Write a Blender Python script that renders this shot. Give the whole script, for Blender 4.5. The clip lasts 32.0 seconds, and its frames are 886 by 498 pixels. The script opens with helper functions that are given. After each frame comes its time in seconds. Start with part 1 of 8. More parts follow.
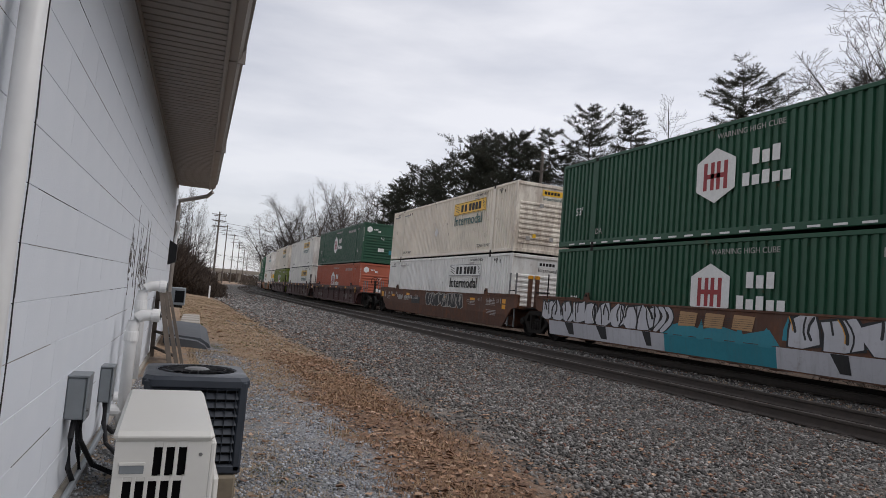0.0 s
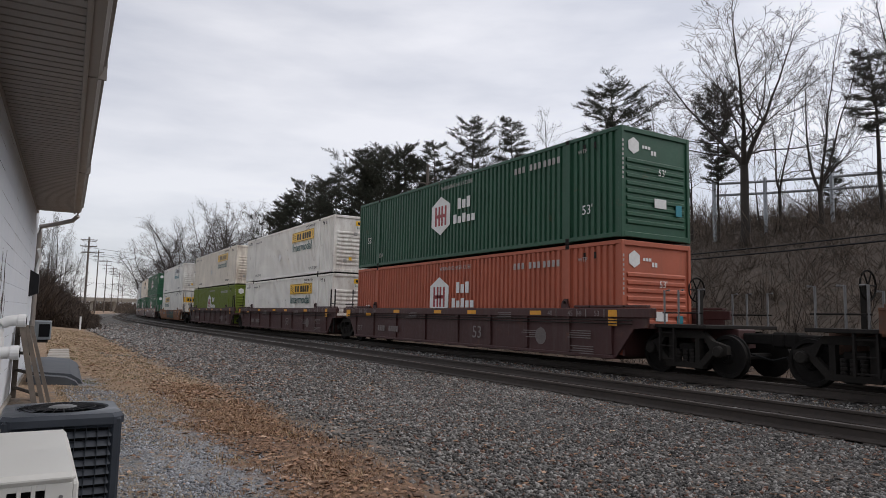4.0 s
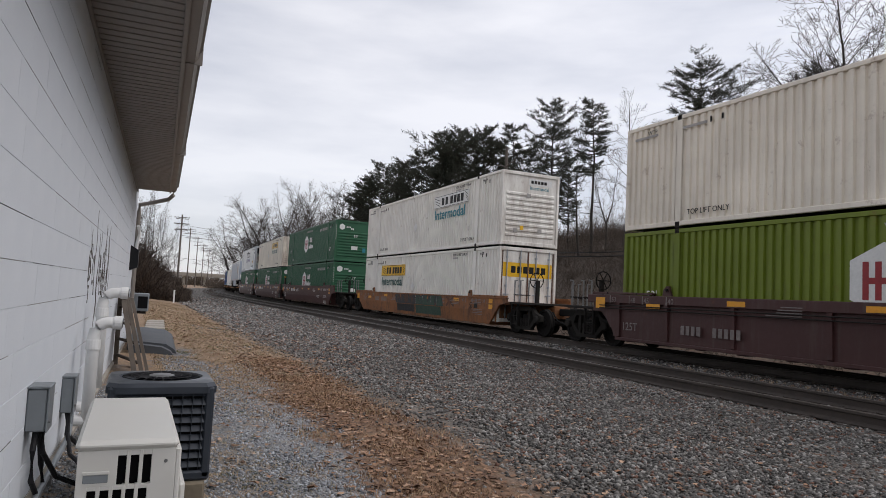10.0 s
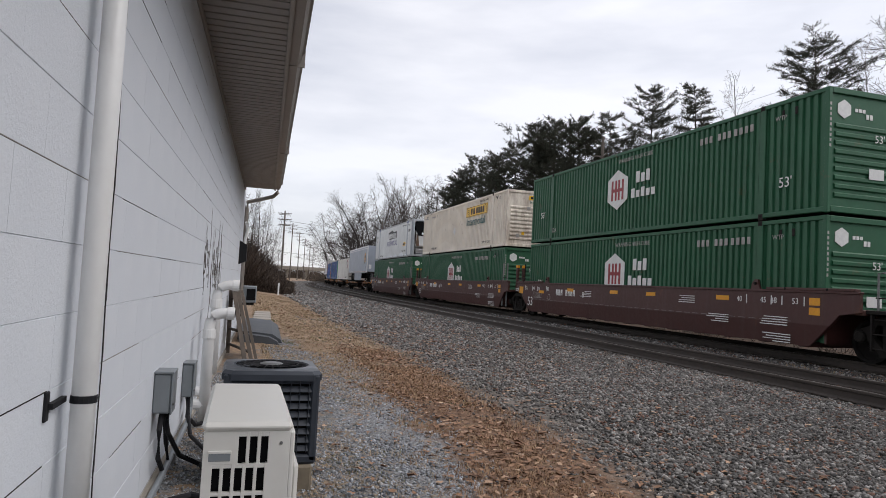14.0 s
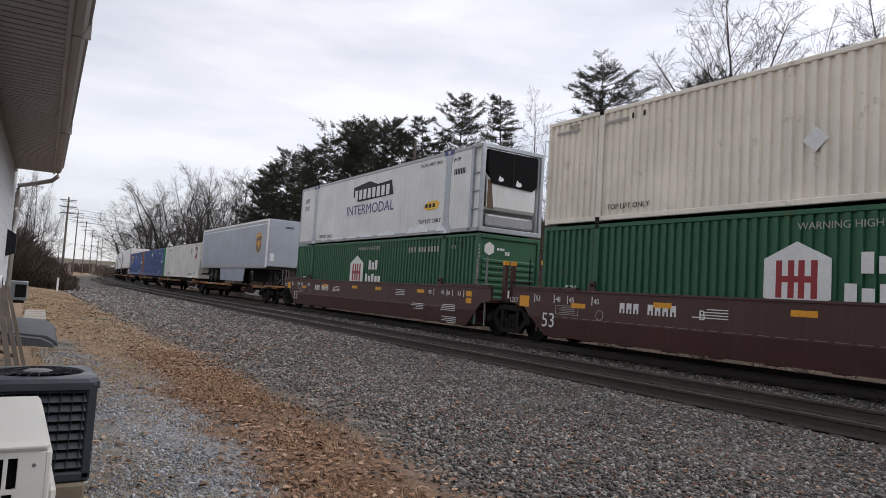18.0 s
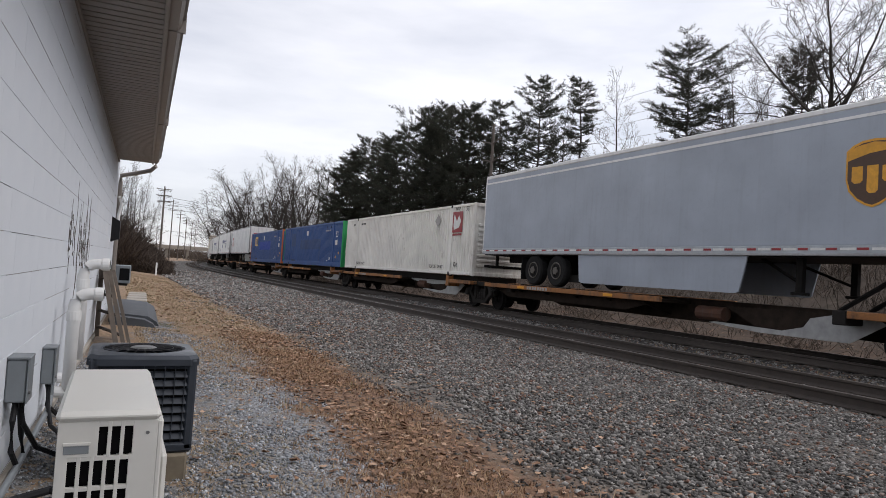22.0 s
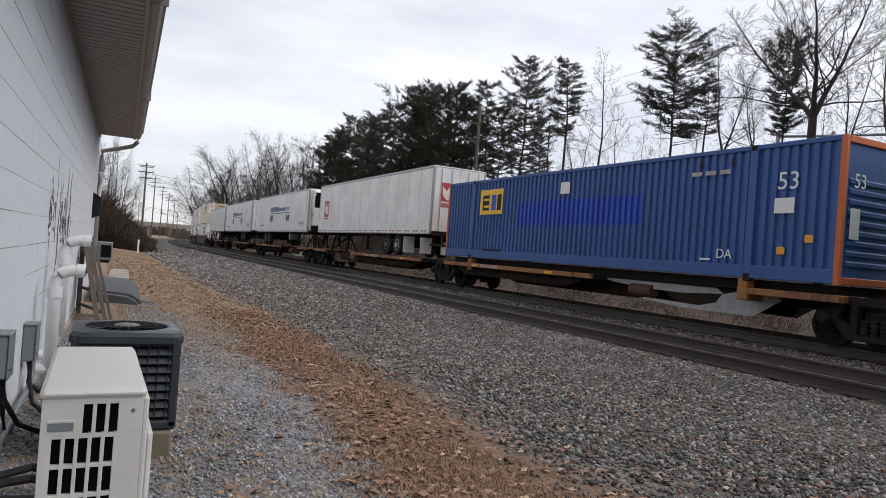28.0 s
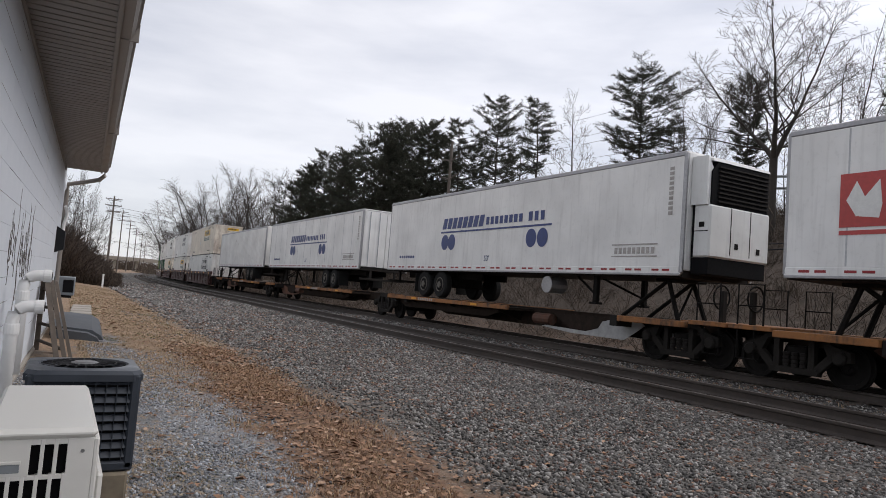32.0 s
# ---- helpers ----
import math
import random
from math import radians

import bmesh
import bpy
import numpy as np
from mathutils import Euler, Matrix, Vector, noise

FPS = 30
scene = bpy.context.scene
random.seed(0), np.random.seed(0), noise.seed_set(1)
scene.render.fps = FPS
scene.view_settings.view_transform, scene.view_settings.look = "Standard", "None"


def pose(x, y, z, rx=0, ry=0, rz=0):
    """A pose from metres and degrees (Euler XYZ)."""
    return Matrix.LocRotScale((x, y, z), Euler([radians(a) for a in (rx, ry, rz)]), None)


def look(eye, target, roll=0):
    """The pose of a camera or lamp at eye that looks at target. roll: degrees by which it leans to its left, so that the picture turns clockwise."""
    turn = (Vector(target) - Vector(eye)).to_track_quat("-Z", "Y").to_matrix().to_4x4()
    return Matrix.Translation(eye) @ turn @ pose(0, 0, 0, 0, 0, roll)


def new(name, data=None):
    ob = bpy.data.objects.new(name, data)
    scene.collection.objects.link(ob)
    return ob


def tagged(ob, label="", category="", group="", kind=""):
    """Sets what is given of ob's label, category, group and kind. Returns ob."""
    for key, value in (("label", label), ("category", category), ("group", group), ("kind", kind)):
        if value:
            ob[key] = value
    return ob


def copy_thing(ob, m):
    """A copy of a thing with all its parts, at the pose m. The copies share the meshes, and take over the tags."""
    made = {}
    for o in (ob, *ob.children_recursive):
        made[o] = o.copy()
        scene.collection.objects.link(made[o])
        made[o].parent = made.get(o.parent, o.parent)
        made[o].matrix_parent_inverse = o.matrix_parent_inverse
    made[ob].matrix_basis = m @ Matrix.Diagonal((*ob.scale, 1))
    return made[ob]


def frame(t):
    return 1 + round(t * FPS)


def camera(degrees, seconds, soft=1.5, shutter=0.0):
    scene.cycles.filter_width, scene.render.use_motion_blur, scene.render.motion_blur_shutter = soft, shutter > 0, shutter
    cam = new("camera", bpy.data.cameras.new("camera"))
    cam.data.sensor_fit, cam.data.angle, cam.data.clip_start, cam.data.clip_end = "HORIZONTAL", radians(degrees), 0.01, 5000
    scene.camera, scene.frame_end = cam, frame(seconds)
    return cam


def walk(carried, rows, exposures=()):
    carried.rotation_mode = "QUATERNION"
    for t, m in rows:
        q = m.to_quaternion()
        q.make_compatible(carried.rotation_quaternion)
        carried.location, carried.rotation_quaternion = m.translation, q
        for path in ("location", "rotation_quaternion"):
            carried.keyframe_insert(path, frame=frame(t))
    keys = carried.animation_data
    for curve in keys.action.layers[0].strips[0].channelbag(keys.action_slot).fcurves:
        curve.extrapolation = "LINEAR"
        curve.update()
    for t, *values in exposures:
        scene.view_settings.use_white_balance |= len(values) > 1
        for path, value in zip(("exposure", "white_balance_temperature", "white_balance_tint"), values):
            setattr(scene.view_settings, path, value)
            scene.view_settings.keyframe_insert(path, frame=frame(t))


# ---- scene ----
cam = camera(66.97, 32.0, soft=.7)
PATH = [
    (0, (-0.008, 0.024, 1.206), (3.686, 9.288, 1.930), 4.79),
    (0.5, (-0.004, 0.020, 1.206), (3.998, 9.153, 1.962), 5.44),
    (1, (-0.006, 0.026, 1.205), (3.924, 9.197, 1.878), 4.61),
    (1.5, (-0.008, -0.002, 1.206), (3.462, 9.325, 2.184), 4.21),
    (2, (-0.002, -0.018, 1.210), (3.380, 9.328, 2.311), 3.73),
    (2.5, (-0.000, -0.025, 1.211), (3.518, 9.260, 2.399), 3.44),
    (3, (0.010, -0.022, 1.212), (4.000, 9.083, 2.292), 2.92),
    (3.5, (0.024, -0.024, 1.206), (4.993, 8.593, 2.224), 2.48),
    (5.5, (0.020, -0.009, 1.207), (5.166, 8.510, 2.183), -0.35),
    (6, (0.002, -0.020, 1.215), (4.874, 8.655, 2.222), 0.50),
    (6.5, (-0.001, 0.020, 1.205), (4.257, 9.039, 1.930), 1.29),
    (7, (-0.011, 0.015, 1.203), (3.708, 9.285, 1.701), 1.66),
    (7.5, (-0.008, 0.009, 1.209), (3.641, 9.307, 1.683), 2.11),
    (8, (-0.010, 0.011, 1.210), (3.572, 9.329, 1.805), 2.46),
    (8.5, (-0.007, 0.012, 1.211), (3.608, 9.317, 1.798), 2.66),
    (9, (-0.006, 0.003, 1.211), (3.727, 9.260, 1.820), 3.21),
    (9.5, (-0.002, -0.002, 1.210), (3.849, 9.211, 1.746), 3.22),
    (10, (0.000, -0.009, 1.211), (4.139, 9.067, 1.915), 2.93),
    (10.5, (0.004, -0.059, 1.224), (4.718, 8.729, 1.971), 2.72),
    (11, (0.005, -0.011, 1.214), (5.149, 8.540, 1.862), 1.88),
    (11.5, (-0.012, 0.021, 1.202), (4.252, 9.028, 2.036), 1.60),
    (12, (-0.018, 0.019, 1.200), (3.560, 9.348, 1.617), 2.63),
    (12.5, (-0.023, -0.005, 1.205), (2.890, 9.552, 1.621), 2.90),
    (13, (-0.021, -0.017, 1.209), (2.883, 9.543, 1.609), 2.36),
    (13.5, (-0.027, -0.028, 1.209), (2.808, 9.552, 1.645), 3.11),
    (14, (-0.023, -0.027, 1.210), (2.816, 9.547, 1.739), 3.04),
    (14.5, (-0.022, -0.030, 1.212), (2.854, 9.531, 1.784), 2.76),
    (16.5, (-0.016, 0.006, 1.258), (3.221, 9.460, 1.636), 2.44),
    (17, (-0.001, -0.022, 1.223), (3.850, 9.184, 1.863), 3.76),
    (17.5, (0.005, -0.018, 1.223), (4.600, 8.835, 1.938), 4.65),
    (18, (0.022, -0.017, 1.224), (5.386, 8.397, 1.884), 3.57),
    (18.5, (0.058, -0.006, 1.240), (6.194, 7.851, 2.024), 2.64),
    (19, (0.077, 0.008, 1.235), (6.871, 7.297, 2.087), 2.26),
    (19.5, (0.042, 0.034, 1.233), (6.629, 7.515, 2.031), 2.13),
    (20, (0.009, 0.063, 1.262), (5.924, 8.103, 1.873), 2.17),
    (20.5, (0.013, 0.009, 1.203), (5.264, 8.513, 1.524), 2.37),
    (21, (0.008, 0.011, 1.205), (4.659, 8.863, 1.352), 2.13),
    (21.5, (0.005, 0.009, 1.208), (4.588, 8.882, 1.737), 3.47),
    (22, (0.001, 0.000, 1.208), (4.369, 8.988, 1.576), 3.74),
    (22.5, (-0.006, 0.006, 1.203), (4.388, 8.986, 0.999), 4.74),
    (23, (-0.007, 0.005, 1.206), (4.274, 9.040, 1.045), 3.94),
    (23.5, (-0.009, 0.006, 1.207), (4.106, 9.120, 1.227), 4.41),
    (24, (-0.001, 0.004, 1.210), (4.563, 8.901, 1.317), 4.64),
    (24.5, (0.002, 0.006, 1.212), (5.194, 8.551, 1.297), 4.89),
    (26.5, (-0.003, -0.003, 1.210), (5.207, 8.515, 1.748), 3.37),
    (27, (-0.001, 0.000, 1.209), (5.351, 8.431, 1.733), 3.52),
    (27.5, (-0.006, 0.007, 1.208), (4.975, 8.660, 1.769), 3.38),
    (28, (-0.006, 0.011, 1.206), (4.586, 8.894, 1.296), 4.31),
    (28.5, (-0.008, 0.003, 1.214), (4.318, 9.016, 1.466), 4.10),
    (29, (-0.003, 0.003, 1.218), (4.644, 8.845, 1.694), 3.77),
    (30, (-0.011, 0.008, 1.207), (3.604, 9.326, 1.552), 5.01),
    (30.5, (-0.010, 0.021, 1.205), (3.718, 9.291, 1.616), 5.72),
    (31, (-0.012, 0.010, 1.206), (3.679, 9.291, 1.705), 5.57),
    (31.5, (-0.003, 0.001, 1.211), (3.996, 9.148, 1.796), 5.30),
    (32, (0.013, -0.025, 1.214), (4.926, 8.660, 1.869), 4.50),
]
walk(cam, [(t, look(eye, target, roll)) for t, eye, target, roll in PATH],
     [(t, e, 6600, 13) for t, e in ((0, -.2), (1, -.06), (2, -.1), (3, -.2), (6, -.15), (8, 0), (9, -.05), (11, -.13), (13, 0), (17, .04), (19, 0), (20, .0), (21, .16), (22, .06), (23, .22), (24, .16), (27, .04), (28, .05), (30, .04), (32, -.04))])

# ---- light: an overcast winter sky ----
world = bpy.data.worlds.new("overcast_sky")
scene.world = world
world.use_nodes = True
wt = world.node_tree
back = wt.nodes["Background"]
sky = wt.nodes.new("ShaderNodeTexSky")
sky.sky_type, sky.sun_disc, sky.sun_elevation, sky.sun_rotation = "NISHITA", False, radians(47.8), radians(119.5)
coord = wt.nodes.new("ShaderNodeTexCoord")
stretch = wt.nodes.new("ShaderNodeMapping")
stretch.inputs["Scale"].default_value = (1.6, 1.6, 6.5)
wt.links.new(coord.outputs["Generated"], stretch.inputs[0])
cloud = wt.nodes.new("ShaderNodeTexNoise")
cloud.inputs["Scale"].default_value, cloud.inputs["Detail"].default_value, cloud.inputs["Roughness"].default_value = 1.5, 6, .5
wt.links.new(stretch.outputs[0], cloud.inputs["Vector"])
shade = wt.nodes.new("ShaderNodeValToRGB")
shade.color_ramp.elements[0].position, shade.color_ramp.elements[0].color = .36, (.60, .625, .68, 1)
shade.color_ramp.elements[1].position, shade.color_ramp.elements[1].color = .62, (.845, .86, .89, 1)
wt.links.new(cloud.outputs["Fac"], shade.inputs[0])
veil = wt.nodes.new("ShaderNodeMix")
veil.data_type = "RGBA"
veil.inputs[0].default_value = .97
wt.links.new(sky.outputs[0], veil.inputs[6])
apart = wt.nodes.new("ShaderNodeSeparateXYZ")
wt.links.new(coord.outputs["Generated"], apart.inputs[0])
toward = wt.nodes.new("ShaderNodeMapRange")  # the cloud thins towards +x
toward.inputs[1].default_value, toward.inputs[2].default_value, toward.inputs[3].default_value, toward.inputs[4].default_value = -1, 1, .78, 1.2
wt.links.new(apart.outputs[0], toward.inputs[0])
thin = wt.nodes.new("ShaderNodeVectorMath")
thin.operation = "SCALE"
wt.links.new(shade.outputs[0], thin.inputs[0])
wt.links.new(toward.outputs[0], thin.inputs["Scale"])
wt.links.new(thin.outputs[0], veil.inputs[7])
wt.links.new(veil.outputs[2], back.inputs[0])
back.inputs[1].default_value = 1.0
sun = new("sun", bpy.data.lights.new("sun", "SUN"))
sun.data.energy, sun.data.angle, sun.data.color = 1.45, radians(40), (1, .985, .96)
sun.matrix_world = look((30, -17, 38), (0, 0, 0))

# ---- the line of the track and the train's run along it ----
D, K, Y0 = 13.78, .00092, 44.0  # track of the train: straight, then bending away
SPEED = [-1.6535757e-05, 0.00055986442, 0.012266336, -8.8155374, 23.822594]


def along(s):
    e = max(s - Y0, 0)
    return pose(D + .5 * K * e * e, s, 0, 0, 0, -math.degrees(math.atan(K * e)))


def run(t):
    return sum(c * t ** (4 - i) for i, c in enumerate(SPEED))



# ---- helpers of this scene ----
def lerp(a, b, t):
    return a + (b - a) * t


class Geo:
    """Vertices and faces of one mesh, in metres."""

    def __init__(self):
        self.v, self.f = [], []

    def add(self, verts, faces):
        n = len(self.v)
        self.v += [tuple(p) for p in verts]
        self.f += [tuple(i + n for i in f) for f in faces]
        return self

    def box(self, a, b, c=0.0):
        """A box from corner a to corner b with chamfered edges of width c."""
        lo, hi = [min(p, q) for p, q in zip(a, b)], [max(p, q) for p, q in zip(a, b)]
        if c <= 0:
            vs = [(x, y, z) for x in (lo[0], hi[0]) for y in (lo[1], hi[1]) for z in (lo[2], hi[2])]
            return self.add(vs, [(0, 1, 3, 2), (4, 6, 7, 5), (0, 4, 5, 1), (2, 3, 7, 6), (0, 2, 6, 4), (1, 5, 7, 3)])
        c = min(c, *[(q - p) * .45 for p, q in zip(lo, hi)])
        vs, idx = [], {}
        for sx in (0, 1):
            for sy in (0, 1):
                for sz in (0, 1):
                    for ax in range(3):
                        p = []
                        for k, s in enumerate((sx, sy, sz)):
                            e = (lo[k], hi[k])[s]
                            p.append(e if k == ax else e + (c if s == 0 else -c))
                        idx[sx, sy, sz, ax] = len(vs)
                        vs.append(p)
        fs = []
        for ax in range(3):
            o1, o2 = (ax + 1) % 3, (ax + 2) % 3
            for s in (0, 1):
                q = []
                for u, w in ((0, 0), (1, 0), (1, 1), (0, 1)):
                    k = [0, 0, 0]
                    k[ax], k[o1], k[o2] = s, u, w
                    q.append(idx[k[0], k[1], k[2], ax])
                fs.append(tuple(q if s else q[::-1]))
            for s1 in (0, 1):
                for s2 in (0, 1):
                    e = []
                    for t in (0, 1):
                        k = [0, 0, 0]
                        k[ax], k[o1], k[o2] = t, s1, s2
                        e.append((idx[k[0], k[1], k[2], o1], idx[k[0], k[1], k[2], o2]))
                    q = (e[0][0], e[1][0], e[1][1], e[0][1])
                    fs.append(q if s1 == s2 else q[::-1])
        for sx in (0, 1):
            for sy in (0, 1):
                for sz in (0, 1):
                    t = tuple(idx[sx, sy, sz, a] for a in range(3))
                    fs.append(t if (sx + sy + sz) % 2 else t[::-1])
        return self.add(vs, fs)

    def tube(self, pts, r, n=8, r2=None):
        """A round bar along a row of points, tapering from r to r2."""
        pts = [Vector(p) for p in pts]
        r2 = r if r2 is None else r2
        rings, m = [], len(pts)
        for i, p in enumerate(pts):
            d = (pts[min(i + 1, m - 1)] - pts[max(i - 1, 0)]).normalized()
            a = d.orthogonal().normalized() if abs(d.z) > .9 else d.cross(Vector((0, 0, 1))).normalized()
            b = d.cross(a)
            rr = lerp(r, r2, i / max(m - 1, 1))
            rings.append([p + (a * math.cos(6.2832 * k / n) + b * math.sin(6.2832 * k / n)) * rr for k in range(n)])
        vs = [q for ring in rings for q in ring]
        fs = [(i * n + k, i * n + (k + 1) % n, (i + 1) * n + (k + 1) % n, (i + 1) * n + k) for i in range(m - 1) for k in range(n)]
        fs += [tuple(range(n))[::-1], tuple((m - 1) * n + k for k in range(n))]
        return self.add(vs, fs)

    def plate(self, pts, axis, a, b):
        """A flat outline extruded along an axis from a to b. pts give the two other coordinates in order."""
        def at(p, d):
            q = [0, 0, 0]
            o = [k for k in range(3) if k != axis]
            q[axis], q[o[0]], q[o[1]] = d, p[0], p[1]
            return q
        n = len(pts)
        vs = [at(p, a) for p in pts] + [at(p, b) for p in pts]
        fs = [tuple(range(n)), tuple(range(2 * n - 1, n - 1, -1))] + [(i, i + n, (i + 1) % n + n, (i + 1) % n) for i in range(n)]
        return self.add(vs, fs)

    def lathe(self, prof, n, m):
        """A profile of (radius, height) turned round the local z axis, set by the matrix m."""
        vs = [m @ Vector((r * math.cos(6.2832 * k / n), r * math.sin(6.2832 * k / n), h)) for r, h in prof for k in range(n)]
        k2 = len(prof)
        fs = [(i * n + k, i * n + (k + 1) % n, (i + 1) * n + (k + 1) % n, (i + 1) * n + k) for i in range(k2 - 1) for k in range(n)]
        fs += [tuple(range(n))[::-1], tuple((k2 - 1) * n + k for k in range(n))]
        return self.add(vs, fs)

    def mesh(self, name, material, smooth=False):
        me = bpy.data.meshes.new(name)
        me.from_pydata(self.v, [], self.f)
        bm = bmesh.new()
        bm.from_mesh(me)
        bmesh.ops.recalc_face_normals(bm, faces=bm.faces)
        bm.to_mesh(me)
        bm.free()
        if smooth:
            me.polygons.foreach_set("use_smooth", [True] * len(me.polygons))
        me.materials.append(material)
        return me


def part(name, geo, material, parent, label="", smooth=False, m=None):
    """One mesh object under a thing or under a part. geo: a Geo or a ready mesh."""
    me = geo if isinstance(geo, bpy.types.Mesh) else geo.mesh(name, material, smooth)
    ob = new(name, me)
    ob.parent = parent
    if m is not None:
        ob.matrix_basis = m
    return tagged(ob, label)


def thing(name, label, category, group="", m=None, kind=""):
    """An empty at the base of a thing; its parts hang under it."""
    ob = new(name)
    ob.empty_display_size = .2
    if m is not None:
        ob.matrix_basis = m
    return tagged(ob, label, category, group, kind)


def solid(name, verts, faces, material):
    """A mesh from big arrays: verts (n, 3), faces (m, 3 or 4)."""
    me = bpy.data.meshes.new(name)
    verts, faces = np.asarray(verts, "f"), np.asarray(faces, "i")
    k = faces.shape[1]
    me.vertices.add(len(verts))
    me.vertices.foreach_set("co", verts.ravel())
    me.loops.add(faces.size)
    me.loops.foreach_set("vertex_index", faces.ravel())
    me.polygons.add(len(faces))
    me.polygons.foreach_set("loop_start", np.arange(0, faces.size, k, dtype="i"))
    me.update(calc_edges=True)
    me.validate()
    me.materials.append(material)
    return me


LETTERS = {}


def writing(parent, text, size, material, m, name="lettering", squeeze=1.0, bold=0.0):
    """Raised flat letters in the built-in font; m puts their left end and base line."""
    key = text, size, material.name, squeeze
    if key not in LETTERS:
        cu = bpy.data.curves.new("lettering", "FONT")
        cu.body, cu.size, cu.extrude, cu.resolution_u, cu.offset = text, size, .002, 3, bold * size
        ob = bpy.data.objects.new("lettering", cu)
        me = bpy.data.meshes.new_from_object(ob)
        me.name = "lettering"
        bpy.data.objects.remove(ob)
        bpy.data.curves.remove(cu)
        for v in me.vertices:
            v.co.x *= squeeze
        me.materials.clear()
        me.materials.append(material)
        LETTERS[key] = me
    return part(name, LETTERS[key], material, parent, m=m)


# ---- materials ----
class Nodes:
    def __init__(self, name):
        self.m = bpy.data.materials.new(name)
        self.m.use_nodes = True
        self.t = self.m.node_tree
        self.b = self.t.nodes["Principled BSDF"]
        self.co = self.t.nodes.new("ShaderNodeTexCoord").outputs["Object"]

    def link(self, a, b):
        self.t.links.new(a, b)

    def scaled(self, s):
        n = self.t.nodes.new("ShaderNodeMapping")
        n.inputs["Scale"].default_value = s if isinstance(s, tuple) else (s, s, s)
        self.link(self.co, n.inputs[0])
        return n.outputs[0]

    def noise(self, s, detail=4, rough=.55, vec=None):
        n = self.t.nodes.new("ShaderNodeTexNoise")
        n.inputs["Scale"].default_value = 1.0
        n.inputs["Detail"].default_value, n.inputs["Roughness"].default_value = detail, rough
        self.link(vec or self.scaled(s), n.inputs["Vector"])
        return n.outputs["Fac"]

    def voro(self, s, out="Distance", feature="F1"):
        n = self.t.nodes.new("ShaderNodeTexVoronoi")
        n.feature = feature
        n.inputs["Scale"].default_value = 1.0
        self.link(self.scaled(s), n.inputs["Vector"])
        return n.outputs[out]

    def ramp(self, fac, a, b, ca=0.0, cb=1.0):
        n = self.t.nodes.new("ShaderNodeMapRange")
        n.inputs[1].default_value, n.inputs[2].default_value, n.inputs[3].default_value, n.inputs[4].default_value = a, b, ca, cb
        self.link(fac, n.inputs[0])
        return n.outputs[0]

    def mix(self, fac, a, b, mode="MIX"):
        n = self.t.nodes.new("ShaderNodeMix")
        n.data_type, n.blend_type = "RGBA", mode
        for sock, v in ((n.inputs[0], fac), (n.inputs[6], a), (n.inputs[7], b)):
            if isinstance(v, (int, float)):
                sock.default_value = v
            elif isinstance(v, tuple):
                sock.default_value = (*v, 1)
            else:
                self.link(v, sock)
        return n.outputs[2]

    def math(self, op, a, b=0.0):
        n = self.t.nodes.new("ShaderNodeMath")
        n.operation = op
        for sock, v in ((n.inputs[0], a), (n.inputs[1], b)):
            if isinstance(v, (int, float)):
                sock.default_value = v
            else:
                self.link(v, sock)
        return n.outputs[0]

    def axis(self, k):
        n = self.t.nodes.new("ShaderNodeSeparateXYZ")
        self.link(self.co, n.inputs[0])
        return n.outputs[k]

    def island(self):
        return self.t.nodes.new("ShaderNodeNewGeometry").outputs["Random Per Island"]

    def each(self):
        return self.t.nodes.new("ShaderNodeObjectInfo").outputs["Random"]

    def bump(self, height, strength, distance):
        n = self.t.nodes.new("ShaderNodeBump")
        n.inputs["Strength"].default_value, n.inputs["Distance"].default_value = strength, distance
        self.link(height, n.inputs["Height"])
        self.link(n.outputs[0], self.b.inputs["Normal"])

    def out(self, color, rough=.6, metal=0.0, spec=.5):
        for key, v in (("Base Color", color), ("Roughness", rough), ("Metallic", metal), ("Specular IOR Level", spec)):
            if isinstance(v, (int, float)):
                self.b.inputs[key].default_value = v
            elif isinstance(v, tuple):
                self.b.inputs[key].default_value = (*v, 1)
            else:
                self.link(v, self.b.inputs[key])
        return self.m


def dark(c, k):
    return tuple(v * k for v in c)


def painted(name, c, rough=.45, dirt=.35, rust=0.0, streak=(.35, .35, .28), metal=0.0, soil=(.1, .085, .07), rustc=(.16, .06, .025), ends=0.0):
    """Weathered paint: large fading, streaks that run down, fine grime, patches of rust."""
    n = Nodes(name)
    big = n.noise(.7, 3)
    run = n.noise((7.0, 7.0, .5), 5, .6)
    fine = n.noise(9.0, 5, .65)
    col = n.mix(n.ramp(big, .3, .75), dark(c, .86), tuple(min(v * 1.08, .9) for v in c))
    col = n.mix(n.math("MULTIPLY", n.ramp(run, .52, .78), dirt), col, soil)
    col = n.mix(n.math("MULTIPLY", n.ramp(fine, .55, .8), dirt * .7), col, soil)
    if rust > 0:
        patch = n.math("MULTIPLY", n.ramp(n.noise(1.6, 8, .7), .62 - .2 * rust, .78 - .2 * rust), n.ramp(run, .3, .6))
        col = n.mix(patch, col, rustc)
    if ends > 0:
        near = n.ramp(n.math("ADD", n.math("MULTIPLY", n.axis(1), -1.0), n.math("MULTIPLY", run, 1.6)), 8.2, 9.0)
        spot = n.math("MULTIPLY", near, n.ramp(n.noise((2.6, 2.6, .8), 6, .7), .39, .6, 0, ends))
        col = n.mix(spot, col, (.2, .105, .06))
    n.bump(fine, .15, .01)
    return n.out(col, n.ramp(fine, .3, .8, rough, min(rough + .25, 1)), metal)


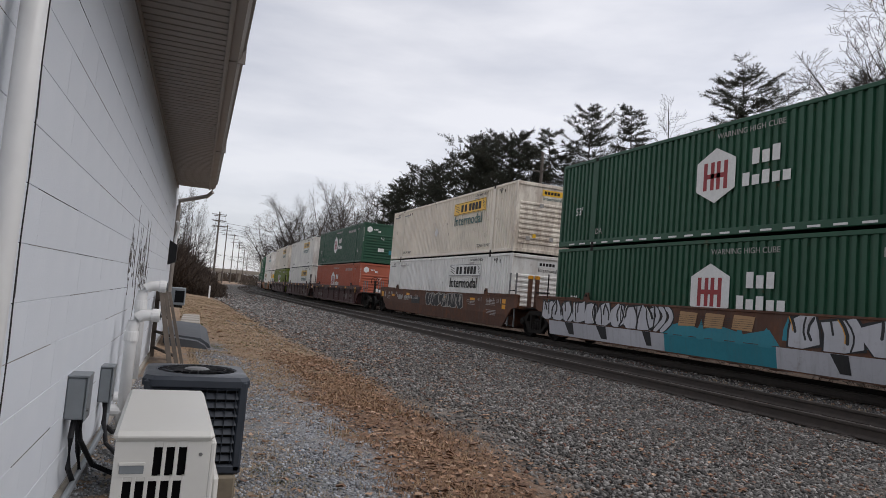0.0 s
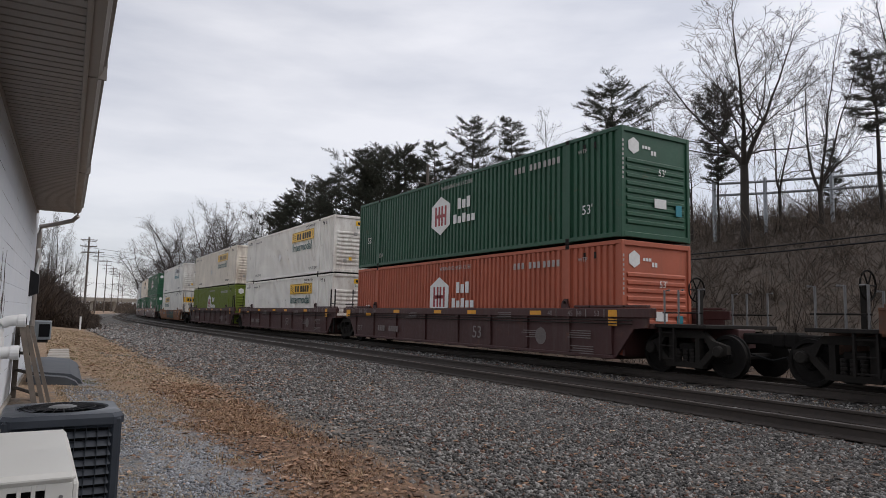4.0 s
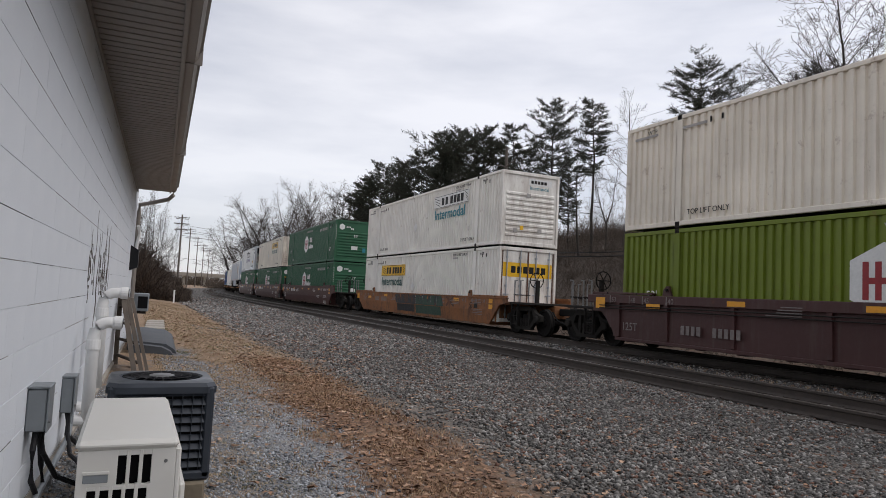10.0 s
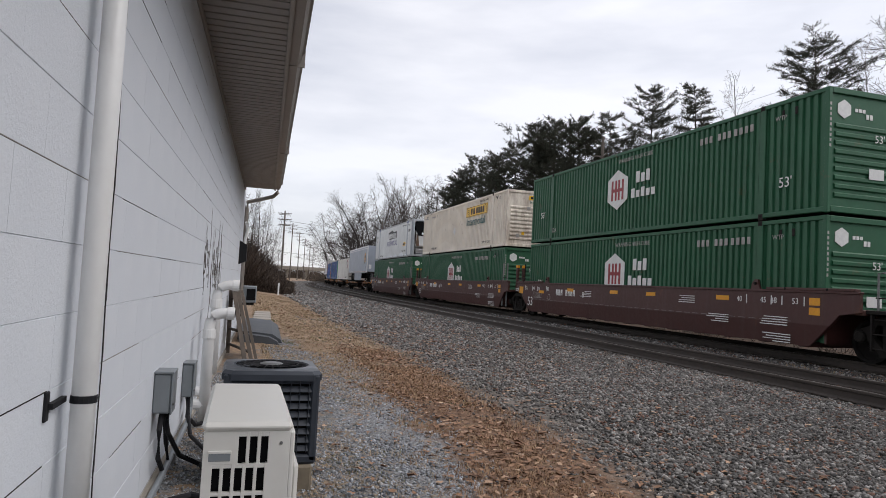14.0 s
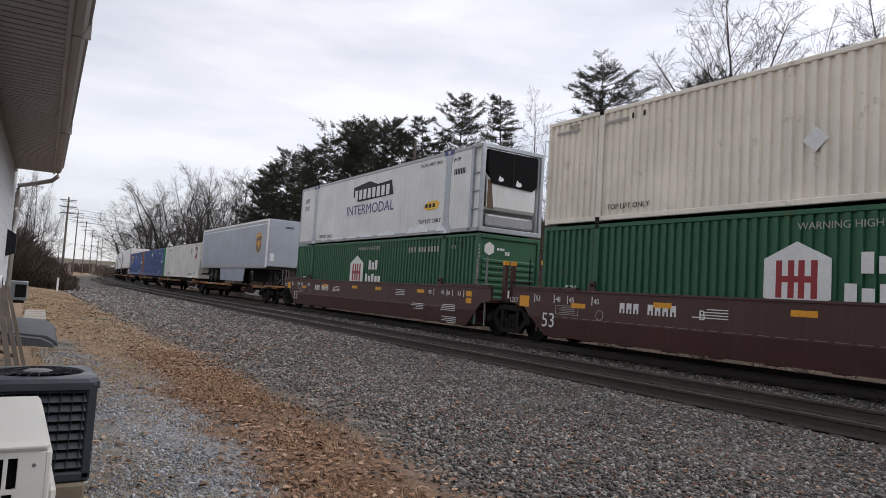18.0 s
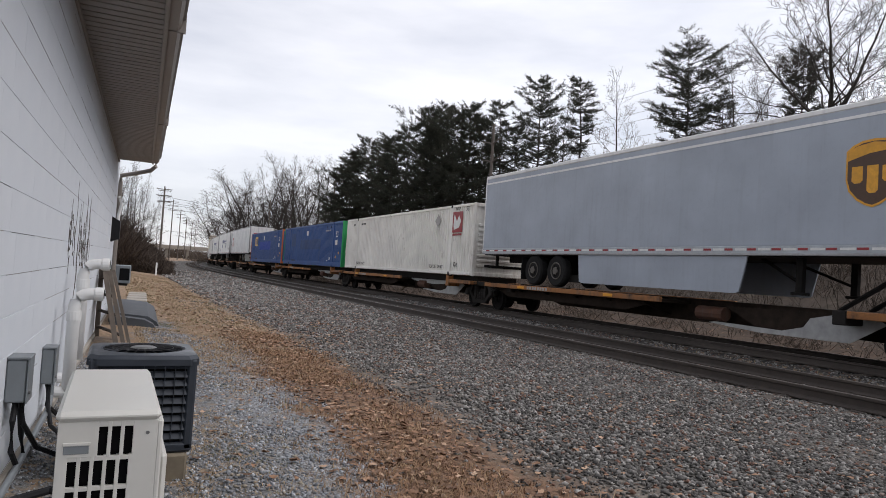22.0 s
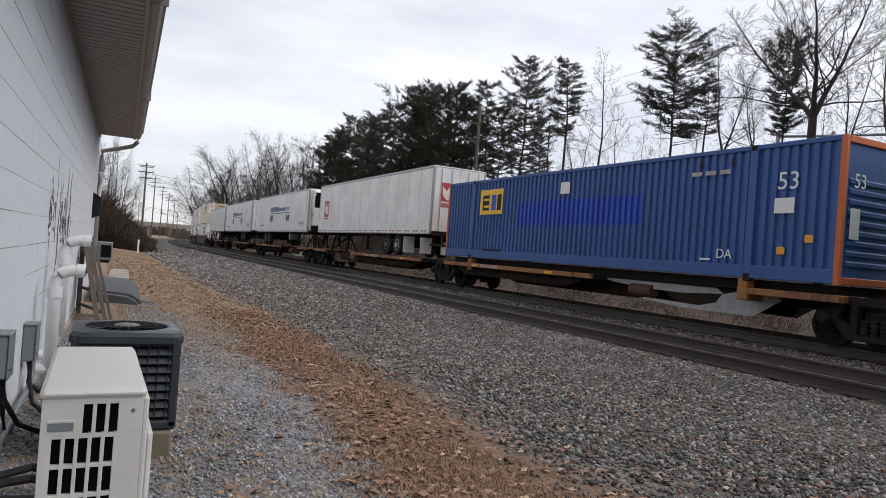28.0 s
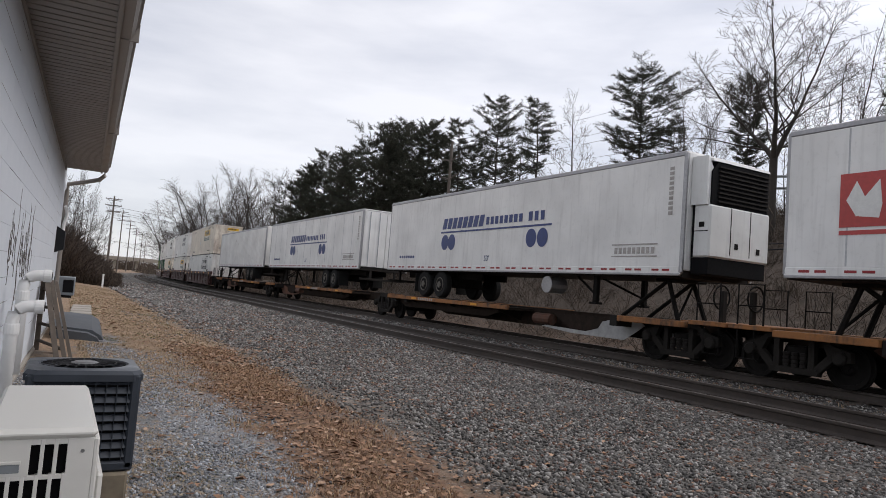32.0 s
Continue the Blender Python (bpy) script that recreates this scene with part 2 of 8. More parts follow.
def plain(name, c, rough=.5, metal=0.0, vary=.18, scale=14.0):
    n = Nodes(name)
    f = n.noise(scale, 5, .6)
    g = n.noise(scale * .12, 3)
    col = n.mix(n.ramp(f, .3, .75), dark(c, 1 - vary), tuple(min(v * (1 + vary), .92) for v in c))
    col = n.mix(n.ramp(g, .35, .75, 0, .5), col, dark(c, 1 - 1.6 * vary))
    n.bump(f, .2, .004)
    return n.out(col, n.ramp(f, .3, .8, max(rough - .1, .05), min(rough + .15, 1)), metal, .12 if max(c) < .04 else .5)


# paints of the train
WHITE = painted("white_container_paint", (.84, .815, .76), .45, .1, .08, ends=.4)
CREAM = painted("cream_container_paint", (.82, .755, .65), .5, .13, .12, ends=.6)
PALE = painted("pale_grey_container_paint", (.82, .815, .785), .45, .16, .05, ends=.35)
GREEN = painted("dark_green_container_paint", (.010, .072, .036), .4, .12, .02)
MIDGREEN = painted("green_container_paint", (.014, .098, .044), .42, .14, .03)
LIME = painted("lime_green_container_paint", (.138, .186, .009), .45, .2, .05)
ORANGE = painted("orange_container_paint", (.42, .105, .055), .5, .25, .08)
BLUE = painted("blue_container_paint", (.027, .088, .275), .45, .3, .05)
BLUEFADE = painted("faded_blue_patch_paint", (.05, .098, .23), .55, .45, .1)
BLUEPATCH = painted("bright_blue_patch_paint", (.005, .055, .4), .4, .08)
POSTORANGE = painted("orange_post_paint", (.55, .13, .04), .5, .3, .1)
POSTGREEN = painted("bright_green_end_paint", (.01, .30, .09), .5, .2, .05)
TRAILERWHITE = painted("white_trailer_skin", (.79, .79, .775), .35, .2, 0)
TRAILERGREY = painted("grey_blue_trailer_skin", (.36, .4, .46), .38, .12, 0)
REEFER = painted("off_white_reefer_skin", (.71, .72, .71), .35, .18, 0)
GALV = plain("galvanised_steel", (.42, .45, .48), .45, .35, .2, 6)
MAROON = painted("maroon_car_paint", (.058, .0185, .017), .5, .35, .1)
BROWN = painted("brown_red_car_paint", (.066, .021, .0175), .42, .2, .04)
RUST = painted("rusty_brown_car_paint", (.1, .046, .029), .7, .55, .7)
RUSTORANGE = painted("rusty_orange_car_paint", (.27, .105, .035), .65, .6, .85, rustc=(.1, .045, .025))
DECKORANGE = painted("worn_orange_deck_edge", (.31, .125, .035), .6, .6, .8, rustc=(.045, .028, .02))
GRAFGREY = painted("silver_spray_paint", (.5, .5, .53), .4, .3, .06)
GRAFTEAL = painted("turquoise_spray_paint", (.02, .22, .28), .5, .25, .1)
GRAFGREEN = painted("dark_green_spray_paint", (.03, .065, .045), .6, .3, .1)
GRAFTAN = painted("tan_spray_paint", (.42, .25, .12), .5, .25, .1)
GRAFBLACK = painted("black_spray_paint", (.018, .018, .02), .5, .15)
GRAFPALE = painted("chalky_spray_paint", (.36, .34, .31), .6, .4, .1)
IRON = plain("greasy_black_iron", (.017, .0155, .0145), .9, 0, .35, 8)
STEEL = plain("dark_worn_steel", (.028, .025, .023), .75, .1, .3, 8)
GRIME = plain("grimy_brown_steel", (.032, .023, .018), .9, 0, .4, 5)
PIPEGREY = plain("grey_steel_tube", (.22, .22, .22), .5, .6, .2)
SILVER = plain("bare_aluminium", (.36, .36, .37), .4, .6, .2)
YELLOWTAPE = plain("yellow_reflector", (.75, .33, .015), .4, 0, .12)
SIGNYELLOW = plain("yellow_sign_film", (.78, .45, .012), .4, 0, .08)
DECALGREEN = plain("dark_green_film", (.01, .09, .08), .4)
DECALBLACK = plain("black_film", (.02, .02, .02), .45)
DECALWHITE = plain("white_film", (.72, .72, .7), .45, 0, .1)
DECALGREY = plain("worn_white_film", (.38, .36, .34), .5, 0, .25)
DECALDULL = plain("chalky_worn_film", (.2, .17, .16), .6, 0, .3)
SIGNRED = plain("faded_red_film", (.45, .06, .055), .45, 0, .15)
DECALRED = plain("dark_red_film", (.3, .02, .025), .45)
DECALNAVY = plain("navy_film", (.02, .04, .17), .4)
DECALPURPLE = plain("violet_film", (.06, .03, .2), .4)
GOLD = plain("gold_film", (.7, .33, .02), .4)
SHIELD = plain("brown_film", (.07, .03, .012), .4)
TYRE = plain("tyre_rubber", (.02, .02, .02), .8)
PALERIM = plain("cream_painted_rim", (.42, .38, .31), .5, 0, .2)
PALEPLATE = plain("dusty_pale_plate", (.4, .4, .395), .6, .1, .25, 5)
SEAM = plain("dull_seam_metal", (.5, .51, .52), .5, .2, .15)
FRAMEIRON = plain("dusty_cast_frame", (.025, .0225, .02), .8, 0, .35, 6)
RIM = plain("dull_steel_rim", (.12, .11, .095), .6, .2)
GRILLE = plain("black_grille_plastic", (.006, .006, .007), .8)
SNOW = plain("crusted_snow", (.8, .82, .85), .7, 0, .06, 20)

SIDE = pose(0, 0, 0, 90, 0, -90)  # letters on the face that looks to -x, reading towards -y


def on_side(y, z, x):
    """Letters on a side face at x, starting y metres from the middle towards the rear."""
    return pose(x, y, z, 90, 0, -90)


def on_front(x, z, y):
    """Letters on a front face, which looks to -y."""
    return pose(x, y, z, 90, 0, 0)


CL, CW, CH = 8.075, 1.3, 2.896


def film(parent, name, y0, y1, z0, z1, x, material, label=""):
    """A sticker on a side face; y0, y1: metres from the front end."""
    return part(name, Geo().box((x - .004, y0 - CL, z0), (x + .002, y1 - CL, z1), .001), material, parent, label)


def outline(parent, name, pts, x, material, label=""):
    """A sticker of any outline on a side face; pts: (metres from the front end, height)."""
    return part(name, Geo().plate([(y - CL, z) for y, z in pts], 0, x - .006, x - .001), material, parent, label)


def corrugated(y0, y1, z0, z1, x, side, pitch=.225, depth=.055):
    """A pressed steel sheet with upright ribs between y0 and y1, its face at x."""
    g, prof = Geo(), []
    n = max(1, round((y1 - y0) / pitch))
    p = (y1 - y0) / n
    for i in range(n):
        a = y0 + i * p
        prof += [(a, 0), (a + p * .46, 0), (a + p * .55, depth), (a + p * .91, depth)]
    prof.append((y1, 0))
    vs = [(x - side * d, y, z) for y, d in prof for z in (z0, z1)]
    fs = [(2 * i, 2 * i + 1, 2 * i + 3, 2 * i + 2) for i in range(len(prof) - 1)]
    g.add(vs, fs)
    g.add([(x - side * (.02 + depth), y, z) for y in (y0, y1) for z in (z0, z1)], [(0, 1, 3, 2)])
    return g


def rib_patch(c, y0, y1, z0, z1, material, label):
    """Paint on the ribbed side between two distances from the front end, over hills and valleys alike."""
    a, b = -5.92, 5.92
    p = (b - a) / round((b - a) / .225)
    i, j = round((y0 - CL - a) / p), round((y1 - CL - a) / p)
    g = corrugated(a + i * p, a + j * p, z0, z1, -CW + .022 - .0035, -1)
    g.f = g.f[:-1]
    return part("painted_patch", g, material, c, label)


def container(label, paint, trim=None, deco=None, doors=False, base=.14, group="stacked freight containers", wall=None):
    """A 53-foot container, origin at the middle of its floor. Front end towards -y."""
    c = thing("container", label, "container", group)
    trim = trim or paint
    wall = wall or trim
    px = 6.05
    for s, nm in ((-1, "side_panel"), (1, "side_panel")):
        x = s * CW
        for a, b in ((-CL + .12, -px - .13), (-px + .13, px - .13), (px + .13, CL - .12)):
            part(nm, corrugated(a, b, base, CH - .11, x - s * .022, s), paint, c)
        part("bottom_rail", Geo().box((x - s * .1, -CL + .09, .02), (x, CL - .09, base), .012), paint, c)
        part("top_rail", Geo().box((x - s * .08, -CL + .09, CH - .11), (x, CL - .09, CH - .005), .012), paint, c)
        for y in (-px, px):
            part("lifting_post", Geo().box((x - s * .09, y - .1, .0), (x + s * .006, y + .1, CH), .015), paint, c)
            for z in (0, CH - .13):
                part("corner_casting", Geo().box((x - s * .16, y - .085, z - (.05 if z == 0 else 0)), (x + s * .012, y + .085, z + .13), .015), STEEL, c)
                if s < 0:
                    part("casting_hole", Geo().lathe([(.032, 0), (.032, .004)], 8, pose(x + s * .012, y, z + .065, 0, 90 * s, 0)), IRON, c)
    for x in (-1, 1):
        for y in (-1, 1):
            part("corner_post", Geo().box((x * (CW - .11), y * (CL - .12), 0), (x * CW, y * CL, CH), .015), trim, c)
    g = Geo()
    n = 44
    for i in range(n):
        a = -CL + .1 + i * (2 * CL - .2) / n
        w = (2 * CL - .2) / n
        g.box((-CW + .07, a, CH - .06), (CW - .07, a + w * .6, CH - .02))
    g.box((-CW + .07, -CL + .1, CH - .08), (CW - .07, CL - .1, CH - .05))
    part("roof", g, paint, c)
    part("floor", Geo().box((-CW + .06, -CL + .05, .04), (CW - .06, CL - .05, .12)), STEEL, c)
    for s in (-1, 1):
        y = s * CL
        part("end_rail", Geo().box((-CW + .1, y - s * .1, CH - .14), (CW - .1, y, CH - .005), .012), trim, c)
        part("end_sill", Geo().box((-CW + .1, y - s * .1, .02), (CW - .1, y, .16), .012), trim, c)
    front, back = (1, -1) if doors else (-1, 1)
    y = front * CL
    w = part("end_wall", Geo().box((-CW + .1, y - front * .09, .16), (CW - .1, y - front * .05, CH - .14)), wall, c)
    for i in range(9):
        z = .42 + i * .2
        part("pressed_rib", Geo().plate([(y - front * .052, z - .07), (y - front * .012, z - .035), (y - front * .012, z + .035), (y - front * .052, z + .07)], 0, -CW + .22, CW - .22), wall, w)
    y = back * CL
    for s in (-1, 1):
        d = part("door", Geo().box((s * .01, y - back * .09, .17), (s * (CW - .11), y - back * .04, CH - .15), .01), trim, c)
        for x in (.35, .95) if doors else ():
            part("lock_rod", Geo().tube([(s * x, y - back * .005, .12), (s * x, y - back * .005, CH - .1)], .024, 6), GALV, d)
            part("handle", Geo().box((s * x - .12, y - back * .035, 1.05), (s * x + .12, y - back * .0, 1.1), .008), GALV, d)
            for z in (.3, 1.4, 2.5):
                part("rod_bracket", Geo().box((s * x - .05, y - back * .045, z - .04), (s * x + .05, y + back * .002, z + .04), .006), GALV, d)
    if deco:
        deco(c)
    return c


def deco_yellow(c, sign=SIGNYELLOW, word=DECALGREEN, on_end=True, marks=True, low=0.0):
    x = -CW - .004
    s = film(c, "sign_panel", 2.85, 6.4, 1.93 + low, 2.5 + low, x, sign, "yellow sign with dark bars and drawn scrolls")
    # plain dark bars stand for the company name
    for i, (a, b) in enumerate(((5.55, 5.3), (5.15, 4.9), (4.65, 4.38), (4.3, 4.03), (3.95, 3.68), (3.6, 3.33))):
        part("name_bar", Geo().box((x - .009, b - CL, 2.04 + low), (x - .004, a - CL, 2.38 + low)), DECALBLACK, s)
    for a, b in ((6.32, 5.75), (3.2, 2.92)):
        for k in range(3):
            part("scroll_line", Geo().plate([(a - CL - .05 * k, 2.4 + low - .12 * k), (a - CL - .05 * k, 2.43 + low - .12 * k), (b - CL, 2.28 + low - .12 * k), (b - CL, 2.25 + low - .12 * k)], 0, x - .008, x - .004), DECALBLACK, s)
    for z in (1.95, 2.46):
        part("border_line", Geo().box((x - .008, 2.88 - CL, z + low), (x - .004, 6.37 - CL, z + .018 + low)), DECALBLACK, s)
    writing(c, "Intermodal", .64, word, on_side(6.3 - CL, 1.42 + low, x - .004), squeeze=1.12, bold=.012)
    if marks:
        writing(c, "TOP LIFT ONLY", .19, DECALBLACK, on_side(3.5 - CL, .28, x - .002))
        writing(c, "TOP LIFT ONLY", .19, DECALBLACK, on_side(13.8 - CL, .28, x - .002))
        writing(c, "STACK LIMIT 3 HIGH", .15, DECALBLACK, on_side(4.1 - CL, 2.62, x - .002))
        writing(c, "WTP", .17, DECALBLACK, on_side(1.6 - CL, 2.58, x - .002))
        writing(c, "WTP", .17, DECALBLACK, on_side(15.3 - CL, 2.58, x - .002))
        for k, (a, w) in enumerate(((3.6, .5), (14.9, .9), (13.2, .8))):
            film(c, "marking_bar", a, a + w, 2.5, 2.57, x + .002, DECALGREY)
        outline(c, "placard", [(8.6, 1.0), (8.85, 1.25), (8.6, 1.5), (8.35, 1.25)], x, DECALWHITE, "worn white diamond placard")
    if on_end:
        y = -CL - .004
        part("end_sign", Geo().box((-.1, y + .045, 2.42), (.95, y + .06, 2.66)), sign, c, "small yellow sign with dark bars")
        for k in range(5):
            part("name_bar", Geo().box((.0 + k * .15, y + .038, 2.48), (.11 + k * .15, y + .046, 2.6)), DECALBLACK, c)
        writing(c, "Intermodal", .2, word, on_front(-.05, 2.24, y + .044))
        for a, z in ((-.2, 1.9), (.35, .55), (-.75, .5)):
            part("label_plate", Geo().box((a, y + .0, z), (a + .18, y + .012, z + .17), .003), DECALGREY, c)
        part("yellow_plate", Geo().box((-.45, y + .0, .62), (-.3, y + .012, .78), .003), SIGNYELLOW, c)
    for k in range(4):
        film(c, "hook_pad", 1.0 + .35 * k + (11 if k > 1 else 0), 1.06 + .35 * k + (11 if k > 1 else 0), 2.5, 2.64, x + .001, STEEL)


def deco_doors(c):
    """Signs of the container that rides doors forward: a small sign far back, a banded door end."""
    old = set(c.children)
    deco_yellow(c, on_end=False)
    for o in c.children:
        if o not in old and (o.name.startswith("sign_panel") or o.data == LETTERS[("Intermodal", .64, DECALGREEN.name, 1.12)]):
            o.matrix_basis = Matrix.Translation((0, 6.86, -.1)) @ o.matrix_basis
    y = -CL
    s = part("door_sign", Geo().box((-1.1, y + .032, 1.75), (1.1, y + .038, 2.3)), SIGNYELLOW, c, "yellow sign with dark bars across the doors")
    for k in range(6):
        part("name_bar", Geo().box((-.75 + k * .27, y + .028, 1.9), (-.55 + k * .27, y + .033, 2.16)), DECALBLACK, s)
    part("door_gasket", Geo().box((-.03, y + .02, .18), (.03, y + .042, 2.74)), RUST, c)
    for x in (-1.16, 1.12):
        part("door_gasket", Geo().box((x, y + .02, .18), (x + .04, y + .042, 2.74)), RUST, c)
    part("placard_box", Geo().box((-1.0, y + .02, .35), (-.6, y + .04, .75)), SHIELD, c)


def deco_hub(c, stripe=False, dashes=False):
    x = -CW - .004
    h = [(8.25, 1.2), (8.25, 1.95), (8.9, 2.28), (9.55, 1.95), (9.55, 1.2), (8.9, .86)]
    e = outline(c, "emblem", h, x, DECALWHITE, "white hexagon emblem with dark red bars")
    for a, b in ((8.5, 8.62), (8.74, 8.86), (8.94, 9.06), (9.18, 9.3)):
        part("emblem_bar", Geo().box((x - .01, a - CL, 1.2), (x - .006, b - CL, 1.92)), DECALRED, e)
    part("emblem_bar", Geo().box((x - .01, 8.6 - CL, 1.5), (x - .006, 9.2 - CL, 1.62)), DECALRED, e)
    # plain bars for the two words of the company name
    for row, (z0, z1, a0, n) in enumerate(((1.68, 2.06, 7.75, 3), (1.18, 1.5, 8.02, 5))):
        for k in range(n):
            a = a0 - k * .29
            tall = z1 if k in (0, 2) else z1 - .08
            outline(c, "name_bar", [(a, z0), (a - .21, z0), (a - .21, tall), (a, tall)], x, DECALWHITE)
    writing(c, "WARNING HIGH CUBE", .2, DECALGREY, on_side(8.9 - CL, 2.5, x - .002))
    for y in (1.45, 15.2):
        writing(c, "53'", .36, DECALWHITE, on_side(y - CL, 1.05 if y > 5 else .72, x - .002))
    writing(c, "WTP", .17, DECALGREY, on_side(1.6 - CL, 2.4, x - .002))
    for a, n in ((2.35, 4), (3.2, 3), (3.95, 3)):
        for k in range(n):
            film(c, "marking_bar", a + k * .2, a + k * .2 + .12, 2.33, 2.52, x + .002, DECALGREY)
    writing(c, "DA", .26, DECALGREY, on_side(14.0 - CL, .36, x - .002))
    if dashes:
        for k in range(24):
            film(c, "reflector_dash", .9 + k * .62, 1.22 + k * .62, .055, .105, x, DECALWHITE)
    for k in range(2):
        film(c, "hook_pad", .9 + .4 * k, .98 + .4 * k, 2.46, 2.64, x + .001, STEEL)
    y = -CL - .004
    part("end_emblem", Geo().plate([(-.82 + .22 * math.cos(k * 1.0472 + .5236), 2.42 + .22 * math.sin(k * 1.0472 + .5236)) for k in range(6)], 1, y + .036, y + .052), DECALWHITE, c, "small white hexagon")
    for k in range(5):
        part("name_bar", Geo().box((-.5 + k * .11, y + .04, 2.32 + (.14 if k < 3 else 0) - .07), (-.42 + k * .11, y + .05, 2.44 + (.1 if k < 3 else 0) - .07)), DECALWHITE, c)
    writing(c, "53'", .26, DECALWHITE, on_front(.05, 1.72, y + .002))
    part("label_plate", Geo().box((-.1, y + .0, .85), (.35, y + .012, 1.1), .003), DECALWHITE, c)
    part("label_plate", Geo().box((.72, y + .0, .7), (.95, y + .012, 1.0), .003), GRAFTEAL, c)
    for k in range(9):
        part("marking_bar", Geo().box((-CW + .03, y + .003, 1.5 + k * .12), (-CW + .08, y + .006, 1.57 + k * .12)), DECALGREY, c)


SOOT = painted("brown_soot_stain", (.13, .085, .06), .9, .9, .3)


def reefer_container():
    """A smooth refrigerated container with an open frame round its cooling unit."""
    c = thing("container", "white refrigerated container with snow along its lower edge", "container", "stacked freight containers")
    f = -CL + .66
    for s in (-1, 1):
        x = s * CW
        p = part("side_panel", Geo().box((x - s * .05, f, .14), (x - s * .01, CL - .08, CH - .12), .006), REEFER, c, "smooth white side")
        for k in range(11):
            y = f + .9 + k * 1.25
            part("panel_seam", Geo().box((x - s * .01, y, .16), (x - s * .006, y + .03, CH - .14)), TRAILERWHITE, p)
        part("bottom_rail", Geo().box((x - s * .12, -CL + .05, .01), (x, CL - .05, .14), .012), SILVER, c)
        part("top_rail", Geo().box((x - s * .1, -CL + .05, CH - .12), (x, CL - .05, CH), .012), SILVER, c)
        for y in (-6.05, 6.05):
            part("lifting_post", Geo().plate([(y - .34, .0), (y + .34, .0), (y + .17, .45), (y + .17, CH - .45), (y + .3, CH), (y - .3, CH), (y - .17, CH - .45), (y - .17, .45)], 0, x - s * .08, x + s * .004), GALV, c, "galvanised lifting post")
            for z in (0, CH - .13):
                part("corner_casting", Geo().box((x - s * .16, y - .085, z), (x + s * .014, y + .085, z + .13), .015), GALV if z else SNOW, c)
            part("cap_plate", Geo().box((x - s * .1, y - .3, CH - .16), (x + s * .01, y + .3, CH + .01), .01), DECALNAVY, c)
        for y in (-CL + .06, CL - .06, f - .06):
            part("corner_post", Geo().box((x - s * .13, y - .07, .0), (x, y + .07, CH), .015), GALV, c)
        for z in (.75, 1.35, 1.95):
            part("ladder_rung", Geo().tube([(x - s * .05, -CL + .12, z), (x - s * .05, f - .12, z)], .025, 6), GALV, c)
    for s in (-1, 1):
        part("ladder_panel", Geo().box((s * (CW - .16), -CL + .1, .14), (s * (CW - .1), f, CH - .12)), REEFER, c, "recessed white panel behind the rungs")
    part("roof", Geo().box((-CW + .05, f - .05, CH - .06), (CW - .05, CL - .05, CH - .01), .01), REEFER, c)
    part("front_bulkhead", Geo().box((-CW + .05, f - .03, .14), (CW - .05, f + .02, CH - .12)), REEFER, c)
    part("rear_doors", Geo().box((-CW + .12, CL - .1, .14), (CW - .12, CL - .05, CH - .12), .01), REEFER, c)
    part("floor", Geo().box((-CW + .1, -CL + .1, .04), (CW - .1, CL - .1, .13)), STEEL, c)
    for z0, z1 in ((0, .16), (CH - .14, CH)):
        part("end_rail", Geo().box((-CW + .1, -CL, z0), (CW - .1, -CL + .12, z1), .012), GALV, c)
    f = -CL + .86
    u = part("cooling_unit", Geo().plate([(f, .75), (f - .72, .75), (f - .78, .85), (f - .78, 1.75), (f - .62, 2.0), (f - .62, 2.6), (f, 2.7)], 0, -1.02, 1.02), REEFER, c, "white cooling unit with brown soot stains")
    part("unit_grille", Geo().plate([(-1.05, 2.1), (-.85, 1.62), (.85, 1.55), (1.04, 1.7), (1.04, 2.72), (-1.05, 2.72)], 1, f - .82, f - .1), GRILLE, u, "black front grille dusted with snow")
    for x0, z0, k in ((-.5, 1.74, .7), (.25, 1.66, .8)):
        part("snow_patch", Geo().plate([(x0 + k * a, z0 + k * b) for a, b in ((-.16, 0), (.0, -.05), (.17, .02), (.1, .16), (.02, .12), (-.08, .24))], 1, f - .83, f - .815), SNOW, u)
    part("grille_post", Geo().box((-.02, f - .835, 1.6), (.02, f - .815, 2.7)), STEEL, u)
    part("soot_stain", Geo().plate([(f - .76, .85), (f - .5, .8), (f - .42, 1.3), (f - .5, 1.9), (f - .6, 2.0), (f - .72, 1.6)], 0, -1.024, -1.021), SOOT, u)
    part("soot_stain", Geo().plate([(-1.0, .8), (-.72, .78), (-.8, 1.3), (-.84, 1.7), (-1.0, 1.75)], 1, f - .783, f - .781), SOOT, u)
    part("fuel_tank", Geo().box((-1.0, f - .8, .2), (1.0, f - .2, .6), .06), SILVER, c)
    x = -CW + .004
    for k, (a, w, h) in enumerate(((10.6, 1.3, .1), (9.2, .9, .09), (7.6, 1.1, .16), (5.7, 1.4, .2), (3.2, 1.5, .38), (2.0, .6, .18), (12.4, .6, .07))):
        pts = [(a + w * i / 14 - CL, .14 + .75 * h * (.72 + .28 * math.sin(i * .9 + k)) * math.sin(math.pi * i / 14) ** .7) for i in range(15)]
        part("snow_drift", Geo().plate(pts + [(pts[-1][0], .1), (pts[0][0], .1)], 0, -CW - .03, -CW + .01), SNOW, c, "thin crust of snow")
    # plain dark blocks for the company name, then the readable word
    n = part("name_block", Geo().plate([(9.75 - CL, 1.95), (9.75 - CL, 2.35), (8.2 - CL, 2.5), (7.4 - CL, 2.3), (6.2 - CL, 2.35), (6.0 - CL, 1.75), (9.2 - CL, 1.68)], 0, x - .006, x - .002), DECALBLACK, c)
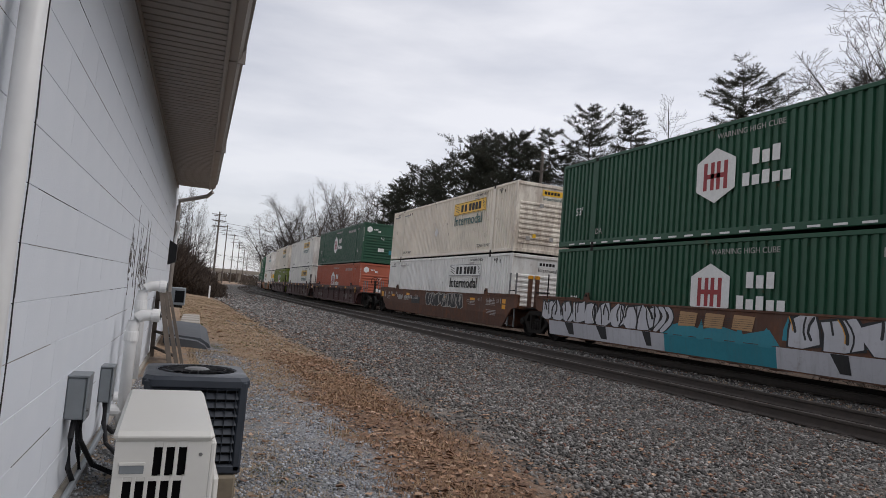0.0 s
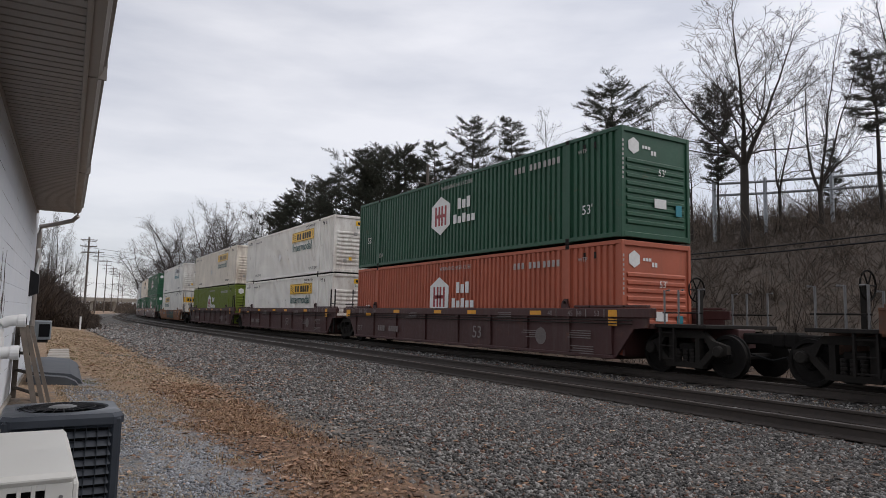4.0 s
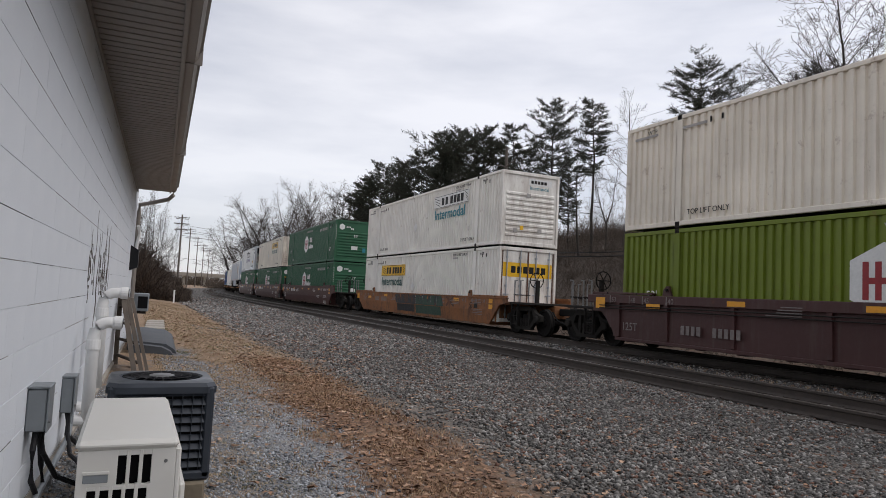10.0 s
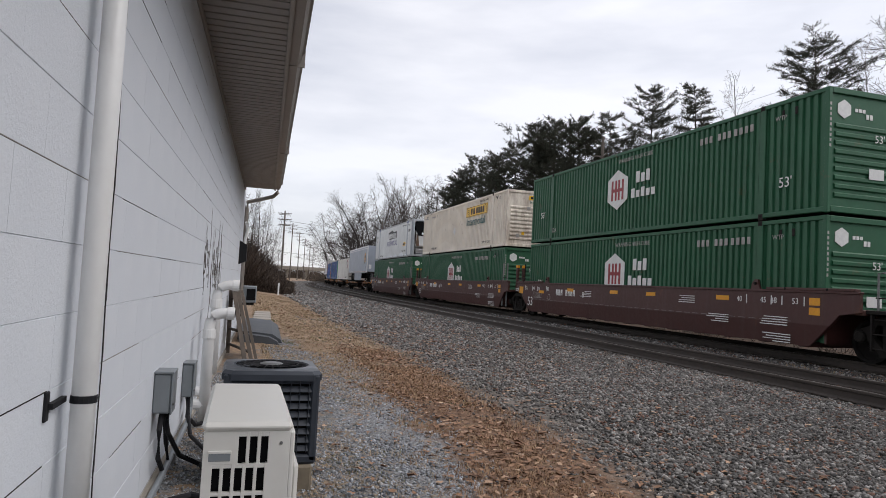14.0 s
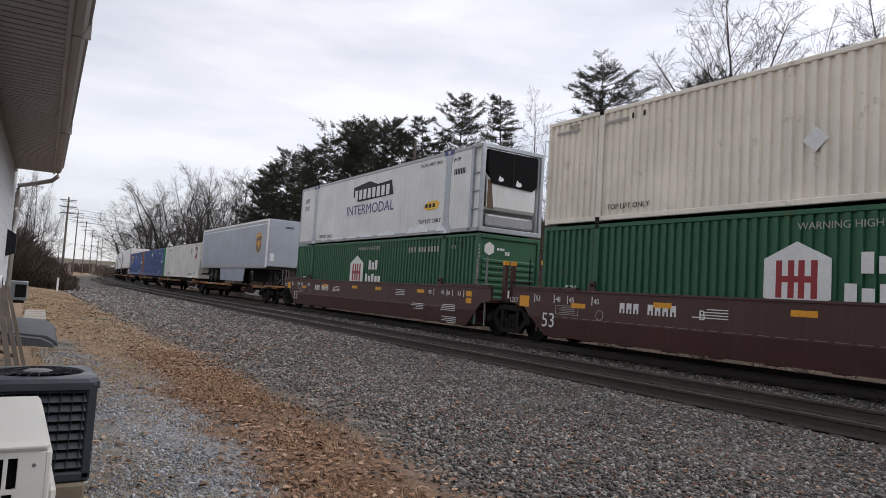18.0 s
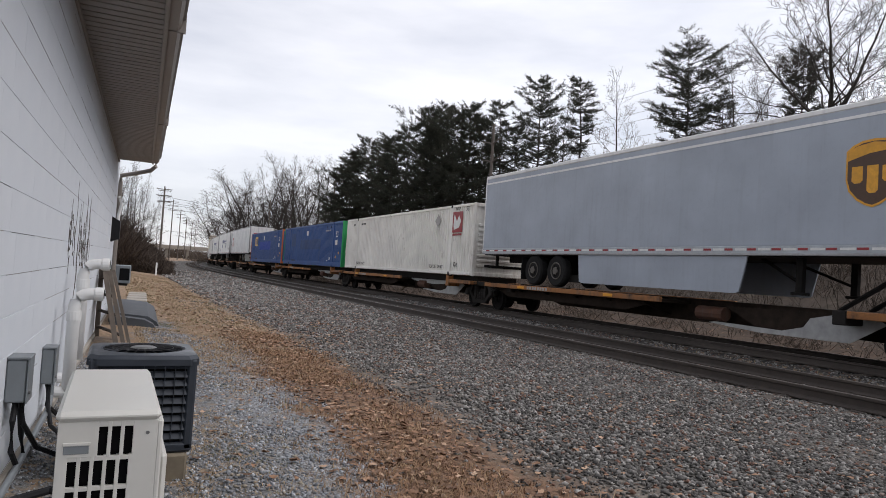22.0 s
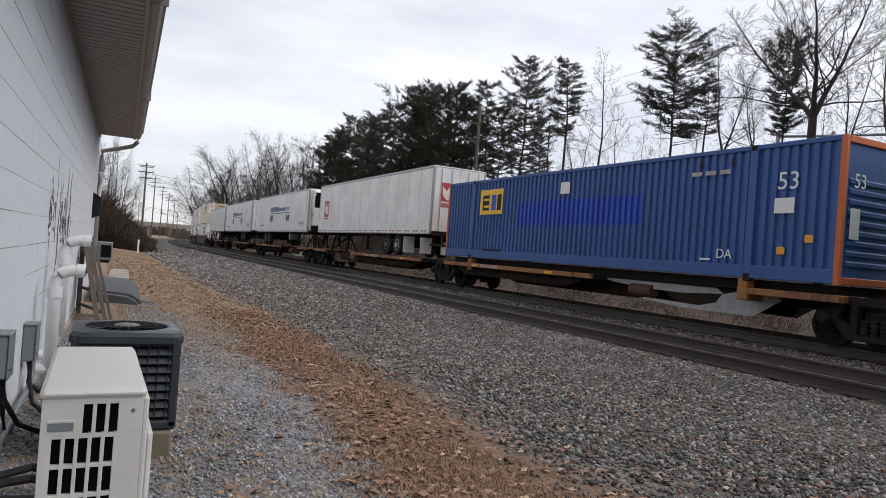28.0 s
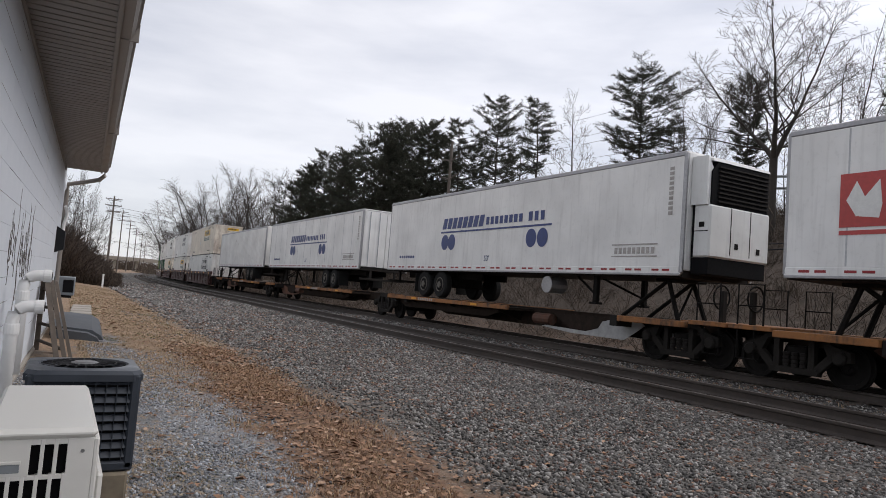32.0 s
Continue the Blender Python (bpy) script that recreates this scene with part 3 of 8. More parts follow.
    for k in range(8):
        part("name_bar", Geo().box((x - .01, 9.3 - .42 * k - CL, 1.78), (x - .006, 9.58 - .42 * k - CL, 2.2)), DECALWHITE, n)
    writing(c, "INTERMODAL", .62, DECALPURPLE, on_side(10.4 - CL, 1.12, x - .004), squeeze=1.16)
    outline(c, "leaf_emblem", [(3.6, 1.0), (3.3, 1.2), (2.7, 1.22), (2.48, 1.12), (2.6, .92), (3.3, .88)], x, SIGNYELLOW, "green and yellow leaf emblem")
    for a in (3.45, 3.2, 2.95):
        outline(c, "emblem_bar", [(a, .98), (a - .16, .98), (a - .16, 1.12), (a, 1.12)], x - .006, DECALBLACK)
    writing(c, "TOP LIFT ONLY", .22, DECALBLACK, on_side(3.9 - CL, .42, x - .002))
    writing(c, "TOP LIFT ONLY", .22, DECALBLACK, on_side(13.4 - CL, .22, x - .002))
    writing(c, "STACK LIMIT 3 HIGH", .17, DECALBLACK, on_side(4.0 - CL, 2.52, x - .002))
    writing(c, "53FT", .3, DECALBLACK, on_side(15.6 - CL, 2.1, x - .002))
    writing(c, "XHC", .3, DECALBLACK, on_side(15.6 - CL, 1.72, x - .002))
    writing(c, "WTP", .2, DECALBLACK, on_side(1.75 + .0 - CL + .0, 2.45, x - .002))
    for k in range(7):
        film(c, "marking_bar", 1.0 + k * .1 - .4 * 0, 1.06 + k * .1, 2.0, 2.2, x + .002, DECALBLACK)
    return c


def deco_blue(c):
    x = -CW - .004
    s = film(c, "sign_panel", 12.05, 13.6, 1.6, 2.5, x, SIGNYELLOW, "yellow square sign with dark and blue bars")
    for a, b, m in ((13.4, 12.95, DECALBLACK), (12.8, 12.5, BLUEPATCH), (12.42, 12.15, DECALBLACK)):
        part("name_bar", Geo().box((x - .009, b - CL, 1.75), (x - .004, a - CL, 2.3)), m, s)
    for a, b in ((13.3, 12.95),):
        for z in (1.85, 2.1):
            part("name_bar", Geo().box((x - .012, b - CL, z), (x - .008, a - CL, z + .08)), SIGNYELLOW, s)
    rib_patch(c, 5.3, 11.0, 1.2, 1.98, BLUEPATCH, "brighter blue painted-over patch")
    deco_blue_common(c)


def deco_blue_common(c):
    x = -CW - .004
    writing(c, "53", .52, DECALWHITE, on_side(1.42 - CL, 1.9, x - .002))
    film(c, "white_panel", 1.0, 1.45, 1.4, 1.72, x, DECALWHITE)
    film(c, "white_panel", 8.35, 8.8, 2.15, 2.5, x, DECALWHITE)
    writing(c, "DA", .3, DECALWHITE, on_side(2.85 - CL, .42, x - .002))
    film(c, "marking_bar", 3.0, 3.3, .36, .4, x, DECALWHITE)
    for a in (2.6, 3.0, 3.4):
        film(c, "marking_bar", a, a + .3, 2.32, 2.42, x, DECALGREY)
    for a, z in ((1.15, .55), (.55, .8)):
        film(c, "yellow_plate", a, a + .18, z, z + .16, x, YELLOWTAPE)
    film(c, "data_panel", 12.0, 13.2, .28, .36, x, DECALBLACK)
    for k in range(2):
        film(c, "hook_pad", 2.5 + .9 * k, 2.58 + .9 * k, 2.52, 2.66, x, STEEL)
    y = -CL - .004
    writing(c, "53", .4, DECALWHITE, on_front(-1.0, 1.9, y + .002))
    part("label_plate", Geo().box((-1.05, y, .9), (-.75, y + .012, 1.5), .003), DECALWHITE, c)


def deco_dark_patch(c):
    rib_patch(c, 5.0, 10.6, 1.15, 1.85, BLUEFADE, "faded painted-over patch")
    rib_patch(c, 12.2, 13.6, 1.4, 2.4, BLUEFADE, "faded square patch")
    deco_blue_common(c)


def deco_red_square(c):
    x = -CW - .004
    s = film(c, "sign_panel", 1.02, 1.9, 1.75, 2.6, x, DECALRED, "red square sign with a pale figure")
    part("pale_figure", Geo().plate([(1.75 - CL, 1.85), (1.3 - CL, 1.95), (1.15 - CL, 2.2), (1.35 - CL, 2.45), (1.5 - CL, 2.2), (1.75 - CL, 2.5), (1.8 - CL, 2.1)], 0, x - .009, x - .004), DECALWHITE, s)
    film(c, "name_bar", 1.05, 1.85, 1.62, 1.7, x, DECALRED)
    writing(c, "53'", .26, DECALBLACK, on_side(.75 - CL, 2.6, x - .002))
    writing(c, "WTP", .2, DECALBLACK, on_side(1.7 - CL, 2.66, x - .002))
    writing(c, "TOP LIFT ONLY", .2, DECALBLACK, on_side(4.0 - CL, .25, x - .002))
    writing(c, "TOP LIFT ONLY", .2, DECALBLACK, on_side(14.0 - CL, .25, x - .002))
    writing(c, "DA", .24, DECALBLACK, on_side(1.6 - CL, .35, x - .002))
    outline(c, "placard", [(3.3, 2.0), (3.6, 2.3), (3.3, 2.6), (3.0, 2.3)], x, DECALGREY, "worn diamond placard")
    for a in (14.6, 13.2, 12.8):
        film(c, "marking_bar", a, a + .3, 2.5, 2.58, x, DECALBLACK)


def wheel_pair(parent, y, z, r=.5, rim=None):
    for s in (-1, 1):
        w = part("wheel", Geo().lathe([(.05, .0), (r * .55, .02), (r * .9, .0), (r, .06), (r, .24), (r * .9, .3), (r * .55, .28)], 24, pose(s * 1.27, y, z, 0, -90 * s, 0)), TYRE, parent, "black tyre")
        part("rim", Geo().lathe([(.02, -.03), (.11, -.03), (.13, .03), (r * .42, .05), (r * .5, -.005), (r * .54, .0), (r * .55, .04)], 20, pose(s * 1.272, y, z, 0, -90 * s, 0)), rim or RIM, w, "pale steel rim")
        for k in range(5):
            part("rim_hole", Geo().lathe([(.045, 0), (.045, .006)], 8, pose(s * 1.282, y + .15 * math.cos(k * 1.2566), z + .15 * math.sin(k * 1.2566), 0, 90 * s, 0)), IRON, w)


def trailer(label, skin, deco=None, skirt=False, reefer=False, ribs=False, grey=False, flaps=False):
    """A 53-foot road trailer; origin on the rails under its middle, nose towards -y."""
    c = thing("semi_trailer", label, "trailer", "trailers on flat cars")
    z0, z1 = 2.08, 4.98
    for s in (-1, 1):
        p = part("side_panel", Geo().box((s * 1.24, -CL + .06, z0 + .18), (s * 1.3, CL - .06, z1 - .1), .006), skin, c)
        n = 40 if ribs else 13
        for k in range(1, n) if not grey and not reefer or ribs else ():
            y = -CL + k * 2 * CL / n
            part("seam", Geo().box((s * 1.3, y - .018 if not ribs else y - .05, z0 + .2), (s * (1.304 if not ribs else 1.325), y + .018 if not ribs else y + .05, z1 - .12), .002), skin if ribs else SEAM, p)
        part("bottom_rail", Geo().box((s * 1.22, -CL + .04, z0), (s * 1.31, CL - .04, z0 + .18), .012), TRAILERWHITE if not grey else GALV, c)
        part("top_rail", Geo().box((s * 1.2, -CL + .04, z1 - .1), (s * 1.31, CL - .04, z1 + .02), .02), SILVER if not grey else TRAILERWHITE, c)
        red, pale = Geo(), Geo()
        for k in range(26 if grey else 18):
            y = -CL + .35 + k * (.61 if grey else .88)
            for a in (0,) if grey else (0, .32):
                red.box((s * 1.31, y + a, z0 + .075), (s * 1.316, y + a + .22, z0 + .125))
            if grey:
                pale.box((s * 1.31, y + .25, z0 + .075), (s * 1.316, y + .55, z0 + .125))
            else:
                pale.box((s * 1.31, y + .6, z0 + .03), (s * 1.314, y + .62, z0 + .16))
        part("red_reflectors", red, DECALRED, c)
        part("pale_reflectors", pale, DECALWHITE, c)
        part("rail_lip", Geo().box((s * 1.25, -CL + .05, z0 - .035), (s * 1.318, CL - .05, z0 + .02), .008), SILVER, c, "dull metal lip")
        for y in (-1, 1):
            part("corner_post", Geo().box((s * 1.2, y * (CL - .1), z0 + .02), (s * 1.31, y * CL, z1), .03), SILVER if not grey else TRAILERWHITE, c)
        if grey:
            part("stripe", Geo().box((s * 1.304, -CL + .1, z1 - .3), (s * 1.308, CL - .1, z1 - .24)), TRAILERWHITE, c)
    part("roof", Geo().box((-1.25, -CL + .03, z1 - .02), (1.25, CL - .03, z1 + .03), .01), skin, c)
    part("front_wall", Geo().box((-1.22, -CL, z0 + .1), (1.22, -CL + .06, z1), .02), skin, c)
    part("floor_frame", Geo().box((-1.2, -CL + .05, z0 - .06), (1.2, CL - .05, z0 + .1)), STEEL, c)
    for s in (-1, 1):
        d = part("door", Geo().box((s * .01, CL - .07, z0 + .12), (s * 1.2, CL - .01, z1 - .05), .01), skin, c)
        for x in (.4, .9):
            part("lock_rod", Geo().tube([(s * x, CL + .02, z0 + .15), (s * x, CL + .02, z1 - .1)], .018, 6), GALV, d)
        part("frame_beam", Geo().box((s * .45, 1.5, z0 - .3), (s * .55, CL - .8, z0 - .05)), IRON, c)
        leg = part("landing_leg", Geo().box((s * .85, -4.95, 1.3), (s * .98, -4.8, z0 - .05), .01), IRON, c)
        part("foot", Geo().box((s * .8, -5.02, 1.24), (s * 1.02, -4.72, 1.3), .01), IRON, leg)
        part("brace", Geo().tube([(s * .9, -4.85, 1.5), (s * .5, -3.6, z0 - .05)], .035, 6), IRON, leg)
    for y in (12.68 - CL - 0, 11.4 - CL):
        wheel_pair(c, y, 1.53, .5, PALERIM if flaps and y > 4 else None)
        part("axle", Geo().tube([(-1.1, y, 1.53), (1.1, y, 1.53)], .07, 8), IRON, c)
        part("hanger", Geo().box((-.6, y - .12, 1.5), (.6, y + .12, z0 - .05)), IRON, c)
    for s in (-1, 1):
        part("mudflap", Geo().box((s * 1.25, 13.4 - CL, 1.2), (s * .7, 13.43 - CL, 1.95)), DECALWHITE if flaps else TYRE, c)
        if flaps:
            part("mudflap", Geo().box((s * 1.25, 15.2 - CL, 1.2), (s * .7, 15.23 - CL, 1.9)), DECALWHITE, c)
    part("bumper", Geo().box((-1.2, CL - .12, 1.55), (1.2, CL - .02, 1.65), .01), STEEL, c)
    for s in (-1, 1):
        part("bumper_post", Geo().box((s * .6, CL - .1, 1.6), (s * .7, CL - .03, z0)), STEEL, c)
    if skirt:
        for s in (-1, 1):
            part("side_skirt", Geo().plate([(4.25 - CL, 2.06), (10.3 - CL, 2.06), (10.2 - CL, 1.24), (10.05 - CL, 1.2), (4.55 - CL, 1.2), (4.45 - CL, 1.24)], 0, s * 1.22, s * 1.26), skin, c, "pale grey side skirt")
    if reefer:
        f = -CL
        u = part("cooling_unit", Geo().box((-1.08, f - .55, z0 + .42), (1.08, f - .02, 3.72), .04), REEFER, c, "white cooling unit with a black louvred top")
        part("unit_grille", Geo().plate([(-1.0, 3.72), (1.04, 3.72), (1.04, 4.78), (-.78, 4.78), (-1.0, 4.5)], 1, f - .5, f - .04), GRILLE, u)
        for k in range(9):
            part("louvre", Geo().box((-.8, f - .545, 3.8 + k * .1), (1.0, f - .5, 3.835 + k * .1)), STEEL, u)
        part("corner_cowl", Geo().plate([(-1.12, 3.72), (-.9, 3.72), (-.9, 4.55), (-1.12, 4.86)], 1, f - .46, f - .01), REEFER, u)
        part("top_cowl", Geo().plate([(f - .02, 4.92), (f - .02, 4.78), (f - .52, 4.74), (f - .5, 4.8)], 0, -1.0, 1.06), REEFER, u)
        part("side_gap", Geo().box((-1.085, f - .12, z0 + .42), (-1.08, f - .06, 4.7)), GRILLE, u)
        part("unit_base", Geo().box((-1.04, f - .5, z0 + .02), (1.04, f - .02, z0 + .43), .02), GRILLE, u)
        for x in (-.35, .35):
            part("unit_seam", Geo().box((x - .012, f - .556, 2.6), (x + .012, f - .548, 3.7)), STEEL, u)
        part("unit_seam", Geo().box((-1.085, f - .5, 3.1), (-1.08, f - .1, 3.12)), STEEL, u)
        for x, z in ((-.2, 2.75), (.6, 2.7)):
            part("latch", Geo().box((x, f - .565, z), (x + .12, f - .55, z + .14), .004), IRON, u)
        part("latch", Geo().box((-1.09, f - .4, 3.2), (-1.08, f - .25, 3.32), .004), IRON, u)
        part("fuel_tank", Geo().tube([(-1.15, 5.1 - CL, 1.72), (-.55, 5.1 - CL, 1.72)], .25, 14), SILVER, c, "short silver fuel tank")
    if deco:
        deco(c)
    return c


def bars(c, a, n, step, w, z0, z1, x, m, slant=0.0):
    """A row of plain bars in place of a name."""
    for k in range(n):
        y = a - k * step
        outline(c, "name_bar", [(y, z0), (y - w, z0), (y - w - slant, z1), (y - slant, z1)], x, m)


def deco_alliance(c):
    x = -1.308
    bars(c, 11.4, 8, .36, .27, 3.62, 4.02, x, DECALNAVY, .1)
    bars(c, 8.4, 8, .27, .18, 3.66, 3.92, x, DECALNAVY)
    bars(c, 6.0, 3, .3, .18, 3.66, 3.95, x, DECALNAVY)
    outline(c, "underline", [(11.5, 3.47), (4.85, 3.47), (4.85, 3.53), (11.5, 3.53)], x, DECALNAVY)
    for y in (11.15, 10.66, 5.82, 5.26):
        outline(c, "blue_disc", [(y + .26 * math.cos(k * .2618), 3.12 + .29 * math.sin(k * .2618)) for k in range(24)], x, DECALNAVY, "navy blue disc")
    writing(c, "53'", .26, DECALNAVY, on_side(8.4 - CL, 2.42, x - .002))
    film(c, "data_panel", .75, 2.3, 2.5, 2.53, x, DECALGREY)
    for k in range(9):
        film(c, "marking_bar", .85 + k * .155, .95 + k * .155, 2.58, 2.74, x, DECALGREY)
    film(c, "data_panel", .75, 2.3, 2.8, 2.83, x, DECALGREY)
    for k in range(7):
        film(c, "marking_bar", 13.6 + k * .2, 13.74 + k * .2, 2.55, 2.65, x, DECALNAVY)
    for k in range(10):
        film(c, "marking_bar", .35, .48, 3.5 + k * .12, 3.58 + k * .12, x, DECALGREY)


def turned(deco):
    """The same signs on the other side, for a trailer that rides tail first."""
    def put(c):
        old = set(c.children)
        deco(c)
        for o in c.children:
            if o not in old:
                o.matrix_basis = pose(0, 0, 0, 0, 0, 180) @ o.matrix_basis
    return put


def deco_shield(c):
    x = -1.308
    def shield(k):
        half = [(0, 4.24), (.22, 4.22), (.4, 4.15), (.52, 4.05), (.52, 3.5), (.46, 3.28), (.3, 3.1), (.14, 3.0), (0, 2.95)]
        half = [(a * k, 3.6 + (b - 3.6) * k) for a, b in half]
        return [(1.55 + a, b) for a, b in half] + [(1.55 - a, b) for a, b in half[-2:0:-1]]
    rim = outline(c, "emblem", shield(1.0), x, GOLD, "brown shield with a gold edge and bars")
    part("emblem_field", Geo().plate([(a - CL, b) for a, b in shield(.93)], 0, x - .009, x - .006), SHIELD, rim)
    part("emblem_band", Geo().plate([(1.07 - CL, 3.98), (1.3 - CL, 4.0), (1.62 - CL, 3.97), (2.03 - CL, 3.86), (2.03 - CL, 4.06), (1.85 - CL, 4.13), (1.55 - CL, 4.18), (1.25 - CL, 4.13), (1.07 - CL, 4.06)], 0, x - .012, x - .009), GOLD, rim)
    for a, z0, z1 in ((1.17, 3.42, 3.72), (1.45, 3.22, 3.74), (1.74, 3.42, 3.74)):
        part("name_bar", Geo().plate([(a - CL, z0 + .05), (a + .05 - CL, z0), (a + .16 - CL, z0), (a + .21 - CL, z0 + .05), (a + .21 - CL, z1), (a - CL, z1)], 0, x - .013, x - .009), GOLD, rim)
    writing(c, "53'", .2, DECALBLACK, on_side(1.0 - CL, 2.6, x - .002))
    y = -CL - .004
    part("vent_frame", Geo().box((-1.05, y, 2.5), (-.8, y + .02, 2.95), .005), DECALWHITE, c)
    part("connector_box", Geo().box((.75, y - .02, 2.3), (1.1, y + .02, 2.75), .01), GRILLE, c)
    for k in range(5):
        part("marking_bar", Geo().box((-.2 + k * .1, y - .002, 4.5), (-.13 + k * .1, y + .004, 4.62)), DECALBLACK, c)


def deco_red_pair(c):
    # seen on a trailer that stands tail first: its outer side is the other one, so both sides carry the sign
    for s in (-1, 1):
        x = s * 1.308
        for a0 in (1.1,):
            g = Geo().box((x - .003, a0 - CL, 3.0), (x + .003, a0 + .85 - CL, 4.0))
            e = part("sign_panel", g, SIGNRED, c, "red square sign with a pale figure")
            part("pale_figure", Geo().plate([(a0 + .7 - CL, 3.15), (a0 + .3 - CL, 3.2), (a0 + .12 - CL, 3.5), (a0 + .3 - CL, 3.85), (a0 + .45 - CL, 3.55), (a0 + .7 - CL, 3.85), (a0 + .75 - CL, 3.4)], 0, x - .007, x + .007), DECALWHITE, e)
            part("name_bar", Geo().box((x - .003, a0 - CL, 2.86), (x + .003, a0 + .85 - CL, 2.94)), SIGNRED, c)
    e = part("door_sign", Geo().box((.2, CL, 3.5), (.9, CL + .006, 4.3)), SIGNRED, c, "red square sign with a pale figure")
    part("pale_figure", Geo().plate([(.3, 3.6), (.6, 3.55), (.8, 3.75), (.82, 4.15), (.62, 3.95), (.45, 4.2), (.28, 4.1), (.4, 3.85)], 1, CL + .006, CL + .011), DECALWHITE, e)
    for k in range(2):
        part("name_bar", Geo().box((.2, CL, 3.36 - .1 * k), (.9, CL + .006, 3.42 - .1 * k)), SIGNRED, c)


def truck(parent, y, r=.46):
    """A two-axle freight truck under a car at y."""
    t = part("truck", Geo().box((-1.0, y - .22, .42), (1.0, y + .22, .72), .03), IRON, parent, "black cast-iron truck")
    for s in (-1, 1):
        x = s * 1.02
        f = Geo()
        f.plate([(y + a, b) for a, b in ((-1.12, .52), (-1.1, .7), (-.75, .8), (-.5, 1.0), (.5, 1.0), (.75, .8), (1.1, .7), (1.12, .52), (.95, .46), (.7, .55), (.55, .84), (-.55, .84), (-.7, .55), (-.95, .46))], 0, x - .07, x + .07)
        f.plate([(y + a, b) for a, b in ((-.5, .18), (.5, .18), (.5, .3), (-.5, .3))], 0, x - .08, x + .08)
        for q in (-1, 1):
            f.plate([(y + q * a, b) for a, b in ((.45, .18), (.78, .5), (.9, .62), (.78, .7), (.62, .55), (.38, .3))], 0, x - .065, x + .065)
            f.plate([(y + q * a, b) for a, b in ((.3, .28), (.42, .28), (.42, .86), (.3, .86))], 0, x - .07, x + .07)
            f.lathe([(.13, 0), (.13, .1), (.1, .13)], 12, pose(x + s * .03, y + q * .92, .57, 0, 90 * s, 0))
        part("side_frame", f, FRAMEIRON, t)
        for a in (-.18, 0, .18):
            part("spring", Geo().lathe([(.07, 0), (.07, .04), (.055, .05), (.07, .08), (.07, .12), (.055, .13), (.07, .16), (.07, .2), (.055, .21), (.07, .24), (.07, .28)], 10, pose(x + s * .01, y + a, .31)), STEEL, t)
    for q in (-.92, .92):
        for s in (-1, 1):
            part("wheel", Geo().lathe([(r + .03, 0), (r + .03, .035), (r, .05), (r, .14), (r - .07, .14), (r - .09, .09), (.16, .1), (.12, .16)], 28, pose(s * .69, y + q, r, 0, 90 * s, 0)), IRON, t)
        part("axle", Geo().tube([(-.9, y + q, r), (.9, y + q, r)], .08, 8), IRON, t)
    return t


def rail_loop(parent, pts, r=.022, m=None, name="handrail"):
    return part(name, Geo().tube(pts, r, 6), m or STEEL, parent)


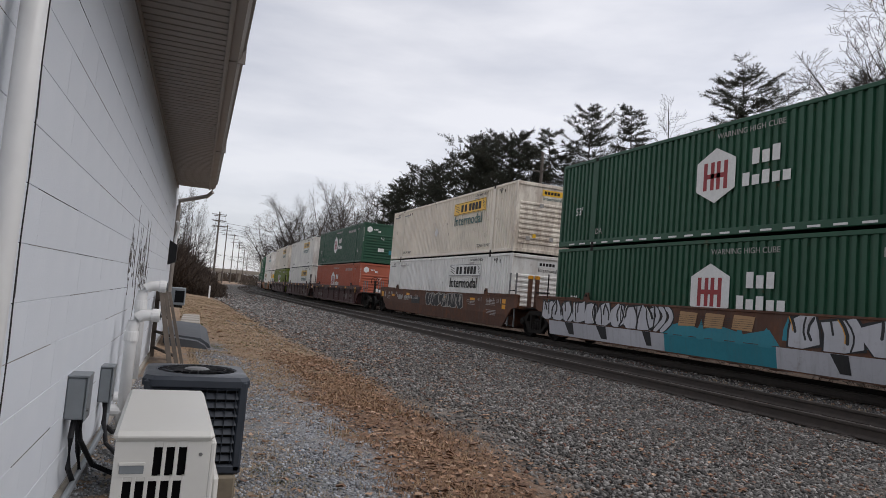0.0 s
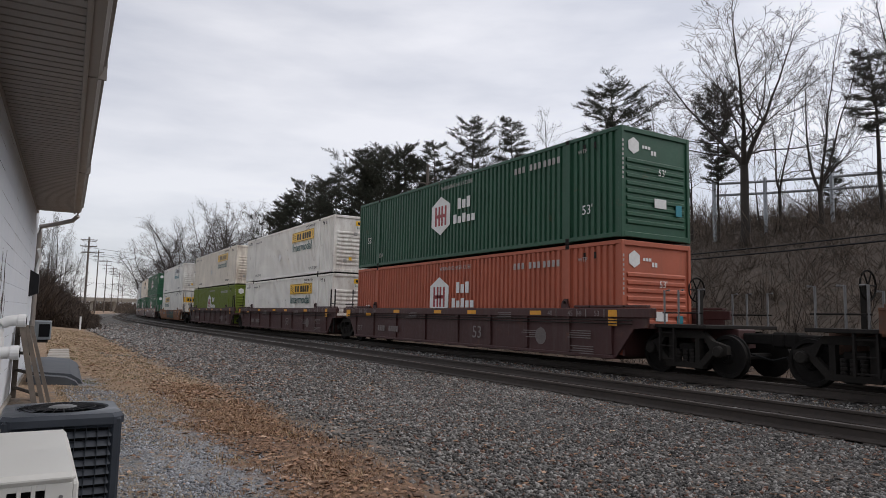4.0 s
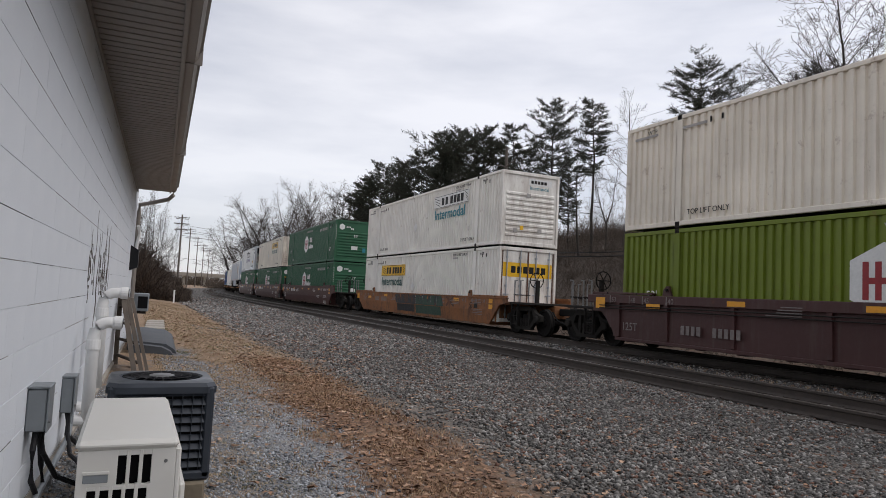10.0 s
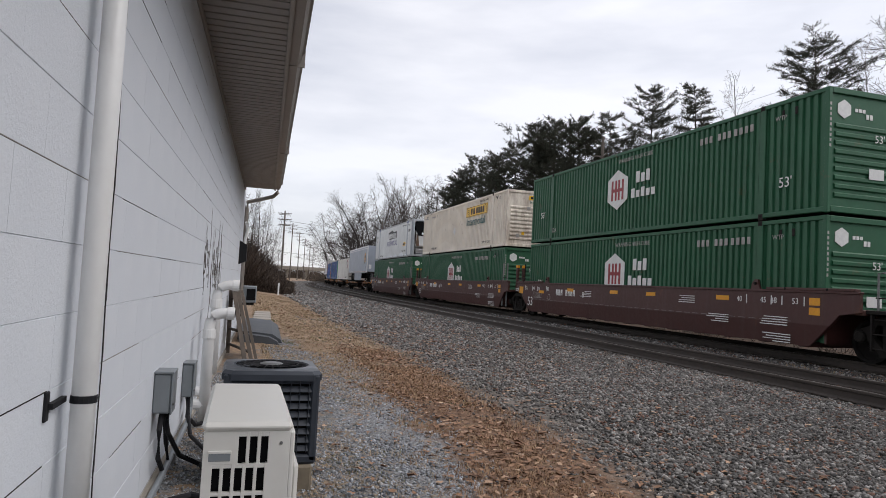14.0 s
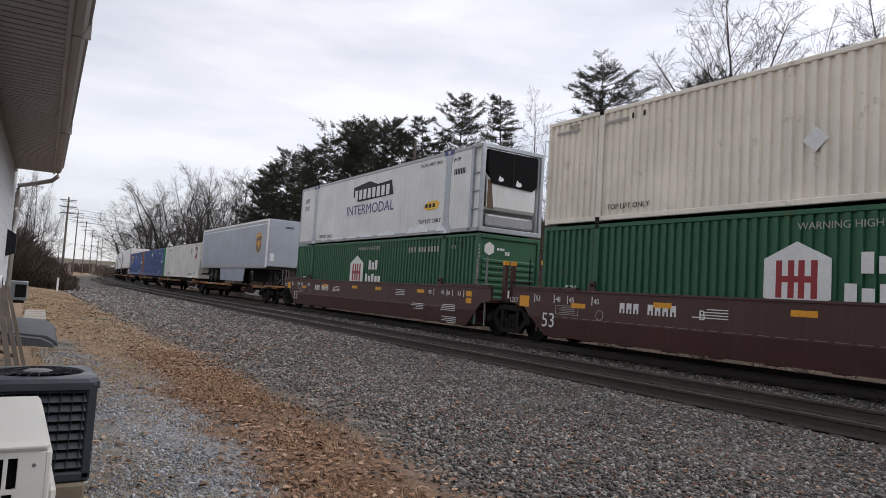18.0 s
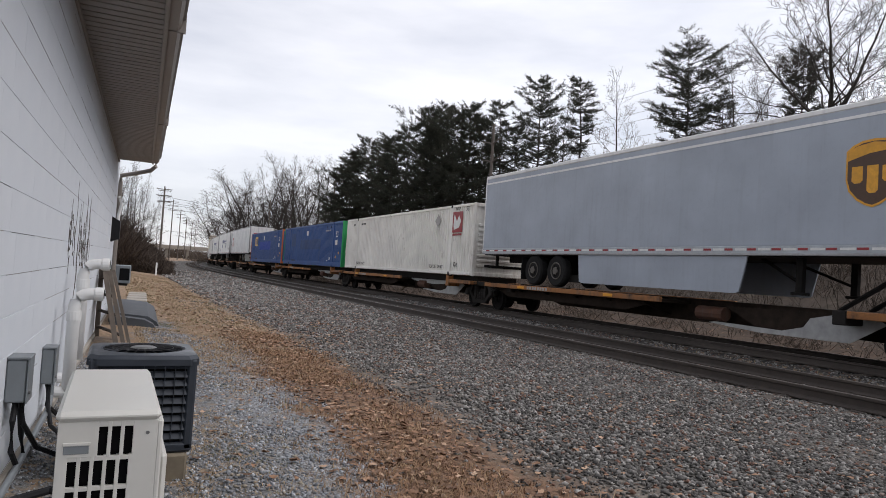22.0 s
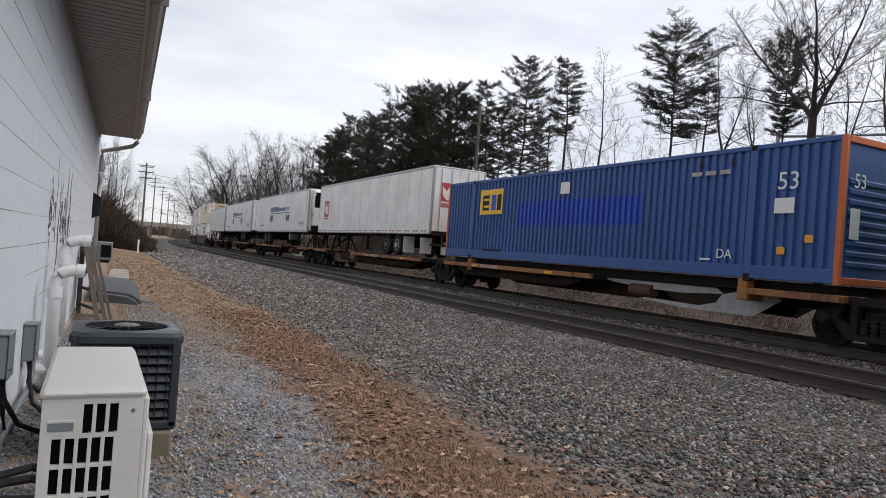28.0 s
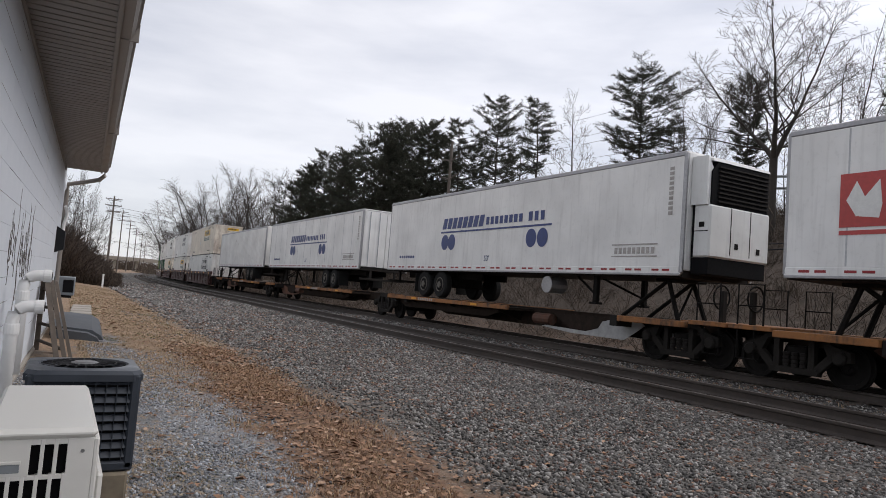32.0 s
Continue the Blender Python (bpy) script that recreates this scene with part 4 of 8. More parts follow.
def well_car(label, paint, style, ends, deco=None, top=1.5):
    """One unit of a well car. ends: for front and rear, 'joint' (shared truck) or 'free' (own truck and coupler);
    a shared truck belongs to the unit in front of it."""
    c = thing("well_car", label, "rail car", "well cars of the train")
    for s in (-1, 1):
        if style == "ribbed":
            sh = part("side_sheet", Geo().plate([(-9.0, 1.3), (9.0, 1.3), (9.0, 1.05), (8.55, 1.0), (7.95, .27), (-7.95, .27), (-8.55, 1.0), (-9.0, 1.05)], 0, s * 1.36, s * 1.42), paint, c)
            part("top_chord", Geo().box((s * 1.34, -9.2, 1.27), (s * 1.5, 9.2, 1.5), .015), paint, c)
            part("bottom_chord", Geo().box((s * 1.35, -7.95, .25), (s * 1.47, 7.95, .33), .01), paint, c)
            for y in (.25, 1.79, 3.61, 5.46, 7.39, 9.63, 11.96, 14.05, 15.9):
                part("rib", Geo().plate([(1.41 * s, 1.28), (1.5 * s, 1.28), (1.47 * s, .36), (1.41 * s, .33)], 1, y - CL - .06, y - CL + .06), paint, sh)
            for z in (1.12, 1.2):
                part("air_pipe", Geo().tube([(s * 1.52, -8.6, z), (s * 1.52, 8.6, z)], .016, 6), STEEL, c)
        else:
            sh = part("side_sheet", Geo().plate([(-9.1, top), (9.1, top), (9.1, 1.08), (8.6, 1.0), (8.35, .75), (-8.35, .75), (-8.6, 1.0), (-9.1, 1.08)], 0, s * 1.37, s * 1.45), paint, c)
            lo = Geo()
            lo.add([(s * 1.45, -8.35, .76), (s * 1.45, 8.35, .76), (s * 1.38, 7.75, .25), (s * 1.38, -7.75, .25), (s * 1.36, -8.35, .76), (s * 1.36, 8.35, .76), (s * 1.33, 7.75, .25), (s * 1.33, -7.75, .25)],
                   [(0, 1, 2, 3), (7, 6, 5, 4), (0, 4, 5, 1), (3, 2, 6, 7), (1, 5, 6, 2), (0, 3, 7, 4)])
            part("lower_sheet", lo, paint, sh)
            part("top_lip", Geo().box((s * 1.34, -9.1, top - .04), (s * 1.475, 9.1, top + .015), .008), paint, c)
        for y in (-1, 1):
            part("guide_shelf", Geo().box((s * 1.32, y * 6.5, top + .015), (s * 1.48, y * 9.0, top + .075), .008), paint, c)
            k = part("lock_bracket", Geo().plate([(y * 6.05 + a, top + b) for a, b in ((-.17, .01), (.15, .01), (.12, .16), (.02, .26), (-.08, .26), (-.11, .12))], 0, s * 1.34, s * 1.4), paint, c)
            part("lock_pin", Geo().tube([(s * 1.33, y * 6.05 - .02, top + .16), (s * 1.45, y * 6.05 - .02, top + .16)], .035, 8), STEEL, k)
            for q in (7.1, 8.3):
                part("drain_hole", Geo().lathe([(.03, 0), (.03, .004)], 8, pose(s * 1.479, y * q, top + .045, 0, 90 * s, 0)), IRON, c)
    for k in range(13):
        y = -7.5 + k * 1.25
        part("cross_beam", Geo().box((-1.34, y - .12, .22), (1.34, y + .12, .34), .01), paint, c)
    for e, kind in ((-1, ends[0]), (1, ends[1])):
        reach = 9.66 if kind == "joint" else 10.6
        part("end_platform", Geo().box((-1.36, e * 8.15, 1.02), (1.36, e * 9.1, 1.14), .01), paint, c)
        part("centre_sill", Geo().box((-.32, e * 8.2, .62), (.32, e * reach, 1.06), .02), paint, c)
        part("bulkhead", Geo().box((-1.34, e * 8.12, .34), (1.34, e * 8.18, 1.05)), paint, c)
        if kind == "free":
            truck(c, e * 9.75)
            part("end_deck", Geo().box((-1.3, e * 9.1, 1.06), (1.3, e * 10.5, 1.14), .01), STEEL, c)
            k = part("coupler", Geo().box((-.14, e * 10.5, .74), (.14, e * 11.35, .98), .03), IRON, c)
            part("knuckle", Geo().box((-.2, e * 11.3, .68), (.22, e * 11.6, 1.02), .05), IRON, k)
            part("air_hose", Geo().tube([(-.35, e * 10.5, .85), (-.4, e * 10.9, .55), (-.3, e * 11.4, .42), (-.1, e * 11.6, .5)], .025, 6), TYRE, c)
            b = part("brake_wheel", Geo().tube([(-.55 + .28 * math.cos(a), e * 9.7, 1.95 + .28 * math.sin(a)) for a in np.linspace(0, 6.2832, 17)], .02, 5), IRON, c)
            for q in range(3):
                part("spoke", Geo().tube([(-.55 - .27 * math.cos(q * 1.047), e * 9.7, 1.95 - .27 * math.sin(q * 1.047)), (-.55 + .27 * math.cos(q * 1.047), e * 9.7, 1.95 + .27 * math.sin(q * 1.047))], .015, 5), IRON, b)
            part("brake_post", Geo().box((-.62, e * 9.72, 1.1), (-.48, e * 9.82, 1.95), .01), STEEL, c)
            for x in (-1.25, 1.25):
                for a in (9.35, 9.75, 10.3):
                    rail_loop(c, [(x, e * a, 1.1), (x, e * a, 1.92), (x, e * (a + .14), 1.92)], .026, PIPEGREY)
                rail_loop(c, [(x, e * 9.3, 1.4), (x, e * 10.4, 1.4)], .02)
                st = part("step_ladder", Geo().box((x - .04, e * 9.2, .3), (x + .04, e * 9.24, 1.1)), STEEL, c)
                part("ladder_side", Geo().box((x - .04, e * 9.6, .3), (x + .04, e * 9.64, 1.1)), STEEL, st)
                for z in (.35, .65, .95):
                    part("rung", Geo().tube([(x, e * 9.2, z), (x, e * 9.64, z)], .016, 5), STEEL, st)
        else:
            if e > 0:
                truck(c, 9.675)
            py = 9.2 if e < 0 else 8.2
            if style != "ribbed":
                for x in (-1.12, -.82) if e < 0 else (-1.1,):
                    g = part("guide_post", Geo().box((x, e * py, 1.1), (x + .12, e * (py + .16), 2.32), .01), paint, c)
                    part("post_cap", Geo().box((x - .006, e * (py - .006), 2.2), (x + .126, e * (py + .166), 2.33), .006), YELLOWTAPE, g)
            for x in (-1.38, 1.38):
                if e < 0:
                    st = part("ladder", Geo().box((x - .03, e * 8.2, .3), (x + .03, e * 8.25, 2.42), .006), PIPEGREY if style != "ribbed" else STEEL, c)
                    part("ladder_side", Geo().box((x - .03, e * 8.72, .3), (x + .03, e * 8.77, 2.42), .006), PIPEGREY if style != "ribbed" else STEEL, st)
                    for z in (.34, .72, 1.1, 1.72):
                        part("rung", Geo().tube([(x, e * 8.22, z), (x, e * 8.75, z)], .018, 5), STEEL, st)
                else:
                    rail_loop(c, [(x * .94, e * 8.6, 1.5), (x * .94, e * 8.6, 2.35)], .024)
                    rail_loop(c, [(x * .94, e * 8.5, 1.68), (x * .94, e * 9.4, 1.68)], .03)
            part("brake_rigging", Geo().tube([(-.9, e * 8.8, .95), (-.75, e * 9.3, 1.2), (-.7, e * 9.6, 1.1)], .03, 6), STEEL, c)
            part("deck_plate", Geo().box((-1.1, e * 9.05, 1.06), (1.1, e * 9.55, 1.11), .006), STEEL, c)
            part("hose_bundle", Geo().tube([(.6, e * 8.9, 1.15), (.7, e * 9.3, 1.45), (.7, e * 9.6, 1.3)], .03, 6), TYRE, c)
            part("buffer_tank", Geo().tube([(.2, e * 9.0, 1.4), (.95, e * 9.0, 1.4)], .16, 12), STEEL, c)
    if deco:
        deco(c)
    return c


def car_marks(c, x, col=None, big=True, top=1.28, low=.55, ton="125T"):
    """Reflectors, length marks and plain bars for the owner's mark and number."""
    col = col or DECALGREY
    for y in (2.9, 6.2, 8.4, 11.6, 14.25):
        film(c, "reflector", y, y + .5, top - (.14 if y > 14 else 0), top - (.14 if y > 14 else 0) + .12, x, YELLOWTAPE, "yellow reflector")
    for y, z in ((-.02, top - .02), (-.02, top - .24), (16.45, top - .06), (16.45, top - .2)):
        film(c, "reflector", y, y + (.3 if y < 1 else .42), z, z + .17, x, YELLOWTAPE, "yellow reflector")
    for y, t, after in ((2.25, "40", 0), (1.42, "45", 0), (1.08, "48", 0), (.42, "53", 0), (14.02, "40", 1), (14.9, "45", 1), (15.42, "48", 1), (16.22, "53", 1)):
        writing(c, t, .2, col, on_side(y - CL - .05 if after else y + .36 - CL, top - .01, x - .002))
        film(c, "length_mark", y - .015, y + .015, top - .05, top + .17, x, col)
    if big:
        writing(c, "53", .55, col, on_side((6.4 if big == 1 else 15.9) - CL, low, x - .002))
    writing(c, ton, .3 if big != 2 else .2, col, on_side(15.7 - CL if big != 2 else 17.35 - CL, top - .1 if big == 2 else low, x - .002))
    for a, n in ((13.5, 4), (12.5, 5)) if big != 2 else ():
        for k in range(n):
            outline(c, "number_bar", [(a - k * .17, low + .02), (a - k * .17 - .11, low + .02), (a - k * .17 - .11, low + .24), (a - k * .17, low + .24)], x, col)
    random.seed(5)
    for a, z in ((1.0, low + .35), (3.0, low + .3), (.9, low - .05), (4.4, top + .05), (10.3, top + .02)):
        for k in range(4):
            film(c, "small_print", a - .1, a + random.uniform(.4, .8), z - k * .06, z - k * .06 + .022, x, col)


def deco_ribbed(c):
    car_marks(c, -1.504, DECALDULL, 1, 1.31, .55)
    outline(c, "round_emblem", [(3.0 + .24 * math.cos(k * .3927), .72 + .24 * math.sin(k * .3927)) for k in range(16)], -1.424, DECALDULL, "worn round emblem")


def deco_smooth(c):
    car_marks(c, -1.454, DECALWHITE, 2, 1.2, .5 + .0)
    for k in range(8):
        a = 13.1 - k * .21
        if k != 3:
            outline(c, "number_bar", [(a, 1.02), (a - .05, 1.02), (a - .05, 1.12), (a - .1, 1.12), (a - .1, 1.02), (a - .15, 1.02), (a - .15, 1.26), (a, 1.26)], -1.45, DECALWHITE)
    writing(c, "B", .3, DECALWHITE, on_side(10.9 - CL, 1.0, -1.456))
    for a, b, z0, z1 in ((14.5, 15.35, .86, .875), (14.5, 15.35, 1.09, 1.105), (14.5, 14.515, .86, 1.1), (15.335, 15.35, .86, 1.1)):
        film(c, "panel_frame", a, b, z0, z1, -1.452, DECALGREY)
    for k in range(4):
        film(c, "small_print", 14.62, 15.22 - .1 * (k % 2), .91 + k * .045, .925 + k * .045, -1.452, DECALGREY)
    o = outline(c, "round_mark", [(13.75 + .13 * math.cos(k * .3927), .92 + .13 * math.sin(k * .3927)) for k in range(16)], -1.45, DECALGREY)
    part("mark_middle", Geo().plate([(13.75 - CL + .11 * math.cos(k * .3927), .92 + .11 * math.sin(k * .3927)) for k in range(16)], 0, -1.458, -1.456), BROWN, o)
    g = Geo()
    for k in range(40):
        g.box((-1.456, .8 + k * .37 - CL, .78), (-1.45, 1.05 + k * .37 - CL, .795))
    part("small_print", g, DECALDULL, c)


def ribbon(g, pts, w, x, lift, top=1.49):
    """A flat painted stroke along points (metres from the front end, height), with round joints."""
    for k, (a, b) in enumerate(pts):
        g.plate([(a - CL + w * math.cos(q * .7854), min(max(b + w * math.sin(q * .7854), .775), top)) for q in range(8)], 0, x - lift - .0004 * k, x)
    for k in range(len(pts) - 1):
        (a, b), (d, e) = pts[k], pts[k + 1]
        l = math.hypot(d - a, e - b) + 1e-6
        u, v = (d - a) / l * w, (e - b) / l * w
        g.plate([(p - CL, min(max(q, .775), top)) for p, q in ((a - v, b + u), (d - v, e + u), (d + v, e - u), (a + v, b - u))], 0, x - lift - .0004 * k - .0002, x)


def scrawl(c, seed, y0, y1, z0, z1, x, fill, edge, n, glint):
    """Spray paint: leaning, interlocking blobs with dark edges and curved inner strokes; nothing to read."""
    rng = random.Random(seed)
    w = (y1 - y0) / n
    for i in range(n):
        mid, tilt = y1 - (i + .5) * w, rng.uniform(-.16, .16)
        m = 9
        shape = []
        for k in range(m):
            a = 6.2832 * k / m + rng.uniform(-.25, .25)
            r = rng.uniform(.78, 1.12) * (1.25 if k % 2 else .9)
            shape.append((mid + .52 * w * r * math.cos(a), lerp(z0, z1, .5 + .5 * r * math.sin(a)), math.sin(a)))
        def blob(grow):
            return [(y + grow * (1 if y > mid else -1) + tilt * h, min(max(z + grow * (1 if h > 0 else -1), .775), z1)) for y, z, h in shape]
        dx = .0012 * i
        o = outline(c, "spray_outline", blob(.05), x - dx, edge)
        part("spray_blob", Geo().plate([(y - CL, z) for y, z in blob(0)], 0, x - dx - .0105, x - dx - .006), fill, o)
        dark_lines, pale_lines = Geo(), Geo()
        for k in range(3):
            yy, bow = mid + w * rng.uniform(-.38, .38), rng.uniform(-.3, .3) * w
            pts = [(yy + bow * math.sin(q * .8) + tilt * q / 4, lerp(z1 - .06, max(z0, .8) + .02, q / 4)) for q in range(rng.choice((3, 4, 5)))]
            ribbon(dark_lines, pts, rng.uniform(.018, .04), x - dx - .0105, .002, z1)
            if k == 0:
                ribbon(pale_lines, [(a + .05, b) for a, b in pts], .01, x - dx - .0105, .003, z1)
        part("spray_line", dark_lines, edge, o)
        part("spray_line", pale_lines, glint, o)


def low_band(c, y0, y1, material, label, z0=.28):
    """Spray paint on the sloping lower sheet."""
    a, b, k = y0 - CL, y1 - CL, (.76 - z0) / .51 * .07
    part("spray_band", Geo().add([(-1.456, a, .745), (-1.456, b, .745), (-1.456 + k, b, z0), (-1.456 + k, a, z0), (-1.452, a, .745), (-1.452, b, .745), (-1.452 + k, b, z0), (-1.452 + k, a, z0)], [(0, 1, 2, 3), (7, 6, 5, 4), (0, 4, 5, 1), (3, 2, 6, 7), (1, 5, 6, 2), (0, 3, 7, 4)]), material, c, label)


def deco_graffiti_big(c):
    x = -1.452
    rng = random.Random(4)
    # turquoise flames behind everything
    for k in range(26):
        y = .8 + k * .62 + rng.uniform(-.15, .15)
        h, w = rng.uniform(.25, .6), rng.uniform(.1, .2)
        z = 1.0 if 6.6 < y < 10.4 else 1.2
        outline(c, "spray_flame", [(y + w, z - .3), (y + w * .8, z - .05), (y + w * .2, z + h * .25), (y - w * .1, z + h * .5), (y - w * .5, z + h * .1), (y - w, z - .3)], x + .002, GRAFTEAL, "turquoise spray-painted flame")
    outline(c, "spray_patch", [(10.4, .76), (10.5, 1.1), (10.0, 1.0), (9.6, 1.12), (9.0, .96), (8.3, 1.08), (7.6, .95), (6.9, 1.1), (6.6, .76)], x + .003, GRAFTEAL, "turquoise spray-painted patch")
    scrawl(c, 3, 10.7, 16.7, .62, 1.48, x - .006, GRAFGREY, GRAFBLACK, 9, DECALWHITE)
    scrawl(c, 8, .3, 6.5, .62, 1.48, x - .006, GRAFGREY, GRAFBLACK, 7, GOLD)
    for k in range(3):
        g, h = Geo(), Geo()
        pts = [(10.75 - .26 * k - .2 * math.sin(q * .8), lerp(1.45, .8, q / 5)) for q in range(6)]
        ribbon(h, pts, .11, x - .004, .003)
        ribbon(g, pts, .07, x - .008, .003)
        o = part("spray_outline", h, GRAFBLACK, c)
        part("spray_stroke", g, GRAFGREY, o)
    # tan block shapes between the two silver pieces
    for k, a in enumerate((9.75, 8.85, 7.95)):
        g = Geo()
        g.plate([(a + .02 - CL, 1.0 + .02 * k), (a - .58 - CL, 1.02), (a - .66 - CL, 1.36), (a - .04 - CL, 1.38)], 0, x - .009, x - .005)
        part("spray_stroke", g, GRAFTAN, c, "tan spray-painted shape")
    for k in range(5):
        film(c, "spray_line", 7.3 + .02 * k, 9.9 - .1 * (k % 3), 1.08 + k * .05, 1.087 + k * .05, x - .006, GRAFBLACK)
    low_band(c, 10.3, 16.2, GRAFGREY, "grey spray-painted lower side")
    low_band(c, 6.7, 10.3, GRAFTEAL, "turquoise spray-painted lower side")
    low_band(c, .2, 6.7, GRAFGREY, "grey spray-painted lower side")
    for y, w in ((15.2, .5), (13.4, .5), (11.2, .35), (5.4, .4), (3.1, .6)):
        part("spray_shadow", Geo().add([(-1.459, y - CL, .74), (-1.459, y - w - CL, .74), (-1.41, y - w * 1.1 - CL, .36), (-1.41, y - w * .5 - CL, .36)], [(0, 1, 2, 3)]), GRAFBLACK, c)


def deco_graffiti_dark(c):
    x = -1.452
    scrawl(c, 5, 4.2, 9.0, .7, 1.46, x, GRAFBLACK, GRAFPALE, 7, GRAFPALE)
    car_marks(c, -1.454, DECALGREY, 0, 1.2, .9)
    for k in range(10):
        outline(c, "number_bar", [(13.7 - k * .27, 1.02), (13.55 - k * .27, 1.02), (13.55 - k * .27, 1.2), (13.7 - k * .27, 1.2)], x - .006, DECALGREY) if k != 4 else None
    film(c, "dark_patch", 9.9, 11.2, .8, 1.15, x, GRAFBLACK)
    film(c, "pale_patch", 16.0, 16.25, 1.0, 1.25, x, GRAFPALE)


def deco_graffiti_some(c):
    x = -1.452
    scrawl(c, 9, 4.5, 7.7, .6, 1.25, x, GRAFGREEN, GRAFBLACK, 4, GRAFPALE)
    scrawl(c, 10, 7.7, 10.3, .65, 1.25, x, GRAFBLACK, RUST, 4, GRAFGREEN)
    low_band(c, 4.7, 7.6, GRAFGREEN, "dark green spray-painted lower side", .36)
    low_band(c, 7.8, 10.1, GRAFBLACK, "black spray-painted lower side", .4)
    car_marks(c, -1.454, DECALDULL, 0, 1.06, .8)
    writing(c, "53", .3, DECALBLACK, on_side(1.9 - CL, .82, x - .006))
    film(c, "dark_panel", 1.2, 1.5, .82, 1.02, x, DECALBLACK)
    g = Geo()
    ribbon(g, [(4.1, 1.2), (3.4, .85)], .06, x, .003, 1.26)
    ribbon(g, [(3.4, 1.2), (4.1, .85)], .06, x - .001, .003, 1.26)
    part("spray_cross", g, RUST, c, "dark brown sprayed cross")


def spine_car(label, deck, ends, load):
    """One platform of a spine car for a trailer ('trailer', 'turned') or a container ('box')."""
    c = thing("spine_car", label, "rail car", "spine cars of the train")
    half = 8.5
    part("centre_sill", Geo().plate([(-half, .98), (half, .98), (half, .66), (5.5, .66), (4.2, .42), (-4.2, .42), (-5.5, .66), (-half, .66)], 0, -.32, .32), GRIME, c, "dark deep centre sill")
    flip = -1 if load == "turned" else 1
    y0, y1 = (6.7 - CL, 15.65 - CL) if load != "box" else (7.0 - CL, 16.0 - CL)
    if flip < 0:
        y0, y1 = -y1, -y0
    part("wheel_deck", Geo().box((-1.33, y0, .84), (1.33, y1, .93), .01), GRIME, c)
    for s in (-1, 1):
        e = part("deck_edge", Geo().box((s * 1.3, y0, .85), (s * 1.4, y1, .99), .012), deck, c, "worn orange deck edge")
        part("side_frame", Geo().plate([(y0 + .4, .85), (y1 - .4, .85), (y1 - 1.2, .55), (y0 + 1.6, .55)], 0, s * 1.05, s * 1.1), GRIME, c)
        for k in range(2):
            film(e, "reflector", lerp(y0, y1, .2 + .5 * k) + CL, lerp(y0, y1, .2 + .5 * k) + CL + .4, .88, .96, s * 1.404, YELLOWTAPE)
        for k in range(8) if s < 0 else ():
            outline(e, "number_bar", [(lerp(y0, y1, .55) + CL + k * .15, .87), (lerp(y0, y1, .55) + CL + k * .15 + .1, .87), (lerp(y0, y1, .55) + CL + k * .15 + .1, .97), (lerp(y0, y1, .55) + CL + k * .15, .97)], s * 1.402, DECALGREY)
        for k in range(6):
            y = lerp(y0, y1, .08 + .17 * k)
            part("deck_bracket", Geo().plate([(s * .3, .5), (s * 1.3, .8), (s * 1.3, .84), (s * .3, .84)], 1, y - .05, y + .05), GRIME, c)
        r = part("ramp_plate", Geo().plate([(flip * (1.9 - CL), .92), (flip * (5.2 - CL), .88), (flip * (4.2 - CL), .4), (flip * (2.3 - CL), .36)], 0, s * .72, s * .76), GRIME, c)
        part("worn_edge", Geo().plate([(flip * (a - CL), b) for a, b in ((1.5, .78), (2.2, .36), (4.3, .36), (5.7, .46), (5.5, .5), (3.7, .46), (3.2, .58), (3.05, .78), (2.5, .9), (1.7, .9))], 0, s * .765, s * .772), PALEPLATE if flip > 0 else RUST, r, "dusty curved plate")
        part("front_deck", Geo().box((s * .5, flip * (-.1 - CL), .86), (s * 1.38, flip * (1.9 - CL), 1.0), .012), deck, c, "worn orange deck edge")
    for y in (2.1 - CL, 14.1 - CL):
        a = part("cross_arm", Geo().box((-1.3, y - .14, .72), (1.3, y + .14, 1.0), .02), deck if load == "box" else STEEL, c)
        if load == "box":
            for s in (-1, 1):
                part("pedestal", Geo().box((s * 1.06, y - .12, .98), (s * 1.3, y + .12, 1.19), .01), deck, a)
    if load == "box":
        for s in (-1, 1):
            part("pale_plate", Geo().plate([(3.2 - CL, .92), (7.4 - CL, .92), (6.6 - CL, .82), (5.6 - CL, .74), (4.2 - CL, .72), (3.0 - CL, .8)], 0, s * .78, s * .79), PALEPLATE, c, "pale dusty plate under the deck")
        part("bearer", Geo().box((-.9, -CL + .2, .95), (.9, CL - .2, 1.18)), STEEL, c)
    else:
        h = part("hitch_stand", Geo().box((-.55, flip * (.75 - CL), 1.95), (.55, flip * (1.45 - CL), 2.04), .02), IRON, c, "black trailer hitch stand")
        for s in (-1, 1):
            part("stand_leg", Geo().tube([(s * .45, flip * (1.1 - CL), 1.98), (s * .5, flip * (.7 - CL), .98)], .06, 6), IRON, h)
            part("stand_leg", Geo().tube([(s * .45, flip * (1.1 - CL), 1.98), (s * .5, flip * (2.6 - CL), .98)], .05, 6), IRON, h)
        part("stand_brace", Geo().tube([(-.5, flip * (.7 - CL), 1.05), (.45, flip * (1.1 - CL), 1.9)], .035, 6), IRON, h)
